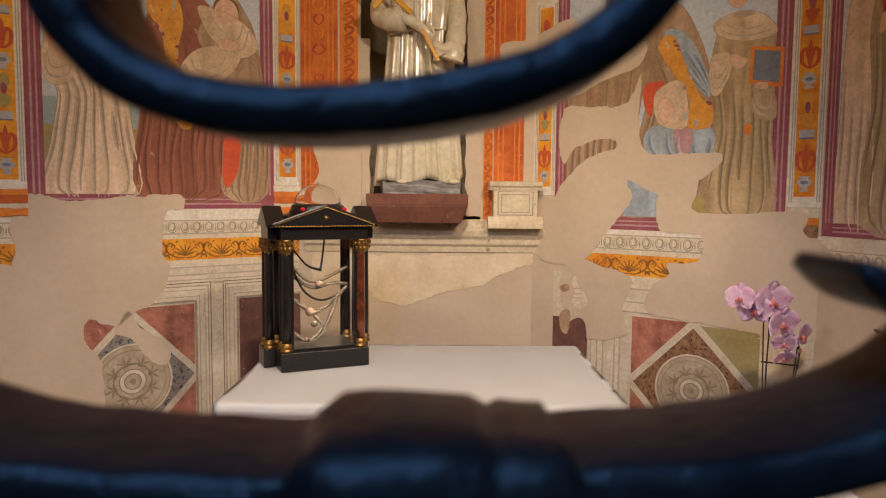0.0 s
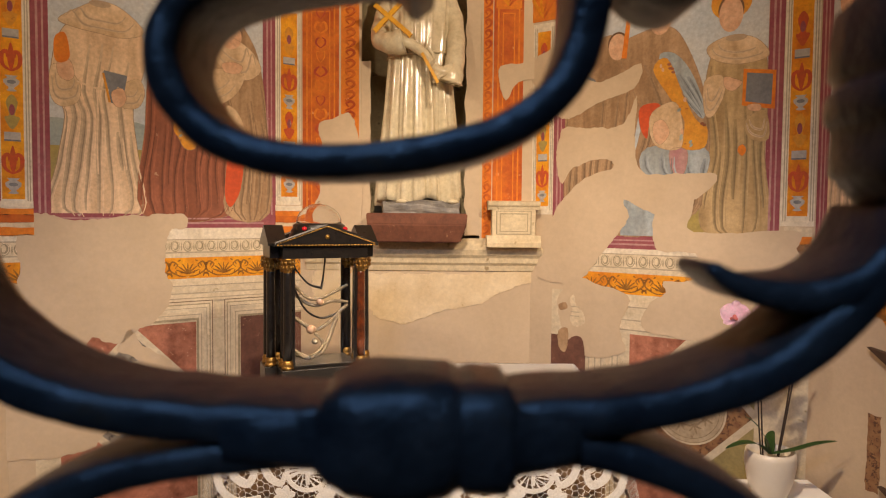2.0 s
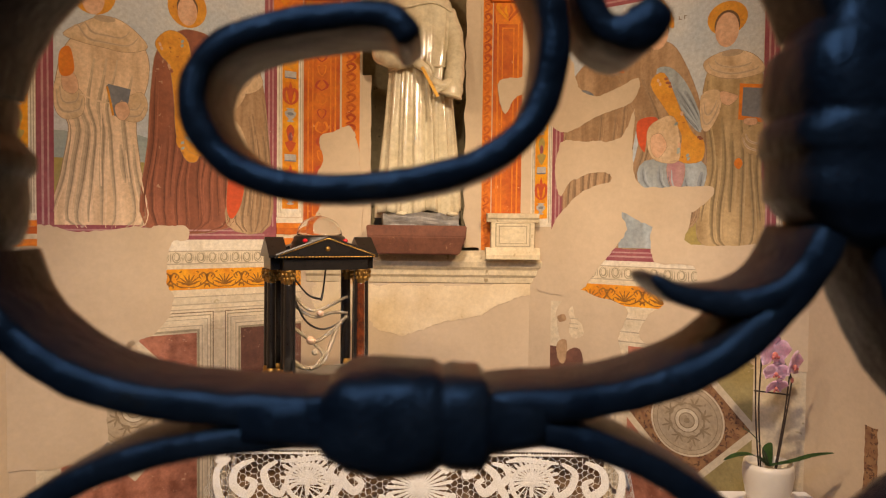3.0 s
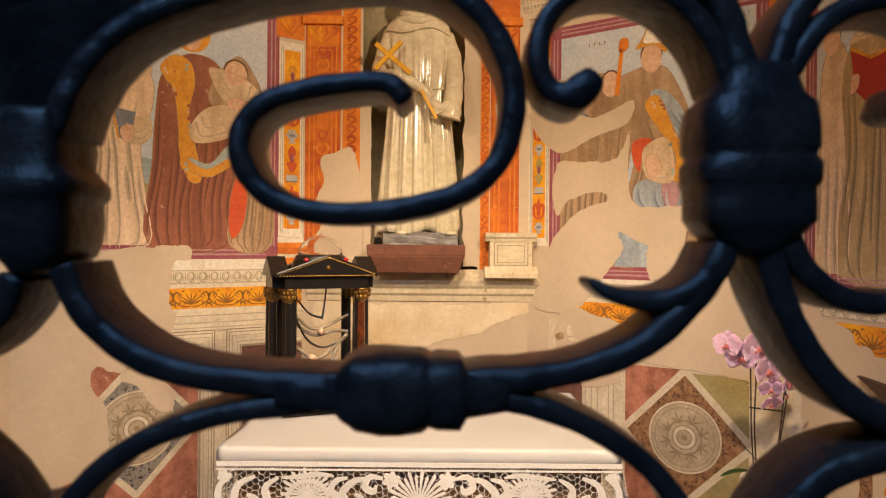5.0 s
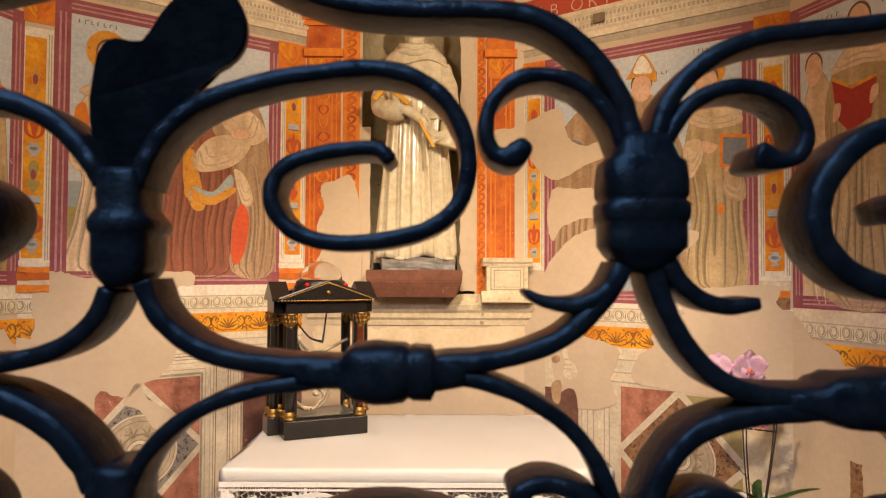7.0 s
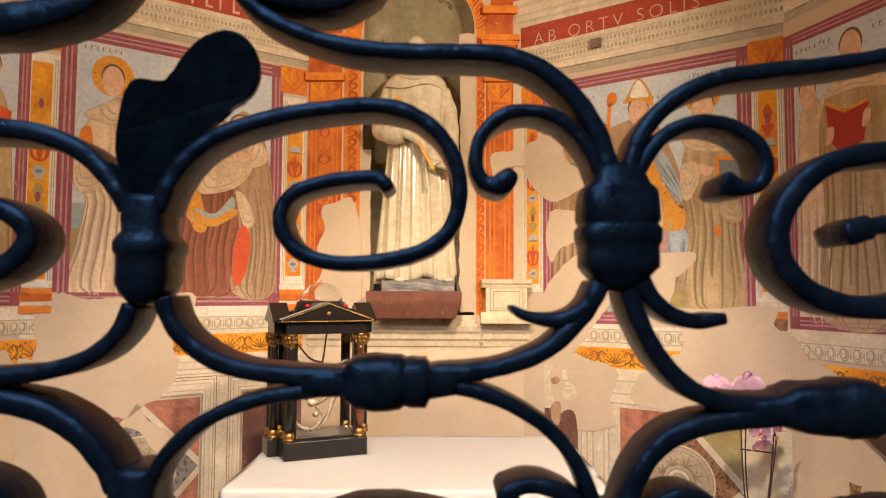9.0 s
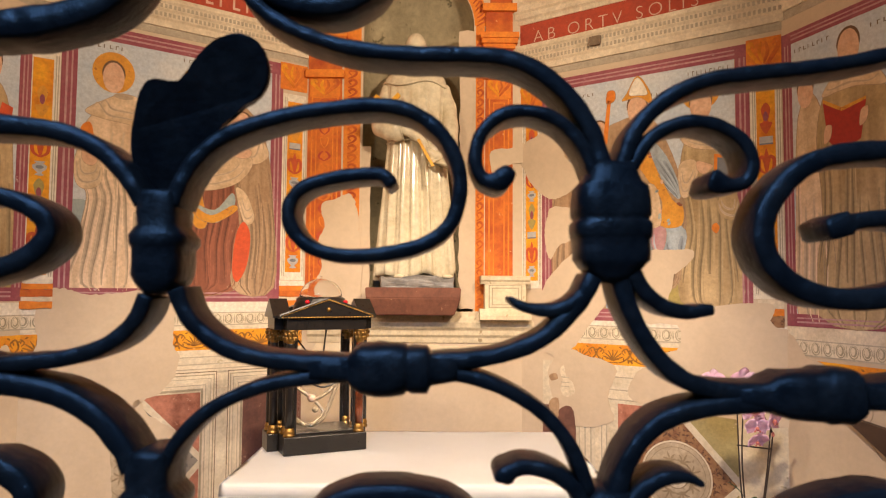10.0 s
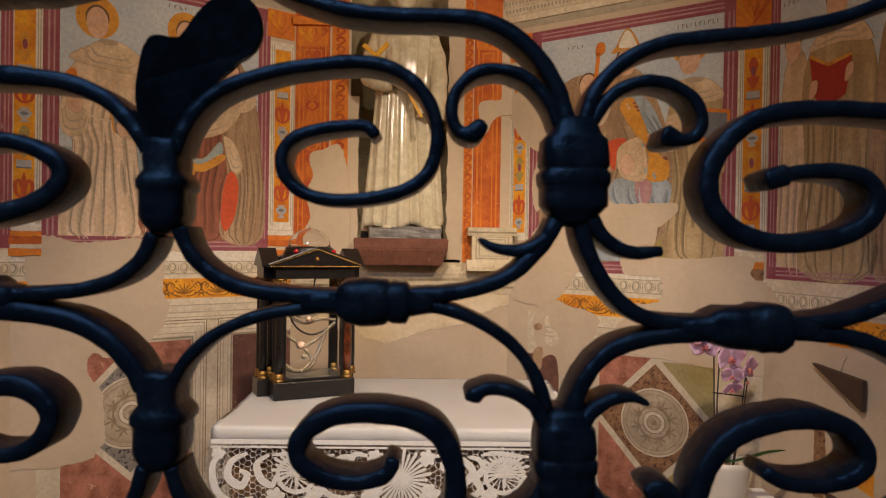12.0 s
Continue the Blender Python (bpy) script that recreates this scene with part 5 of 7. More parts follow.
        vs = [bm.verts.new(c) for c in (p - s - o, p + s - o, q + s - o, q - s - o, p - s + o, p + s + o, q + s + o, q - s + o)]
        for idx in ((0, 1, 2, 3), (7, 6, 5, 4), (0, 4, 5, 1), (1, 5, 6, 2), (2, 6, 7, 3), (3, 7, 4, 0)):
            bm.faces.new([vs[k] for k in idx]).material_index = 1
    return bm


SX, SY = -0.12, 3.60
part_statue = part("statue", statue_mesh(), [GLAZE, GILT_GLAZE], m=pose(SX, SY, 1.655))
tagged(part_statue, "cream glazed terracotta statue in a long fluted robe", "statue")
rock = thing("rock_base", pose(SX, SY, 1.60), "rough grey glazed rock base under the statue", "statue base")
bm = bmesh.new()
add_box(bm, -0.165, 0.20, -0.15, 0.10, 0.0, 0.055)
bmesh.ops.subdivide_edges(bm, edges=bm.edges[:], cuts=7, use_grid_fill=True)
for v in bm.verts:
    w = noise.noise(v.co * 22) * 0.014 + noise.noise(v.co * 60) * 0.005
    v.co += Vector((w, -w, w * (1.6 if v.co.z > 0.03 else 0.0)))
part("rock", bm, ROCK, rock, smooth=False)
block = thing("terracotta_block", pose(SX, SY, 1.462), "red-brown terracotta block with slanted sides", "stone block")
bm = bmesh.new()
lo = [bm.verts.new(c) for c in ((-0.20, -0.135, 0), (0.205, -0.135, 0), (0.205, 0.12, 0), (-0.20, 0.12, 0))]
mid = [bm.verts.new(c) for c in ((-0.232, -0.17, 0.085), (0.235, -0.17, 0.085), (0.235, 0.12, 0.085), (-0.232, 0.12, 0.085))]
hi = [bm.verts.new(c) for c in ((-0.236, -0.172, 0.138), (0.238, -0.172, 0.138), (0.238, 0.12, 0.138), (-0.236, 0.12, 0.138))]
for a, b in ((lo, mid), (mid, hi)):
    for i in range(4):
        bm.faces.new((a[i], a[(i + 1) % 4], b[(i + 1) % 4], b[i]))
bm.faces.new(lo[::-1])
bm.faces.new(hi)
bmesh.ops.bevel(bm, geom=bm.edges[:], offset=0.005, segments=2, affect="EDGES")
part("block", bm, TERRA, block)

# ---- altar, cloth and lace ----
AX0, AX1, AY0, AY1, AZ = -0.68, 0.56, 2.24, 3.09, 0.97
altar = thing("altar_table", pose((AX0 + AX1) / 2, (AY0 + AY1) / 2, 0), "dark wooden altar table under a white cloth", "altar")
hx, hy = (AX1 - AX0) / 2, (AY1 - AY0) / 2
part("body", box(-hx + 0.05, hx - 0.05, -hy + 0.05, hy - 0.02, 0.08, AZ - 0.045, 0.006), OAK, altar)
part("foot", box(-hx + 0.02, hx - 0.02, -hy + 0.02, hy, 0.0, 0.08, 0.008), OAK, altar)
part("tabletop", box(-hx + 0.012, hx - 0.012, -hy + 0.012, hy - 0.01, AZ - 0.045, AZ - 0.006, 0.008), OAK, altar)

cloth = thing("altar_cloth", pose((AX0 + AX1) / 2, AY0, AZ), "white linen altar cloth with a deep ivory lace border", "tablecloth")
bm = bmesh.new()
nx, ny = 60, 44
grid = []
for j in range(ny + 1):
    row = []
    for i in range(nx + 1):
        u, v = -hx + 2 * hx * i / nx, -0.045 + (2 * hy + 0.045) * j / ny
        y, z = v, 0.0
        if v < 0.012:
            s = 0.012 - v
            y, z = (0.012 - 0.014 * math.sin(min(1.0, s / 0.02) * math.pi / 2), -0.010 * (1 - math.cos(min(1.0, s / 0.02) * math.pi / 2)) - max(0.0, s - 0.018))
        z += 0.0016 * noise.noise(Vector((u * 5, v * 5, 1.0))) + 0.0006 * noise.noise(Vector((u * 25, v * 9, 2.0)))
        y += 0.002 * noise.noise(Vector((u * 6, 0, z * 6)))
        row.append(bm.verts.new((u, y, z)))
    grid.append(row)
for a, b in zip(grid, grid[1:]):
    for i in range(nx):
        bm.faces.new((a[i], a[i + 1], b[i + 1], b[i]))
bmesh.ops.solidify(bm, geom=bm.faces[:], thickness=0.0015)
part("linen_top", bm, LINEN, cloth, smooth=True)


def lace(parent, m, width, drop, seed):
    """A hanging lace border: net of fine threads, a central sunburst, two medallions, scrolls and blossoms."""
    rng = random.Random(seed)
    sway = lambda x, z: 0.006 * math.sin(x * 9 + seed) * min(1.0, z / -0.12) + 0.002 * math.sin(x * 31)

    def bend(bm):
        for v in bm.verts:
            v.co.y -= sway(v.co.x, v.co.z)
        return bm

    hem = bmesh.new()
    add_plate(hem, rect(-width / 2, width / 2, -0.0145, 0.0), 0.0, 0.0012)
    add_plate(hem, rect(-width / 2, width / 2, -0.027, -0.0215), 0.0, 0.0014)
    k = int(width / 0.008)
    for i in range(k):
        x = -width / 2 + width * (i + 0.5) / k
        add_plate(hem, rect(x - 0.0009, x + 0.0009, -0.022, -0.014), 0.0, 0.001)
    part("hem", bend(hem), LACE, parent, "drawn-thread hem row", m=m)
    # net
    net, size = bmesh.new(), 0.0115
    cols, rws = int(width / (size * 1.5)) + 1, int(drop / (size * 1.732)) + 1
    P = {}

    def knot(x, z):
        key = (round(x * 2000), round(z * 2000))
        if key not in P:
            P[key] = Vector((x + rng.uniform(-0.3, 0.3) * size, z + rng.uniform(-0.3, 0.3) * size))
        return P[key]

    done = set()
    for c in range(cols):
        for r in range(rws):
            cx, cz = -width / 2 + c * size * 1.5, -0.03 - (r + 0.5 * (c % 2)) * size * 1.732
            hexa = [knot(cx + size * math.cos(math.pi * q / 3), cz + size * math.sin(math.pi * q / 3)) for q in range(6)]
            for q in range(6):
                a, b = hexa[q], hexa[(q + 1) % 6]
                key = tuple(sorted((id(a), id(b))))
                if key in done or max(abs(a.x), abs(b.x)) > width / 2 or max(a.y, b.y) > -0.02:
                    continue
                done.add(key)
                t = (b - a).normalized() * 0.0006
                add_plate(net, [(a.x - t.y, a.y + t.x), (a.x + t.y, a.y - t.x), (b.x + t.y, b.y - t.x), (b.x - t.y, b.y + t.x)], 0.0, 0.0008)
    tagged(part("net", bend(net), LACE, parent, "fine thread net", m=m), kind="stuff")

    def motif(name, bm):
        part(name, bend(bm), LACE, parent, m=m)

    def burst(cx, cz, r, rays, full=True):
        bm = bmesh.new()
        star, step = [], math.pi / rays
        for i in range(rays):
            a = 2 * math.pi * i / rays
            L = r * (1.0 if i % 2 else 0.86) * (1.0 if full or math.sin(a) > -0.5 else 0.3)
            star.append((cx + r * 0.2 * math.cos(a - step), cz + r * 0.2 * math.sin(a - step)))
            for k, q in ((0.92, -0.55), (1.0, 0.0), (0.92, 0.55)):
                star.append((cx + L * k * math.cos(a + q * step), cz + L * k * math.sin(a + q * step)))
        add_plate(bm, star, 0.0, 0.0022)
        add_plate(bm, ellipse(cx, cz, r * 0.2, r * 0.2, 16), 0.0, 0.003)
        motif("sunburst", bm)

    def blossom(cx, cz, r):
        bm = bmesh.new()
        for i in range(6):
            a = 2 * math.pi * i / 6 + 0.3
            add_plate(bm, ellipse(cx + r * 0.6 * math.cos(a), cz + r * 0.6 * math.sin(a), r * 0.48, r * 0.36, 12, a), 0.0, 0.0026)
        add_plate(bm, ellipse(cx, cz, r * 0.35, r * 0.35, 12), 0.0, 0.0034)
        motif("blossom", bm)

    def scroll(pts, w):
        bm = bmesh.new()
        add_ribbon(bm, spline(pts, 7), w, 0.0, 0.0026)
        motif("scroll", bm)

    def medallion(cx, cz, r):
        bm = bmesh.new()
        ring = [Vector((cx + r * math.cos(a), cz + r * 0.9 * math.sin(a))) for a in [2 * math.pi * i / 36 for i in range(37)]]
        add_ribbon(bm, ring, r * 0.22, 0.0, 0.0024, False)
        for i in range(16):
            a = 2 * math.pi * i / 16
            add_plate(bm, [(cx + 0.01 * math.sin(a), cz - 0.01 * math.cos(a)), (cx + r * 0.94 * math.cos(a) + 0.003 * math.sin(a), cz + r * 0.84 * math.sin(a) - 0.003 * math.cos(a)), (cx + r * 0.94 * math.cos(a) - 0.003 * math.sin(a), cz + r * 0.84 * math.sin(a) + 0.003 * math.cos(a))], 0.0, 0.002)
        for h in (0, 1):
            add_plate(bm, rect(cx - (0.5 if h else 0.09) * r, cx + (0.5 if h else 0.09) * r, cz - (0.09 if h else 0.62) * r, cz + (0.09 if h else 0.62) * r), 0.0, 0.003)
        motif("medallion", bm)

    bm = bmesh.new()
    k = int(width / 0.06)
    for i in range(k):
        cx = -width / 2 + width * (i + 0.5) / k
        add_plate(bm, soft([(cx - 0.028, -drop), (cx + 0.028, -drop), (cx + 0.026, -drop - 0.022), (cx, -drop - 0.034), (cx - 0.026, -drop - 0.022)], 3), 0.0, 0.0022)
    motif("scallop", bm)
    if width > 1:
        burst(0.0, -0.125, 0.105, 30)
        for s in (-1, 1):
            for cx in (0.34,):
                medallion(s * cx, -0.115, 0.062)
                burst(s * cx, -0.10, 0.085, 26, False)
            scroll([(s * 0.11, -0.05), (s * 0.15, -0.045), (s * 0.165, -0.075), (s * 0.14, -0.09), (s * 0.13, -0.07)], 0.022)
            scroll([(s * 0.16, -0.05), (s * 0.20, -0.06), (s * 0.235, -0.10), (s * 0.20, -0.14), (s * 0.175, -0.115), (s * 0.195, -0.098)], 0.026)
            scroll([(s * 0.22, -0.05), (s * 0.255, -0.06), (s * 0.27, -0.09), (s * 0.245, -0.12), (s * 0.26, -0.16), (s * 0.21, -0.19), (s * 0.15, -0.18)], 0.024)
            scroll([(s * 0.26, -0.045), (s * 0.31, -0.038), (s * 0.36, -0.045), (s * 0.42, -0.05)], 0.016)
            scroll([(s * 0.43, -0.05), (s * 0.47, -0.08), (s * 0.455, -0.13), (s * 0.42, -0.15), (s * 0.41, -0.12)], 0.024)
            scroll([(s * 0.50, -0.045), (s * 0.55, -0.07), (s * 0.56, -0.12), (s * 0.52, -0.15), (s * 0.50, -0.115), (s * 0.525, -0.10)], 0.026)
            scroll([(s * 0.57, -0.04), (s * 0.61, -0.08), (s * 0.60, -0.16), (s * 0.55, -0.2), (s * 0.48, -0.19)], 0.024)
            blossom(s * 0.085, -0.055, 0.026)
            blossom(s * 0.095, -0.175, 0.034)
            blossom(s * 0.285, -0.185, 0.03)
            blossom(s * 0.41, -0.19, 0.032)
            blossom(s * 0.595, -0.045, 0.02)
            for q in range(5):
                blossom(s * (0.06 + q * 0.13), -0.245, 0.030)
                scroll([(s * (0.08 + q * 0.13), -0.215), (s * (0.12 + q * 0.13), -0.225), (s * (0.13 + q * 0.13), -0.27), (s * (0.1 + q * 0.13), -0.285)], 0.018)
    else:
        for q in range(int(width / 0.14)):
            cx = -width / 2 + 0.08 + q * 0.14
            blossom(cx, -0.08, 0.035)
            medallion(cx + 0.05, -0.17, 0.045)
            scroll([(cx + 0.03, -0.05), (cx + 0.07, -0.06), (cx + 0.08, -0.10), (cx + 0.05, -0.12)], 0.02)


LD = 0.30
lace(cloth, pose(0, -0.0025, -0.038), 1.24, LD, 1)
lace(cloth, pose(-hx - 0.002, hy, -0.012, -12, 0, -90), 0.82, LD, 2)
lace(cloth, pose(hx + 0.002, hy, -0.012, -12, 0, 90), 0.82, LD, 3)

# ---- reliquary ----
rel = thing("reliquary", pose(-0.460, 2.775, AZ + 0.002, 0, 0, 24.0), "black wooden temple-shaped reliquary with gilt capitals and glass", "reliquary")
bm = bmesh.new()
part("base", box(-0.16, 0.16, -0.115, 0.115, 0.0, 0.066, 0.002), EBONY, rel)
part("side_base", box(-0.203, -0.161, -0.02, 0.085, 0.0, 0.066, 0.002), EBONY, rel)
part("side_base", box(0.161, 0.186, -0.02, 0.085, 0.0, 0.066, 0.002), EBONY, rel)
part("floor_plate", box(-0.12, 0.12, -0.09, 0.09, 0.066, 0.076, 0.001), EBONY, rel)
Z1, Z2 = 0.066, 0.462
spots = [(-0.135, -0.09), (0.135, -0.09), (-0.135, -0.035), (0.135, -0.035), (-0.178, 0.0), (0.178, 0.0), (-0.178, 0.062), (0.178, 0.062), (-0.135, 0.09), (0.135, 0.09)]
for i, (x, y) in enumerate(spots):
    shaft = part("column", lathe([(0.0165, 0.03), (0.0168, 0.1), (0.0150, 0.34), (0.0145, 0.348)], 18), TORTOISE if i == 1 else EBONY, rel, "tortoiseshell column" if i == 1 else "", True, pose(x, y, Z1))
    part("gilt_base", lathe([(0.022, 0.0), (0.022, 0.008), (0.018, 0.011), (0.0205, 0.017), (0.0205, 0.022), (0.017, 0.026), (0.017, 0.032)], 18), GILT, shaft, "gilt column base", True)
    bm = lathe([(0.0155, 0.345), (0.0165, 0.352), (0.016, 0.36), (0.019, 0.375), (0.023, 0.388), (0.024, 0.392), (0.024, 0.396)], 18)
    for q in range(8):
        a = 2 * math.pi * q / 8
        for zz, rr in ((0.364, 0.019), (0.380, 0.0215)):
            add_ball(bm, (rr * math.cos(a + zz * 40), rr * math.sin(a + zz * 40), zz), (0.0055, 0.0055, 0.008), 8, 6)
    part("gilt_capital", bm, GILT, shaft, "gilt leaf capital", True)
part("entablature", box(-0.155, 0.155, -0.112, 0.112, Z2, Z2 + 0.045, 0.002), EBONY, rel)
part("side_entablature", box(-0.192, -0.157, -0.06, 0.075, Z2, Z2 + 0.045, 0.002), EBONY, rel)
part("side_entablature", box(0.157, 0.192, -0.06, 0.075, Z2, Z2 + 0.045, 0.002), EBONY, rel)


def gable(w, h, d0, d1, z, along):
    """A gabled roof block with a thin overhanging cornice; along 0: gables face front and back, 1: left and right."""
    bm = bmesh.new()
    for x0, zz, hh in ((w, 0.0, h),):
        pts = [(-x0, z), (x0, z), (x0, z + 0.008), (0, z + 0.008 + hh), (-x0, z + 0.008)]
        a = [bm.verts.new((p, d0, q) if not along else (d0, p, q)) for p, q in pts]
        b = [bm.verts.new((p, d1, q) if not along else (d1, p, q)) for p, q in pts]
        for i in range(5):
            bm.faces.new((a[i], a[(i + 1) % 5], b[(i + 1) % 5], b[i]))
        bm.faces.new(a)
        bm.faces.new(b[::-1])
    return bm


ZR = Z2 + 0.045
part("roof_deck", box(-0.178, 0.178, -0.118, 0.118, ZR, ZR + 0.012, 0.002), EBONY, rel)
for d0, d1 in ((-0.125, -0.062), (0.062, 0.125)):
    part("pediment", gable(0.186, 0.066, d0, d1, ZR, 0), EBONY, rel)
for d0, d1 in ((-0.203, -0.135), (0.135, 0.203)):
    part("side_pediment", gable(0.088, 0.064, d0, d1, ZR + 0.0005, 1), EBONY, rel)
for s in (-1, 1):
    bm = bmesh.new()
    for k in range(22):
        t = (k + 0.5) / 22
        add_ball(bm, (s * 0.178 * (1 - t), -0.128, ZR + 0.008 + 0.062 * t), (0.005, 0.003, 0.003), 6, 4)
    part("raking_trim", bm, GILT, rel, "gilt bead along the gable")
    bm = bmesh.new()
    add_tube(bm, [Vector((s * 0.186, -0.127, ZR + 0.010)), Vector((0, -0.127, ZR + 0.076))], 0.005, 6)
    part("raking_moulding", bm, EBONY, rel)
    part("bead", lathe([(0.001, 0), (0.009, 0.005), (0.009, 0.012), (0.001, 0.017)], 12), GEM, rel, "red glass bead", True, pose(s * 0.075, -0.09, ZR + 0.052))
bm = bmesh.new()
for k in range(30):
    add_ball(bm, (-0.175 + 0.35 * k / 29, -0.1265, ZR + 0.003), (0.005, 0.003, 0.0028), 6, 4)
part("cornice_trim", bm, GILT, rel, "gilt bead along the cornice")
part("boss", lathe([(0.001, -0.004), (0.009, -0.004), (0.009, 0.0), (0.004, 0.004), (0.001, 0.005)], 14), GILT, rel, "round gilt boss", True, pose(0, -0.126, ZR + 0.032, 90, 0, 0))
part("dome_ring", lathe([(0.108, 0.02), (0.108, 0.05), (0.102, 0.056), (0.104, 0.064), (0.096, 0.074), (0.096, 0.084), (0.088, 0.090), (0.086, 0.091)], 40), EBONY, rel, "", True, pose(0, 0, ZR - 0.012))
dome = [(0.084 * math.cos(a), 0.072 * math.sin(a)) for a in [math.pi / 2 * i / 14 for i in range(15)]]
inner = [(r * 0.975, z * 0.975) for r, z in dome]
dm = part("dome", lathe([inner[0], *dome, *reversed(inner)], 40, caps=False), GLASS, rel, "clear glass dome", True, pose(0, 0, ZR + 0.080))
dm.visible_shadow = False
part("finial", lathe([(0.001, 0.0), (0.006, 0.002), (0.006, 0.006), (0.001, 0.010)], 10), GLASS, dm, "", True, pose(0, 0, 0.071))
for x0, x1, y0, y1 in ((-0.118, 0.118, -0.093, -0.090), (-0.118, 0.118, 0.090, 0.093), (-0.130, -0.127, -0.085, 0.085), (0.127, 0.130, -0.085, 0.085)):
    g = part("pane", box(x0, x1, y0, y1, Z1 + 0.012, Z2 - 0.002), GLASS, rel, "clear glass pane")
    g.visible_shadow = False
for x in (-0.115, 0.115):
    for y in (-0.088, 0.088):
        part("corner_post", box(x - 0.006, x + 0.006, y - 0.006, y + 0.006, Z1 + 0.01, Z2, 0.001), EBONY, rel)
cord = thing("relic_cord", rel.matrix_world @ pose(0, 0, Z1 + 0.012), "old twisted knotted cord hanging inside the reliquary", "cord")


def strand(name, pts, r, mat, label=""):
    bm = bmesh.new()
    line = spline([Vector(p) for p in pts], 10)
    add_tube(bm, line, lambda t: r * (1 + 0.18 * math.sin(t * 120)), 8)
    part(name, bm, mat, cord, label, True)


strand("strand", [(-0.11, 0, 0.30), (-0.05, -0.01, 0.235), (0.0, -0.01, 0.228), (0.06, 0, 0.25), (0.11, 0, 0.275)], 0.006, ROPE)
strand("strand", [(-0.11, 0, 0.32), (-0.06, 0, 0.20), (0.0, 0, 0.155), (0.06, 0, 0.165), (0.11, 0, 0.20)], 0.004, EBONY)
strand("strand", [(-0.11, 0.01, 0.27), (-0.06, 0.01, 0.22), (-0.01, 0.0, 0.20), (0.05, 0, 0.215), (0.11, 0, 0.21)], 0.006, ROPE)
strand("strand", [(-0.11, 0, 0.175), (-0.06, -0.01, 0.135), (-0.02, -0.01, 0.11), (0.03, 0, 0.13), (0.07, 0, 0.165), (0.11, 0, 0.20)], 0.0075, ROPE)
strand("strand", [(0.07, 0, 0.16), (0.04, 0, 0.08), (0.01, -0.01, 0.03), (-0.04, -0.01, 0.01), (-0.10, 0, 0.03)], 0.0085, ROPE)
strand("strand", [(-0.02, -0.02, 0.10), (0.01, -0.02, 0.06), (-0.02, -0.02, 0.02), (-0.04, -0.03, 0.012)], 0.006, ROPE)
strand("strand", [(-0.11, 0, 0.10), (-0.10, 0, 0.05), (-0.06, -0.02, 0.012)], 0.006, ROPE)
strand("hanger", [(0.03, 0.02, 0.384), (0.02, 0.02, 0.30), (0.01, 0.01, 0.26)], 0.004, EBONY)
strand("hanger", [(-0.10, 0.02, 0.36), (-0.04, 0.02, 0.285), (0.01, 0.01, 0.265)], 0.004, EBONY)
for p, r, mt in (((-0.035, -0.02, 0.115), 0.018, RELIC), ((0.0, -0.015, 0.215), 0.014, RELIC), ((-0.02, -0.02, 0.07), 0.013, ROPE)):
    bm = bmesh.new()
    add_ball(bm, p, (r, r, r * 0.9), 14, 10)
    part("knot", bm, mt, cord, "pale knotted bead", True)

# ---- orchid on its stand ----
OX, OY = 1.205, 2.68
stand = thing("plant_stand", pose(OX + 0.03, OY, 0), "small stand covered with a white cloth", "stand")
part("body", box(-0.19, 0.19, -0.16, 0.16, 0.0, 0.555, 0.01), LINEN, stand)
bm = box(-0.20, 0.20, -0.17, 0.17, 0.555, 0.574, 0.006)
part("cloth", bm, LINEN, stand, "white cloth top")
pot = thing("flower_pot", pose(OX, OY, 0.575), "plain white ceramic flower pot", "flower pot")
part("body", lathe([(0.052, 0.0), (0.058, 0.004), (0.078, 0.06), (0.088, 0.12), (0.088, 0.15), (0.084, 0.172), (0.079, 0.172), (0.08, 0.15), (0.075, 0.14)], 40), POT, pot, "", True)
orchid = thing("orchid", pose(OX, OY, 0.70), "pink orchid with green leaves tied to dark stakes", "orchid")


def blade(name, pts, w, mat, parent):
    """A strap leaf: tapering, channelled along the middle."""
    bm, line = bmesh.new(), spline([Vector(p) for p in pts], 6)
    n, rows_ = len(line), []
    for i, p in enumerate(line):
        t = (line[min(i + 1, n - 1)] - line[max(i - 1, 0)]).normalized()
        s = t.cross(Vector((0, 0, 1))).normalized()
        k = w * math.sin(math.pi * (0.12 + 0.88 * i / (n - 1))) ** 0.7
        rows_.append([bm.verts.new(p + s * k * q + Vector((0, 0, 0.25 * k * abs(q)))) for q in (-1, -0.5, 0, 0.5, 1)])
    for a, b in zip(rows_, rows_[1:]):
        for q in range(4):
            bm.faces.new((a[q], a[q + 1], b[q + 1], b[q]))
    bmesh.ops.solidify(bm, geom=bm.faces[:], thickness=0.002)
    return part(name, bm, mat, parent, "", True)


blade("leaf", [(0, 0, 0.03), (-0.06, -0.03, 0.075), (-0.13, -0.05, 0.085), (-0.19, -0.06, 0.07)], 0.022, LEAF, orchid)
blade("leaf", [(0, 0, 0.03), (0.07, -0.03, 0.055), (0.14, -0.05, 0.085), (0.21, -0.06, 0.10)], 0.022, LEAF, orchid)
blade("leaf", [(0, 0, 0.03), (-0.02, 0.0, 0.09), (-0.055, 0.01, 0.14), (-0.09, 0.02, 0.165)], 0.016, LEAF, orchid)
blade("leaf", [(0, 0, 0.03), (0.02, 0.05, 0.07), (0.05, 0.09, 0.09)], 0.018, LEAF, orchid)


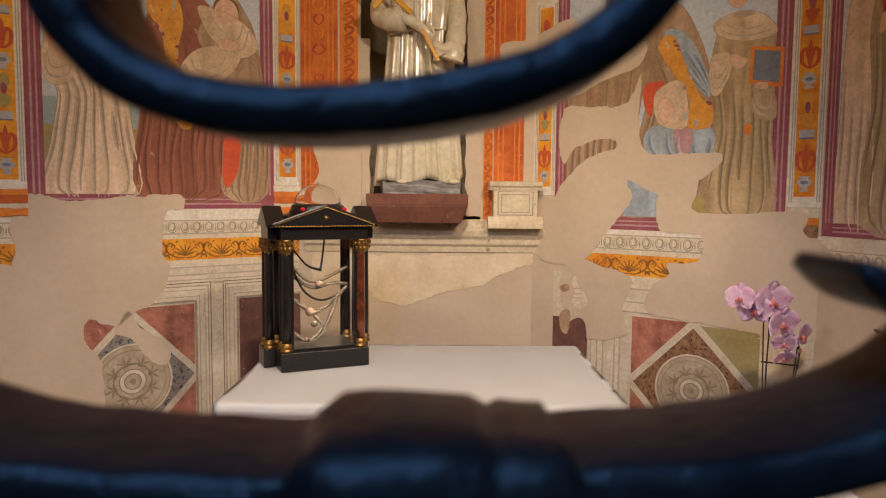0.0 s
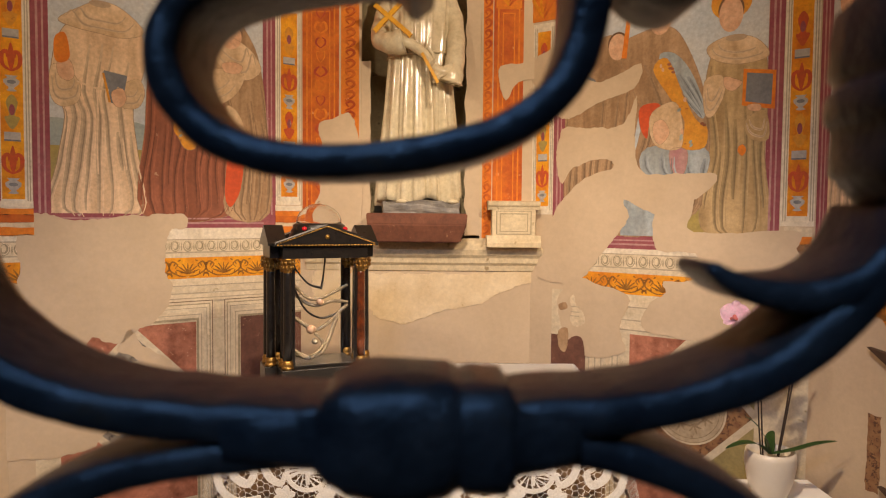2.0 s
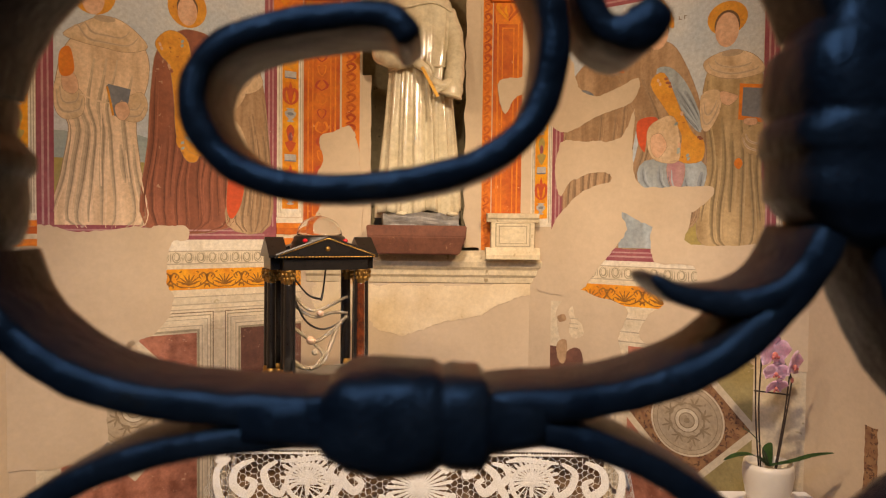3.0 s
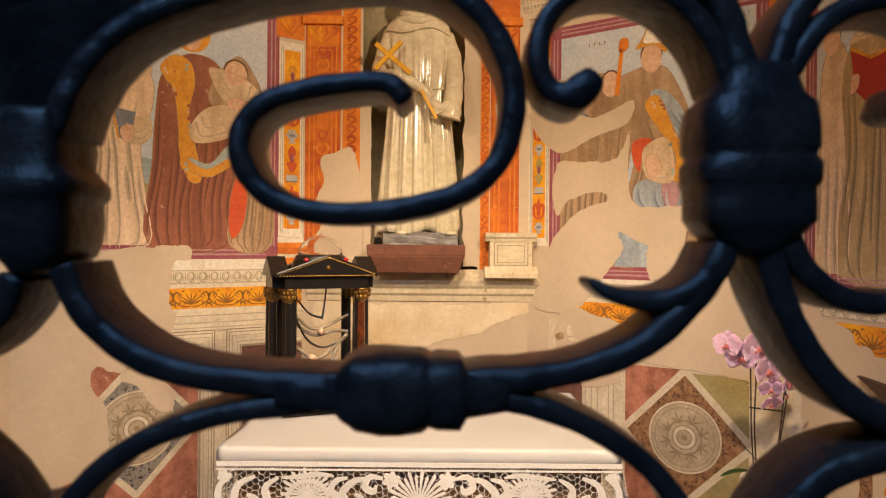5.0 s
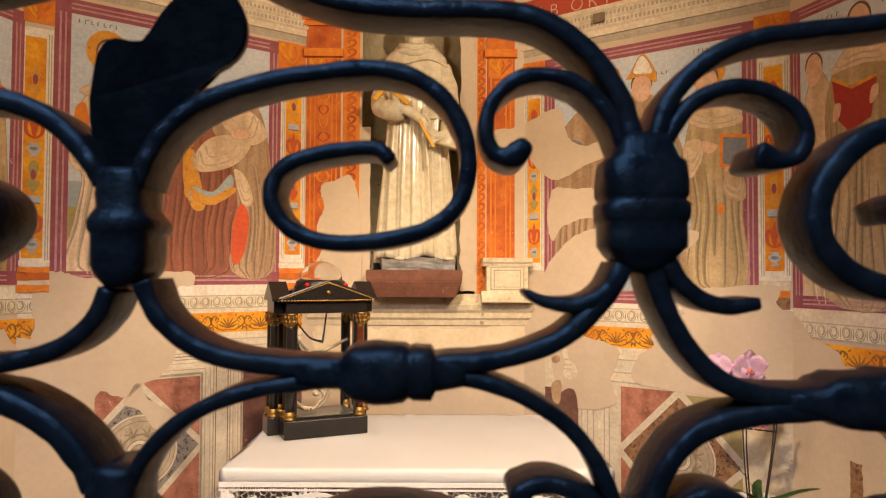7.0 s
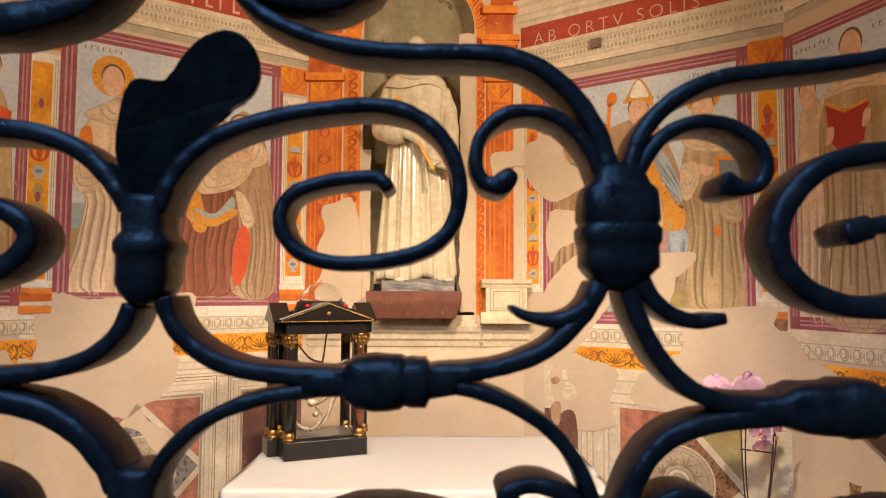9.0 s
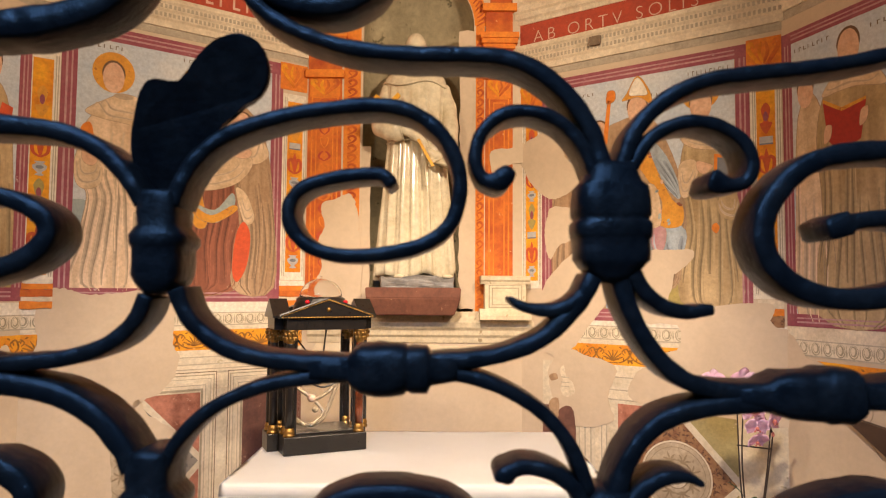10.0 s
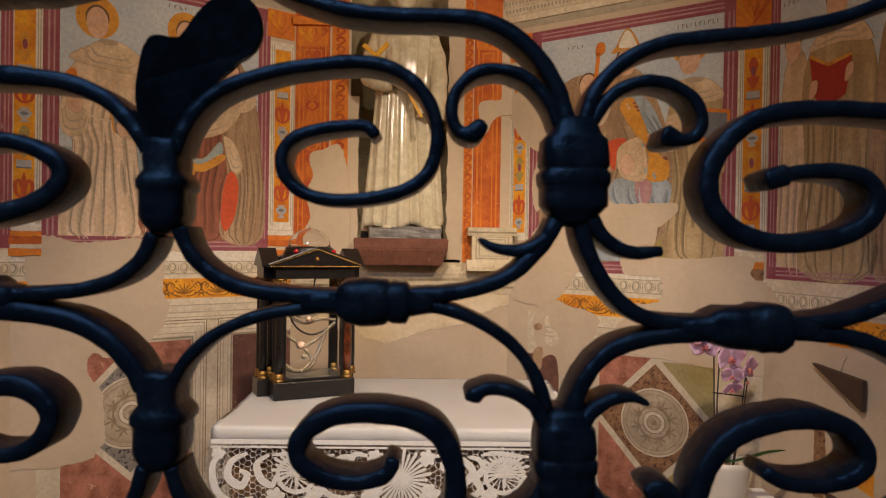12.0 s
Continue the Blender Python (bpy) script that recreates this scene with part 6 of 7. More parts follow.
def cane(name, pts, r, mat=STAKE):
    bm = bmesh.new()
    add_tube(bm, spline([Vector(p) for p in pts], 6), r, 8)
    part(name, bm, mat, orchid, "", True)


cane("stake", [(-0.03, 0.01, 0.02), (-0.045, 0.01, 0.2), (-0.052, 0.01, 0.46)], 0.0028)
cane("stem", [(-0.025, 0.005, 0.02), (-0.04, 0.0, 0.25), (-0.035, 0.0, 0.44), (-0.06, -0.02, 0.52), (-0.15, -0.03, 0.56)], 0.003)
cane("stake", [(0.03, 0.01, 0.02), (0.06, 0.01, 0.22), (0.078, 0.01, 0.40)], 0.0028)
cane("stem", [(0.03, 0.0, 0.02), (0.07, 0.0, 0.28), (0.075, 0.0, 0.36), (0.04, -0.01, 0.42)], 0.003)
cane("crossbar", [(-0.056, 0.006, 0.307), (0.078, 0.006, 0.292)], 0.003)


def flower(x, y, z, size, yaw, tilt):
    """One orchid bloom: two broad petals, three sepals, a small dark lip."""
    fl = new("bloom")
    fl.parent = orchid
    fl.matrix_local = pose(x, y, z, tilt, 0, yaw)
    fl.empty_display_size = 0.01
    for a, w, l, dy in ((15, 1.15, 1.0, -0.004), (165, 1.15, 1.0, -0.004), (90, 0.72, 1.0, 0.0), (222, 0.66, 0.95, 0.0), (318, 0.66, 0.95, 0.0)):
        bm, q = bmesh.new(), math.radians(a)
        n = 10
        rows_ = []
        for i in range(n + 1):
            t = i / n
            k = w * size * 0.55 * math.sin(math.pi * min(1, 0.06 + 0.94 * t)) ** 0.6
            rows_.append([bm.verts.new((math.cos(q) * t * l * size - math.sin(q) * k * s, dy - 0.10 * size * t * t * 2 + 0.12 * size * s * s * 0.5 + 0.05 * size * math.sin(5 * t + 3 * s), math.sin(q) * t * l * size + math.cos(q) * k * s)) for s in (-1, -0.5, 0, 0.5, 1)])
        for a_, b_ in zip(rows_, rows_[1:]):
            for s in range(4):
                bm.faces.new((a_[s], a_[s + 1], b_[s + 1], b_[s]))
        bmesh.ops.solidify(bm, geom=bm.faces[:], thickness=0.0008)
        part("petal", bm, PETAL, fl, "", True)
    bm = bmesh.new()
    add_ball(bm, (0, -0.010, -0.008), (size * 0.14, size * 0.16, size * 0.18), 12, 8)
    add_ball(bm, (size * 0.18, -0.016, -0.014), (size * 0.08, size * 0.08, size * 0.1), 10, 6)
    add_ball(bm, (-size * 0.18, -0.016, -0.014), (size * 0.08, size * 0.08, size * 0.1), 10, 6)
    part("lip", bm, LIP, fl, "magenta and orange lip", True)


for x, y, z, s, yw, ti in ((-0.045, -0.03, 0.535, 0.074, 10, 8), (-0.10, -0.02, 0.50, 0.062, -15, 5), (-0.155, -0.03, 0.545, 0.054, -40, -8), (-0.005, -0.03, 0.455, 0.066, 15, 12), (0.07, -0.02, 0.41, 0.055, 40, 10), (0.01, -0.02, 0.385, 0.048, -10, 28), (0.005, -0.03, 0.335, 0.043, 10, 36)):
    flower(x, y, z, s, yw, ti)
for x, z in ((0.05, 0.335), (0.075, 0.35)):
    bm = bmesh.new()
    add_ball(bm, (x, -0.01, z), (0.006, 0.006, 0.010), 10, 8)
    part("bud", bm, LIP, orchid, "closed bud", True)

# ---- dark boards leaning out of the side wall ----
for n, (u, z, w, h) in enumerate(((0.27, 1.14, 0.22, 0.14), (0.33, 0.66, 0.22, 0.13))):
    bd = thing("wall_bracket", WRR @ pose(u, -0.012, z), "dark walnut triangular bracket fixed to the side wall", "bracket", "wall brackets")
    part("board", plate([(0, 0), (w, -0.028), (w, -h)], 0.022, 0.0), WOOD, bd)

# ---- wrought iron grille ----
grille = thing("iron_grille", pose(0, 0, 0), "blackened wrought iron grille of scrolls, collars and curled leaves", "iron grille")
GY, XA, ZK, PITCH, RISE = 0.306, -0.110, 1.552, 0.201, 0.215


def bar(line, width, front, back, taper=None):
    """A forged strap bar swept along a line in the grille's plane: hammered narrow face, deep flat sides, worn edges."""
    bm = bmesh.new()
    pts = spline([Vector((x, 0, z)) for x, z in line], 9)
    n, rings = len(pts), []
    section = [(-0.5, -0.76), (-0.40, -0.96), (0.0, -1.0), (0.40, -0.96), (0.5, -0.76), (0.5, 0.86), (0.40, 1.0), (-0.40, 1.0), (-0.5, 0.86)]
    for i, p in enumerate(pts):
        t = (pts[min(i + 1, n - 1)] - pts[max(i - 1, 0)]).normalized()
        s = Vector((-t.z, 0, t.x))
        k = taper(i / (n - 1)) if taper else 1.0
        k *= (0.5, 0.8, 0.94, 1.0)[min(3, n - 1 - i)]
        wob = 1 + 0.09 * noise.noise(p * 110) + 0.05 * noise.noise(p * 260)
        dent = 0.0006 * noise.noise(p * 140 + Vector((7, 3, 1)))
        deep = 0.55 + 0.45 * min(1.2, k)
        rings.append([bm.verts.new(p + s * a * width * k * wob + Vector((0, (-front * -q if q < 0 else back * q) * deep + dent, 0))) for a, q in section])
    m = len(section)
    for a, b in zip(rings, rings[1:]):
        for j in range(m):
            bm.faces.new((a[j], a[(j + 1) % m], b[(j + 1) % m], b[j]))
    bm.faces.new(rings[0])
    bm.faces.new(rings[-1][::-1])
    return bm


def stack(levels, axis="z", front=0.010, back=0.012):
    """Hammered rounded-square sections stacked along an axis: (place, half width); the depth follows the width."""
    bm, rings, sides = bmesh.new(), [], 20
    wide = max(w for _, w in levels)
    fine = []
    for (h0, w0), (h1, w1) in zip(levels, levels[1:]):
        fine += [(h0, w0), (h0 * 0.5 + h1 * 0.5, w0 * 0.5 + w1 * 0.5)]
    for h, w in fine + [levels[-1]]:
        ring = []
        for j in range(sides):
            a = 2 * math.pi * (j + 0.5) / sides
            c, q = math.cos(a), math.sin(a)
            c, q = math.copysign(abs(c) ** 0.6, c), math.copysign(abs(q) ** 0.6, q)
            q *= (front if q < 0 else back) * (0.45 + 0.55 * w / wide)
            v = Vector((w * c, q, h)) if axis == "z" else Vector((h, q, w * c))
            ring.append(bm.verts.new(v + v.normalized() * 0.0011 * noise.noise(v * 150)))
        rings.append(ring)
    for a, b in zip(rings, rings[1:]):
        for j in range(sides):
            bm.faces.new((a[j], a[(j + 1) % sides], b[(j + 1) % sides], b[j]))
    bm.faces.new(rings[0][::-1])
    bm.faces.new(rings[-1])
    return bm


BW, FRONT, BACK = 0.0064, 0.0068, 0.0175
# lines from the collar of one column (x = 0) to the next (x = PITCH); z from the knot level
LINES = {
    "cup_bar": ([(0.004, 0.050), (0.006, 0.036), (0.014, 0.021), (0.030, 0.009), (0.053, 0.004), (0.080, 0.0055), (0.101, 0.006), (0.130, 0.0062), (0.160, 0.0128), (0.182, 0.030), (0.196, 0.052)], lambda t: 1.0),
    "scroll": ([(0.004, 0.075), (0.009, 0.090), (0.018, 0.103), (0.036, 0.1125), (0.062, 0.1175), (0.092, 0.118), (0.118, 0.110), (0.130, 0.093), (0.127, 0.073), (0.110, 0.058), (0.082, 0.0505), (0.064, 0.055), (0.0575, 0.068), (0.064, 0.080), (0.080, 0.086), (0.098, 0.087), (0.104, 0.081)], lambda t: 1.0 - 0.18 * t + (0.12 if t > 0.97 else 0)),
    "wave_bar": ([(0.196, 0.080), (0.190, 0.098), (0.182, 0.110), (0.170, 0.124), (0.144, 0.136), (0.111, 0.141), (0.080, 0.144), (0.055, 0.149), (0.032, 0.162), (0.014, 0.182), (0.004, 0.214)], lambda t: 1.1 - 0.2 * t),
    "small_scroll": ([(0.192, 0.090), (0.184, 0.103), (0.172, 0.1125), (0.158, 0.115), (0.144, 0.107), (0.1405, 0.095), (0.147, 0.0865), (0.155, 0.0875), (0.159, 0.094)], lambda t: 0.95 - 0.1 * t + (0.35 * math.exp(-((t - 0.93) / 0.06) ** 2))),
    "leaf_bar": ([(0.195, 0.052), (0.186, 0.040), (0.174, 0.0335), (0.160, 0.0325), (0.153, 0.036)], lambda t: 1.15 - 0.75 * t * t),
}
MESH = {}


def grille_mesh(name, bm):
    bmesh.ops.recalc_face_normals(bm, faces=bm.faces)
    for f in bm.faces:
        f.smooth = True
    me = bpy.data.meshes.new(name)
    bm.to_mesh(me)
    bm.free()
    me.materials.append(IRON)
    MESH[name] = me
    return me


def hang(name, me, m=None):
    ob = bpy.data.objects.new(name, me)
    scene.collection.objects.link(ob)
    ob.parent = grille
    if m:
        ob.matrix_local = m


def forge(name, line, taper):
    """One bar of the grille, forged by hand to its own curve."""
    hang(name, grille_mesh(name, bar(line, BW, FRONT, BACK, taper)), pose(0, GY, 0))


forge("scroll", [(-0.1049, 1.6246), (-0.1000, 1.6371), (-0.0929, 1.6470), (-0.0801, 1.6564), (-0.0586, 1.6639), (-0.0371, 1.6678), (-0.0155, 1.6696), (0.0009, 1.6662), (0.0132, 1.6569), (0.0202, 1.6440), (0.0215, 1.6304), (0.0171, 1.6168), (0.0058, 1.6081), (-0.0118, 1.6037), (-0.0308, 1.6029), (-0.0444, 1.6067), (-0.0523, 1.6152), (-0.0533, 1.6250), (-0.0477, 1.6324), (-0.0367, 1.6364), (-0.0232, 1.6386), (-0.0128, 1.6385), (-0.0079, 1.6334)], lambda t: 1.08 - 0.16 * t)
forge("cup_bar", [(-0.1018, 1.5876), (-0.0979, 1.5782), (-0.0919, 1.5707), (-0.0811, 1.5630), (-0.0667, 1.5583), (-0.0464, 1.5561), (-0.0220, 1.5554), (-0.0084, 1.5547), (0.0134, 1.5570), (0.0298, 1.5583), (0.0461, 1.5621), (0.0603, 1.5691), (0.0727, 1.5814), (0.0796, 1.5932)], lambda t: 1.15)
forge("cup_bar", [(-0.1057, 1.5102), (-0.0994, 1.5225), (-0.0872, 1.5349), (-0.0706, 1.5435), (-0.0517, 1.5484), (-0.0300, 1.5506), (-0.0097, 1.5509), (0.0108, 1.5520), (0.0272, 1.5503), (0.0437, 1.5442), (0.0598, 1.5335), (0.0710, 1.5191), (0.0785, 1.4999)], lambda t: 0.95)
forge("leaf_bar", [(0.0802, 1.5946), (0.0748, 1.5850), (0.0672, 1.5805), (0.0582, 1.5795), (0.0491, 1.5813), (0.0430, 1.5850)], lambda t: 1.2 - 0.85 * t ** 2.2)
forge("small_scroll", [(0.0810, 1.6398), (0.0753, 1.6525), (0.0650, 1.6632), (0.0521, 1.6675), (0.0395, 1.6654), (0.0304, 1.6565), (0.0284, 1.6455), (0.0318, 1.6374), (0.0386, 1.6362), (0.0443, 1.6420)], lambda t: 1.0 - 0.15 * t + 0.55 * math.exp(-((t - 0.9) / 0.08) ** 2))
forge("wave_bar", [(0.0845, 1.6425), (0.0796, 1.6588), (0.0695, 1.6742), (0.0564, 1.6853), (0.0427, 1.6910), (0.0277, 1.6925), (0.0005, 1.6927), (-0.0207, 1.6942), (-0.0375, 1.6978), (-0.0538, 1.7039), (-0.0674, 1.7125), (-0.0769, 1.7244), (-0.0825, 1.7404), (-0.0845, 1.7484)], lambda t: 1.25 - 0.3 * t)
forge("wave_bar", [(0.0931, 1.6427), (0.0988, 1.6584), (0.1123, 1.6729), (0.1306, 1.6817), (0.1540, 1.6855), (0.1762, 1.6879), (0.1983, 1.6914), (0.2205, 1.6969), (0.2405, 1.7047), (0.2722, 1.7179), (0.2894, 1.7334), (0.2965, 1.7528)], lambda t: 1.15 - 0.2 * t)
forge("small_scroll", [(0.0969, 1.6428), (0.1071, 1.6567), (0.1208, 1.6629), (0.1352, 1.6619), (0.1469, 1.6547), (0.1510, 1.6447), (0.1478, 1.6369), (0.1398, 1.6351), (0.1306, 1.6377)], lambda t: 1.0 - 0.1 * t + 0.7 * math.exp(-((t - 0.95) / 0.07) ** 2))
forge("leaf_bar", [(0.0966, 1.5976), (0.1023, 1.5881), (0.1112, 1.5814), (0.1207, 1.5791), (0.1284, 1.5800), (0.1328, 1.5804)], lambda t: 1.15 - 0.35 * t)
forge("cup_bar", [(0.0911, 1.5962), (0.0953, 1.5812), (0.1038, 1.5648), (0.1156, 1.5524), (0.1304, 1.5462), (0.1512, 1.5446), (0.1763, 1.5455), (0.2014, 1.5458), (0.2237, 1.5486), (0.2438, 1.5558), (0.2727, 1.5687), (0.2888, 1.5842), (0.2955, 1.5968)], lambda t: 1.2)
forge("cup_bar", [(0.0890, 1.5000), (0.0942, 1.5147), (0.1031, 1.5272), (0.1160, 1.5348), (0.1347, 1.5388), (0.1541, 1.5402), (0.1763, 1.5416), (0.2070, 1.5409), (0.2323, 1.5379), (0.2561, 1.5282), (0.2798, 1.5146), (0.2919, 1.5008)], lambda t: 1.25)
forge("scroll", [(0.2958, 1.6336), (0.2827, 1.6436), (0.2533, 1.6494), (0.2327, 1.6509), (0.2159, 1.6514), (0.1936, 1.6499), (0.1776, 1.6457), (0.1655, 1.6370), (0.1569, 1.6247), (0.1544, 1.6123), (0.1582, 1.6006), (0.1684, 1.5911), (0.1838, 1.5858), (0.2033, 1.5856), (0.2228, 1.5895), (0.2355, 1.5977), (0.2386, 1.6077), (0.2334, 1.6170), (0.2207, 1.6207), (0.2054, 1.6207), (0.1929, 1.6188), (0.1824, 1.6150)], lambda t: 1.15 + 0.35 * math.sin(math.pi * min(1.0, t * 1.05)) + (0.5 if t > 0.95 else 0))
forge("scroll", [(-0.1178, 1.6252), (-0.1219, 1.6324), (-0.1287, 1.6411), (-0.1395, 1.6503), (-0.1550, 1.6565), (-0.1710, 1.6588), (-0.1870, 1.6598), (-0.2082, 1.6591), (-0.2292, 1.6533), (-0.2463, 1.6402), (-0.2522, 1.6213), (-0.2452, 1.6032), (-0.2261, 1.5934), (-0.2022, 1.5911), (-0.1863, 1.5940), (-0.1710, 1.5991), (-0.1614, 1.6063), (-0.1588, 1.6128), (-0.1621, 1.6198), (-0.1728, 1.6257), (-0.1867, 1.6287), (-0.2026, 1.6276), (-0.2145, 1.6231)], lambda t: 1.1 + 0.4 * math.sin(math.pi * t))
forge("cup_bar", [(-0.1147, 1.5847), (-0.1194, 1.5738), (-0.1300, 1.5641), (-0.1460, 1.5582), (-0.1620, 1.5558), (-0.1860, 1.5542), (-0.2099, 1.5527), (-0.2390, 1.5531), (-0.2628, 1.5582), (-0.2813, 1.5700), (-0.2893, 1.5832)], lambda t: 1.1)
forge("cup_bar", [(-0.1181, 1.5101), (-0.1236, 1.5203), (-0.1350, 1.5327), (-0.1512, 1.5417), (-0.1699, 1.5457), (-0.1859, 1.5471), (-0.2098, 1.5482), (-0.2389, 1.5464), (-0.2653, 1.5380), (-0.2836, 1.5216), (-0.2901, 1.5054)], lambda t: 1.5)
forge("scroll", [(-0.1047, 1.4721), (-0.0986, 1.4558), (-0.0827, 1.4368), (-0.0582, 1.4260), (-0.0255, 1.4229), (0.0072, 1.4270), (0.0262, 1.4403), (0.0330, 1.4596), (0.0310, 1.4783), (0.0221, 1.4919), (0.0047, 1.4986), (-0.0198, 1.4994), (-0.0352, 1.4941), (-0.0435, 1.4850), (-0.0426, 1.4754), (-0.0316, 1.4678), (-0.0152, 1.4655), (-0.0011, 1.4698), (0.0029, 1.4780)], lambda t: 1.15 + 0.5 * math.sin(math.pi * t) ** 2)
forge("scroll", [(0.2866, 1.4756), (0.2752, 1.4588), (0.2429, 1.4390), (0.2178, 1.4277), (0.1842, 1.4261), (0.1617, 1.4384), (0.1525, 1.4536), (0.1541, 1.4689), (0.1614, 1.4820), (0.1723, 1.4912), (0.1884, 1.4969), (0.2079, 1.4991), (0.2240, 1.4953), (0.2340, 1.4863), (0.2356, 1.4765), (0.2282, 1.4695), (0.2142, 1.4661), (0.1974, 1.4670), (0.1839, 1.4730)], lambda t: 1.15 + 0.55 * math.sin(math.pi * t) ** 2)
forge("scroll", [(-0.1177, 1.4720), (-0.1247, 1.4529), (-0.1447, 1.4364), (-0.1848, 1.4293), (-0.2195, 1.4386), (-0.2356, 1.4628), (-0.2292, 1.4899), (-0.2095, 1.5063), (-0.1855, 1.5112), (-0.1722, 1.5084), (-0.1641, 1.5009), (-0.1632, 1.4928), (-0.1687, 1.4835), (-0.1799, 1.4780), (-0.1959, 1.4773), (-0.2092, 1.4820)], lambda t: 1.15 + 0.5 * math.sin(math.pi * t) ** 2)
forge("leaf_bar", [(0.0770, 1.4930), (0.0713, 1.5034), (0.0607, 1.5104), (0.0491, 1.5122), (0.0421, 1.5091), (0.0405, 1.5053)], lambda t: 1.1 - 0.1 * t + 0.35 * math.exp(-((t - 0.85) / 0.1) ** 2))
forge("leaf_bar", [(0.0935, 1.4918), (0.0989, 1.5010), (0.1090, 1.5074), (0.1192, 1.5083), (0.1276, 1.5048)], lambda t: 1.2 - 0.8 * t * t)
forge("small_scroll", [(0.0944, 1.4711), (0.1030, 1.4574), (0.1142, 1.4478), (0.1281, 1.4465), (0.1391, 1.4521), (0.1404, 1.4591), (0.1334, 1.4637), (0.1265, 1.4604)], lambda t: 1.1 + 0.4 * t)
forge("small_scroll", [(0.0779, 1.4682), (0.0699, 1.4544), (0.0563, 1.4460), (0.0425, 1.4473), (0.0328, 1.4541), (0.0316, 1.4458)], lambda t: 1.1 + 0.4 * t)
forge("wave_bar", [(-0.1164, 1.7648), (-0.1184, 1.7492), (-0.1234, 1.7323), (-0.1342, 1.7186), (-0.1453, 1.7123), (-0.1576, 1.7084), (-0.1700, 1.7060), (-0.1824, 1.7048), (-0.1973, 1.7037), (-0.2146, 1.7007), (-0.2315, 1.6922), (-0.2431, 1.6777), (-0.2484, 1.6613)], lambda t: 1.2 + 0.9 * math.sin(math.pi * t))
forge("scroll", [(-0.0837, 1.7495), (-0.0770, 1.7353), (-0.0629, 1.7207), (-0.0478, 1.7157), (-0.0327, 1.7159), (-0.0203, 1.7216), (-0.0104, 1.7346), (-0.0080, 1.7502)], lambda t: 1.2 + 0.5 * math.sin(math.pi * t))
# collars and knots that bind the bars
SLIM = [(0.0125, 0.0080), (0.0076, 0.0092), (-0.0027, 0.0092), (-0.0054, 0.0110), (-0.0076, 0.0126), (-0.0108, 0.0126), (-0.0130, 0.0110), (-0.0243, 0.0110), (-0.0284, 0.0095), (-0.0330, 0.0050)]
BROAD = [(0.0256, 0.0095), (0.0175, 0.0132), (0.0149, 0.0160), (0.0027, 0.0170), (0.0005, 0.0157), (-0.0016, 0.0173), (-0.0065, 0.0173), (-0.0086, 0.0160), (-0.0175, 0.0163), (-0.0200, 0.0140), (-0.0275, 0.0065)]
ROUND_KNOT = [(-0.034, 0.0050), (-0.0175, 0.0060), (-0.0154, 0.0088), (-0.0120, 0.0108), (-0.0046, 0.0117), (0.0060, 0.0110), (0.0084, 0.0097), (0.0105, 0.0106), (0.0165, 0.0102), (0.0185, 0.0070), (0.030, 0.0050)]
LONG_KNOT = [(-0.034, 0.0050), (-0.0215, 0.0062), (-0.0175, 0.0088), (-0.0120, 0.0104), (0.0030, 0.0110), (0.0065, 0.0124), (0.0155, 0.0122), (0.0190, 0.0098), (0.0212, 0.0065), (0.034, 0.0050)]
hang("collar", grille_mesh("collar", stack(SLIM, "z", 0.0105, 0.026)), pose(-0.1110, GY, 1.6185))
hang("collar", grille_mesh("collar", stack(SLIM, "z", 0.0115, 0.026)), Matrix.Translation((-0.1115, GY, 1.5050)) @ Matrix.Diagonal((1.08, 1, 1.05, 1)))
hang("collar", grille_mesh("collar", stack(BROAD, "z", 0.0115, 0.023)), pose(0.0891, GY, 1.6194))
hang("collar", grille_mesh("collar", stack(BROAD, "z", 0.0115, 0.023)), Matrix.Translation((0.0868, GY, 1.4780)) @ Matrix.Diagonal((0.92, 1, 0.95, 1)))
hang("knot", grille_mesh("knot", stack(ROUND_KNOT, "x", 0.0115, 0.023)), pose(-0.0092, GY, 1.5534))
hang("knot", grille_mesh("knot", stack(LONG_KNOT, "x", 0.0115, 0.023)), pose(0.1763, GY, 1.5432))
# the same pattern carried on over the rest of the gate
for key, (line, tp) in LINES.items():
    grille_mesh("outer_" + key, bar(line, BW, FRONT, BACK, tp))
grille_mesh("outer_collar", stack(SLIM, "z", 0.0105, 0.026))
grille_mesh("outer_knot", stack(ROUND_KNOT, "x", 0.0115, 0.023))
loose = []
for row in range(-5, 4):
    flip = row % 2 != 0
    base = ZK + 2 * RISE * math.floor((row + 1) / 2) if flip else ZK + 2 * RISE * (row // 2)
    for col in range(-5, 6):
        left_a = col % 2 == 0
        x0 = XA + PITCH * col
        m = Matrix.Translation((x0 if left_a else x0 + PITCH, GY, base)) @ Matrix.Diagonal((1 if left_a else -1, 1, -1 if flip else 1, 1))
        own = row in (-1, 0) and -1 <= col <= 1
        for key in LINES:
            # beside the forged cells only the bars that they lack
            if not own or (key == "wave_bar" and row == -1) or (key in ("leaf_bar", "small_scroll") and col == -1):
                loose.append((MESH["outer_" + key], m))
        if not (row in (-1, 0) and col in (0, 1)):
            loose.append((MESH["outer_collar"], Matrix.Translation((x0, GY, base + (-0.0665 if flip else 0.0665))) @ Matrix.Diagonal((1 if left_a else 1.3, 1, 1, 1))))
        if not flip and not (row == 0 and col in (0, 1)):
            loose.append((MESH["outer_knot"], Matrix.Translation((x0 + PITCH / 2, GY, base + 0.0015))))
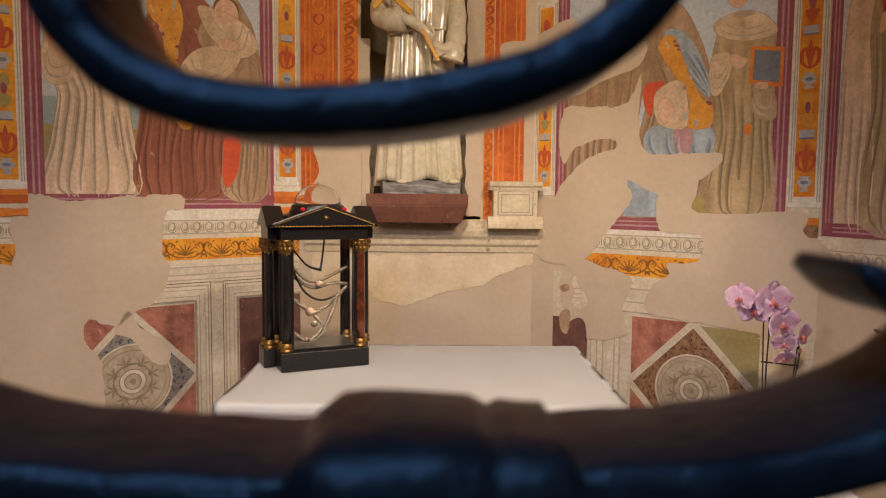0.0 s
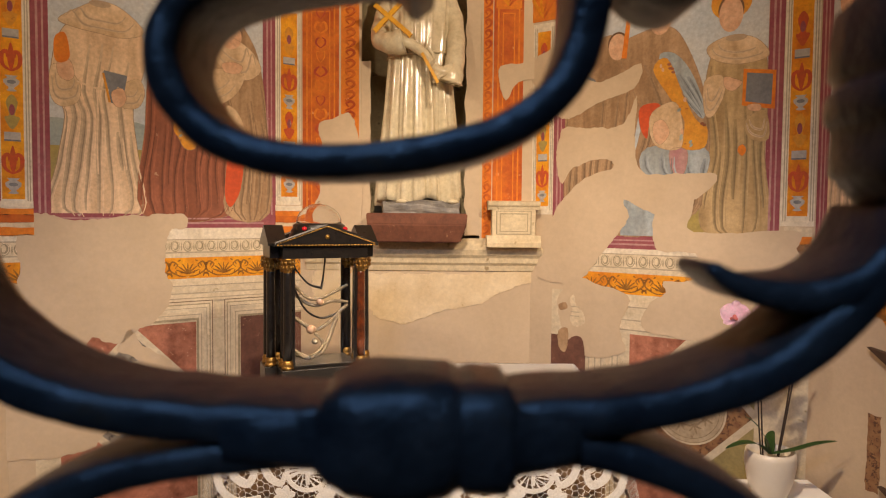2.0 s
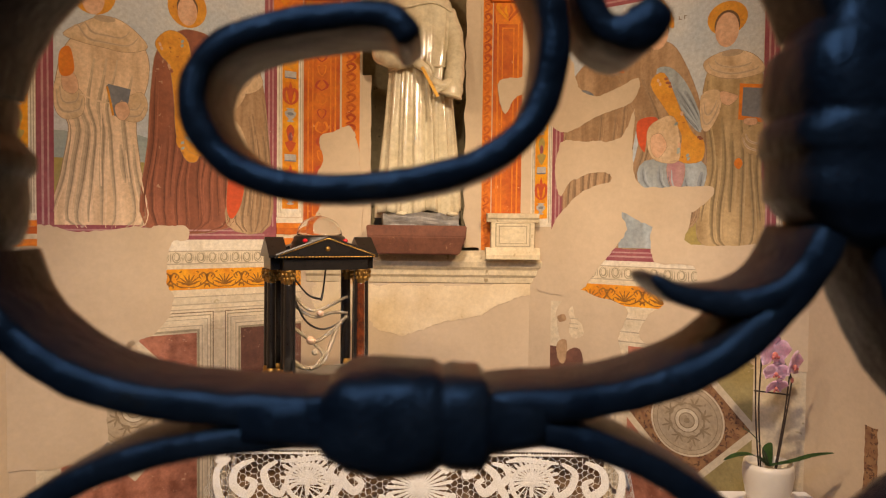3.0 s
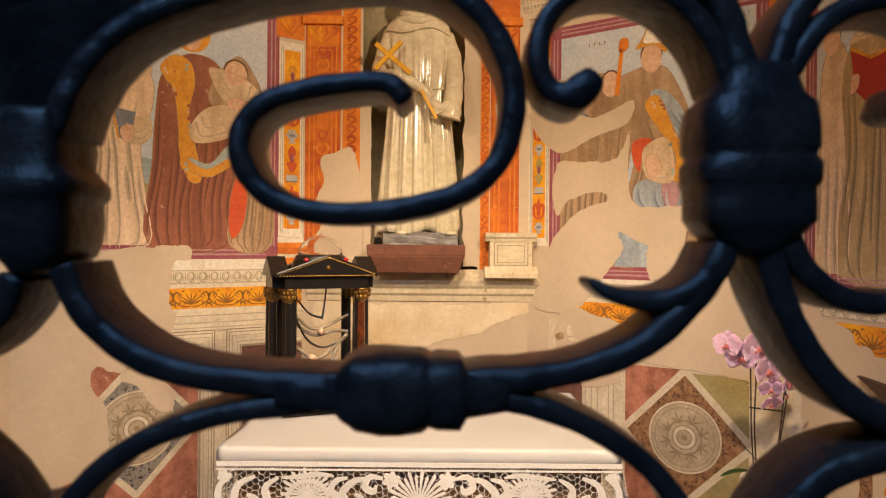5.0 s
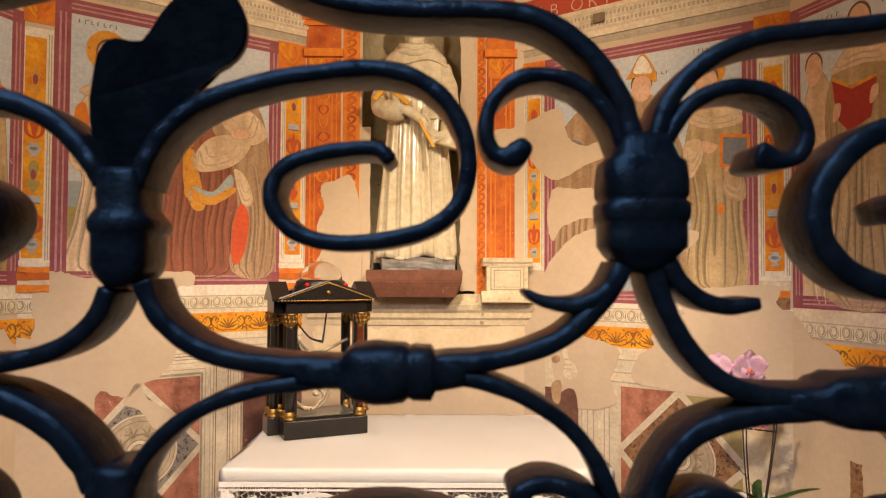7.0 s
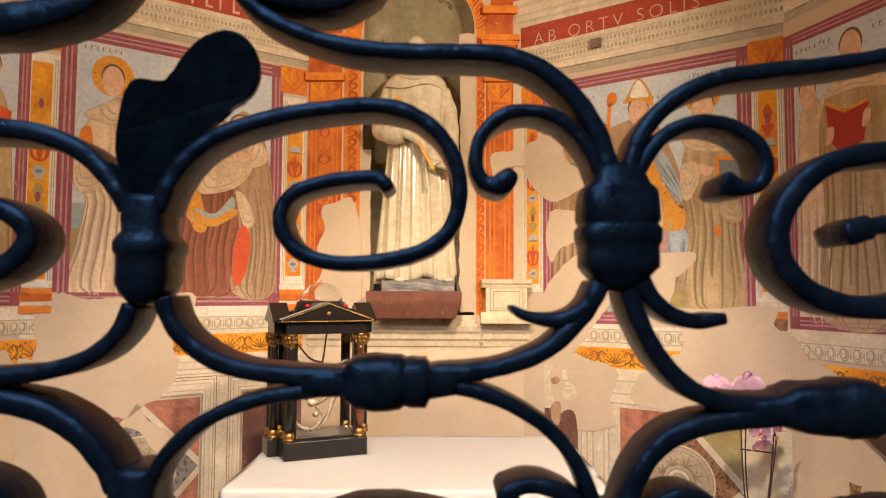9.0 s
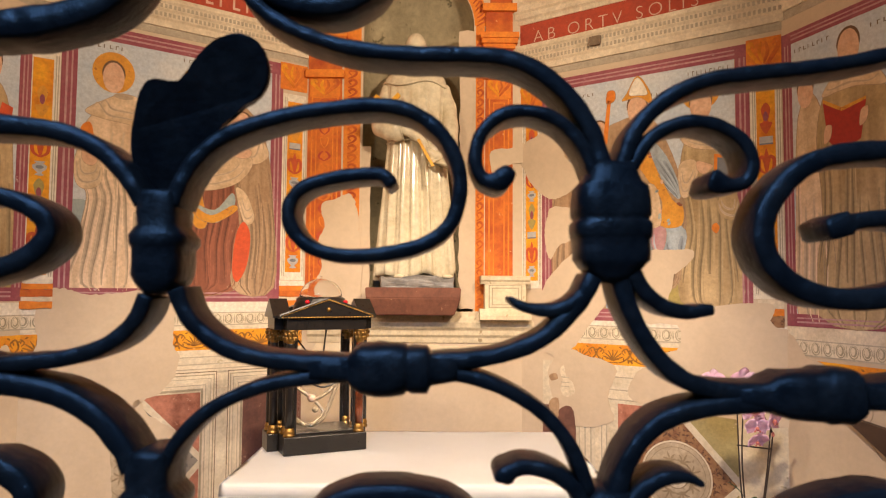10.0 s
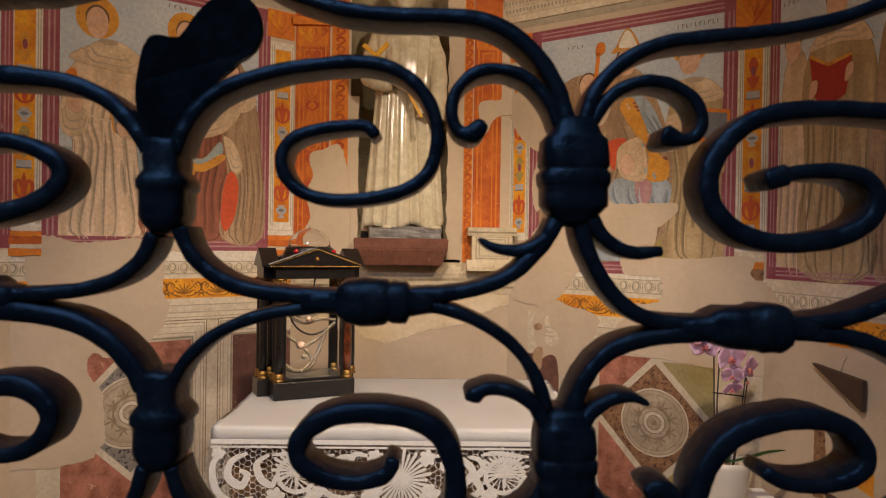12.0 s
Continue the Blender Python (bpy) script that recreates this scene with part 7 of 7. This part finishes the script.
# the outer field of the same scrolls, joined
verts, faces = [], []
for me, m in loose:
    o = len(verts)
    verts += [tuple(m @ v.co) for v in me.vertices]
    faces += [tuple(o + i for i in p.vertices) for p in me.polygons]
me = bpy.data.meshes.new("outer_scrollwork")
me.from_pydata(verts, [], faces)
me.materials.append(IRON)
for p in me.polygons:
    p.use_smooth = True
ob = new("outer_scrollwork", me)
ob.parent = grille
tagged(ob, "further rows of the same forged scrolls", kind="stuff")
# broad sheet-iron leaf behind one collar
bm = bmesh.new()
outline = soft([(-0.0185, 0.0945), (-0.0146, 0.1124), (-0.0078, 0.1265), (0.0004, 0.1275), (0.0080, 0.1262), (0.0145, 0.1341), (0.0235, 0.1420), (0.0344, 0.1462), (0.0440, 0.1425), (0.0474, 0.1321), (0.0429, 0.1218), (0.0300, 0.1140), (0.0175, 0.1000), (0.0100, 0.0850), (-0.0073, 0.0807)], 3)
add_plate(bm, outline, -0.0022, 0.0022)
bm.faces.new([v for v in bm.verts if v.co.y > 0][::-1])
bmesh.ops.bevel(bm, geom=[e for e in bm.edges if e.is_manifold], offset=0.0008, segments=1, affect="EDGES")
# the leaf leans out towards the visitor, so its face turns down
for v in bm.verts:
    v.co.y += 0.012 - 0.42 * (v.co.z - 0.085) + 1.5 * (v.co.x - 0.012) ** 2
part("sheet_leaf", bm, IRON, grille, "broad flat sheet-iron leaf", m=pose(XA, GY, ZK))
# frame of the grille in its opening
for x0, x1, z0, z1 in ((-1.10, -1.075, 0.0, 2.75), (1.095, 1.12, 0.0, 2.75)):
    part("stile", box(x0, x1, GY - 0.014, GY + 0.014, z0, z1, 0.003), IRON, grille)
for z0, z1 in ((0.0, 0.03), (0.64, 0.665), (2.18, 2.205), (2.72, 2.75)):
    part("rail", box(-1.075, 1.095, GY - 0.012, GY + 0.012, z0, z1, 0.003), IRON, grille)
for i in range(20):
    x = -1.02 + i * 0.107
    part("upright", box(x - 0.007, x + 0.007, GY - 0.007, GY + 0.007, 0.03, 0.64, 0.002), IRON, grille)
    part("upright", box(x - 0.007, x + 0.007, GY - 0.007, GY + 0.007, 2.205, 2.72, 0.002), IRON, grille)
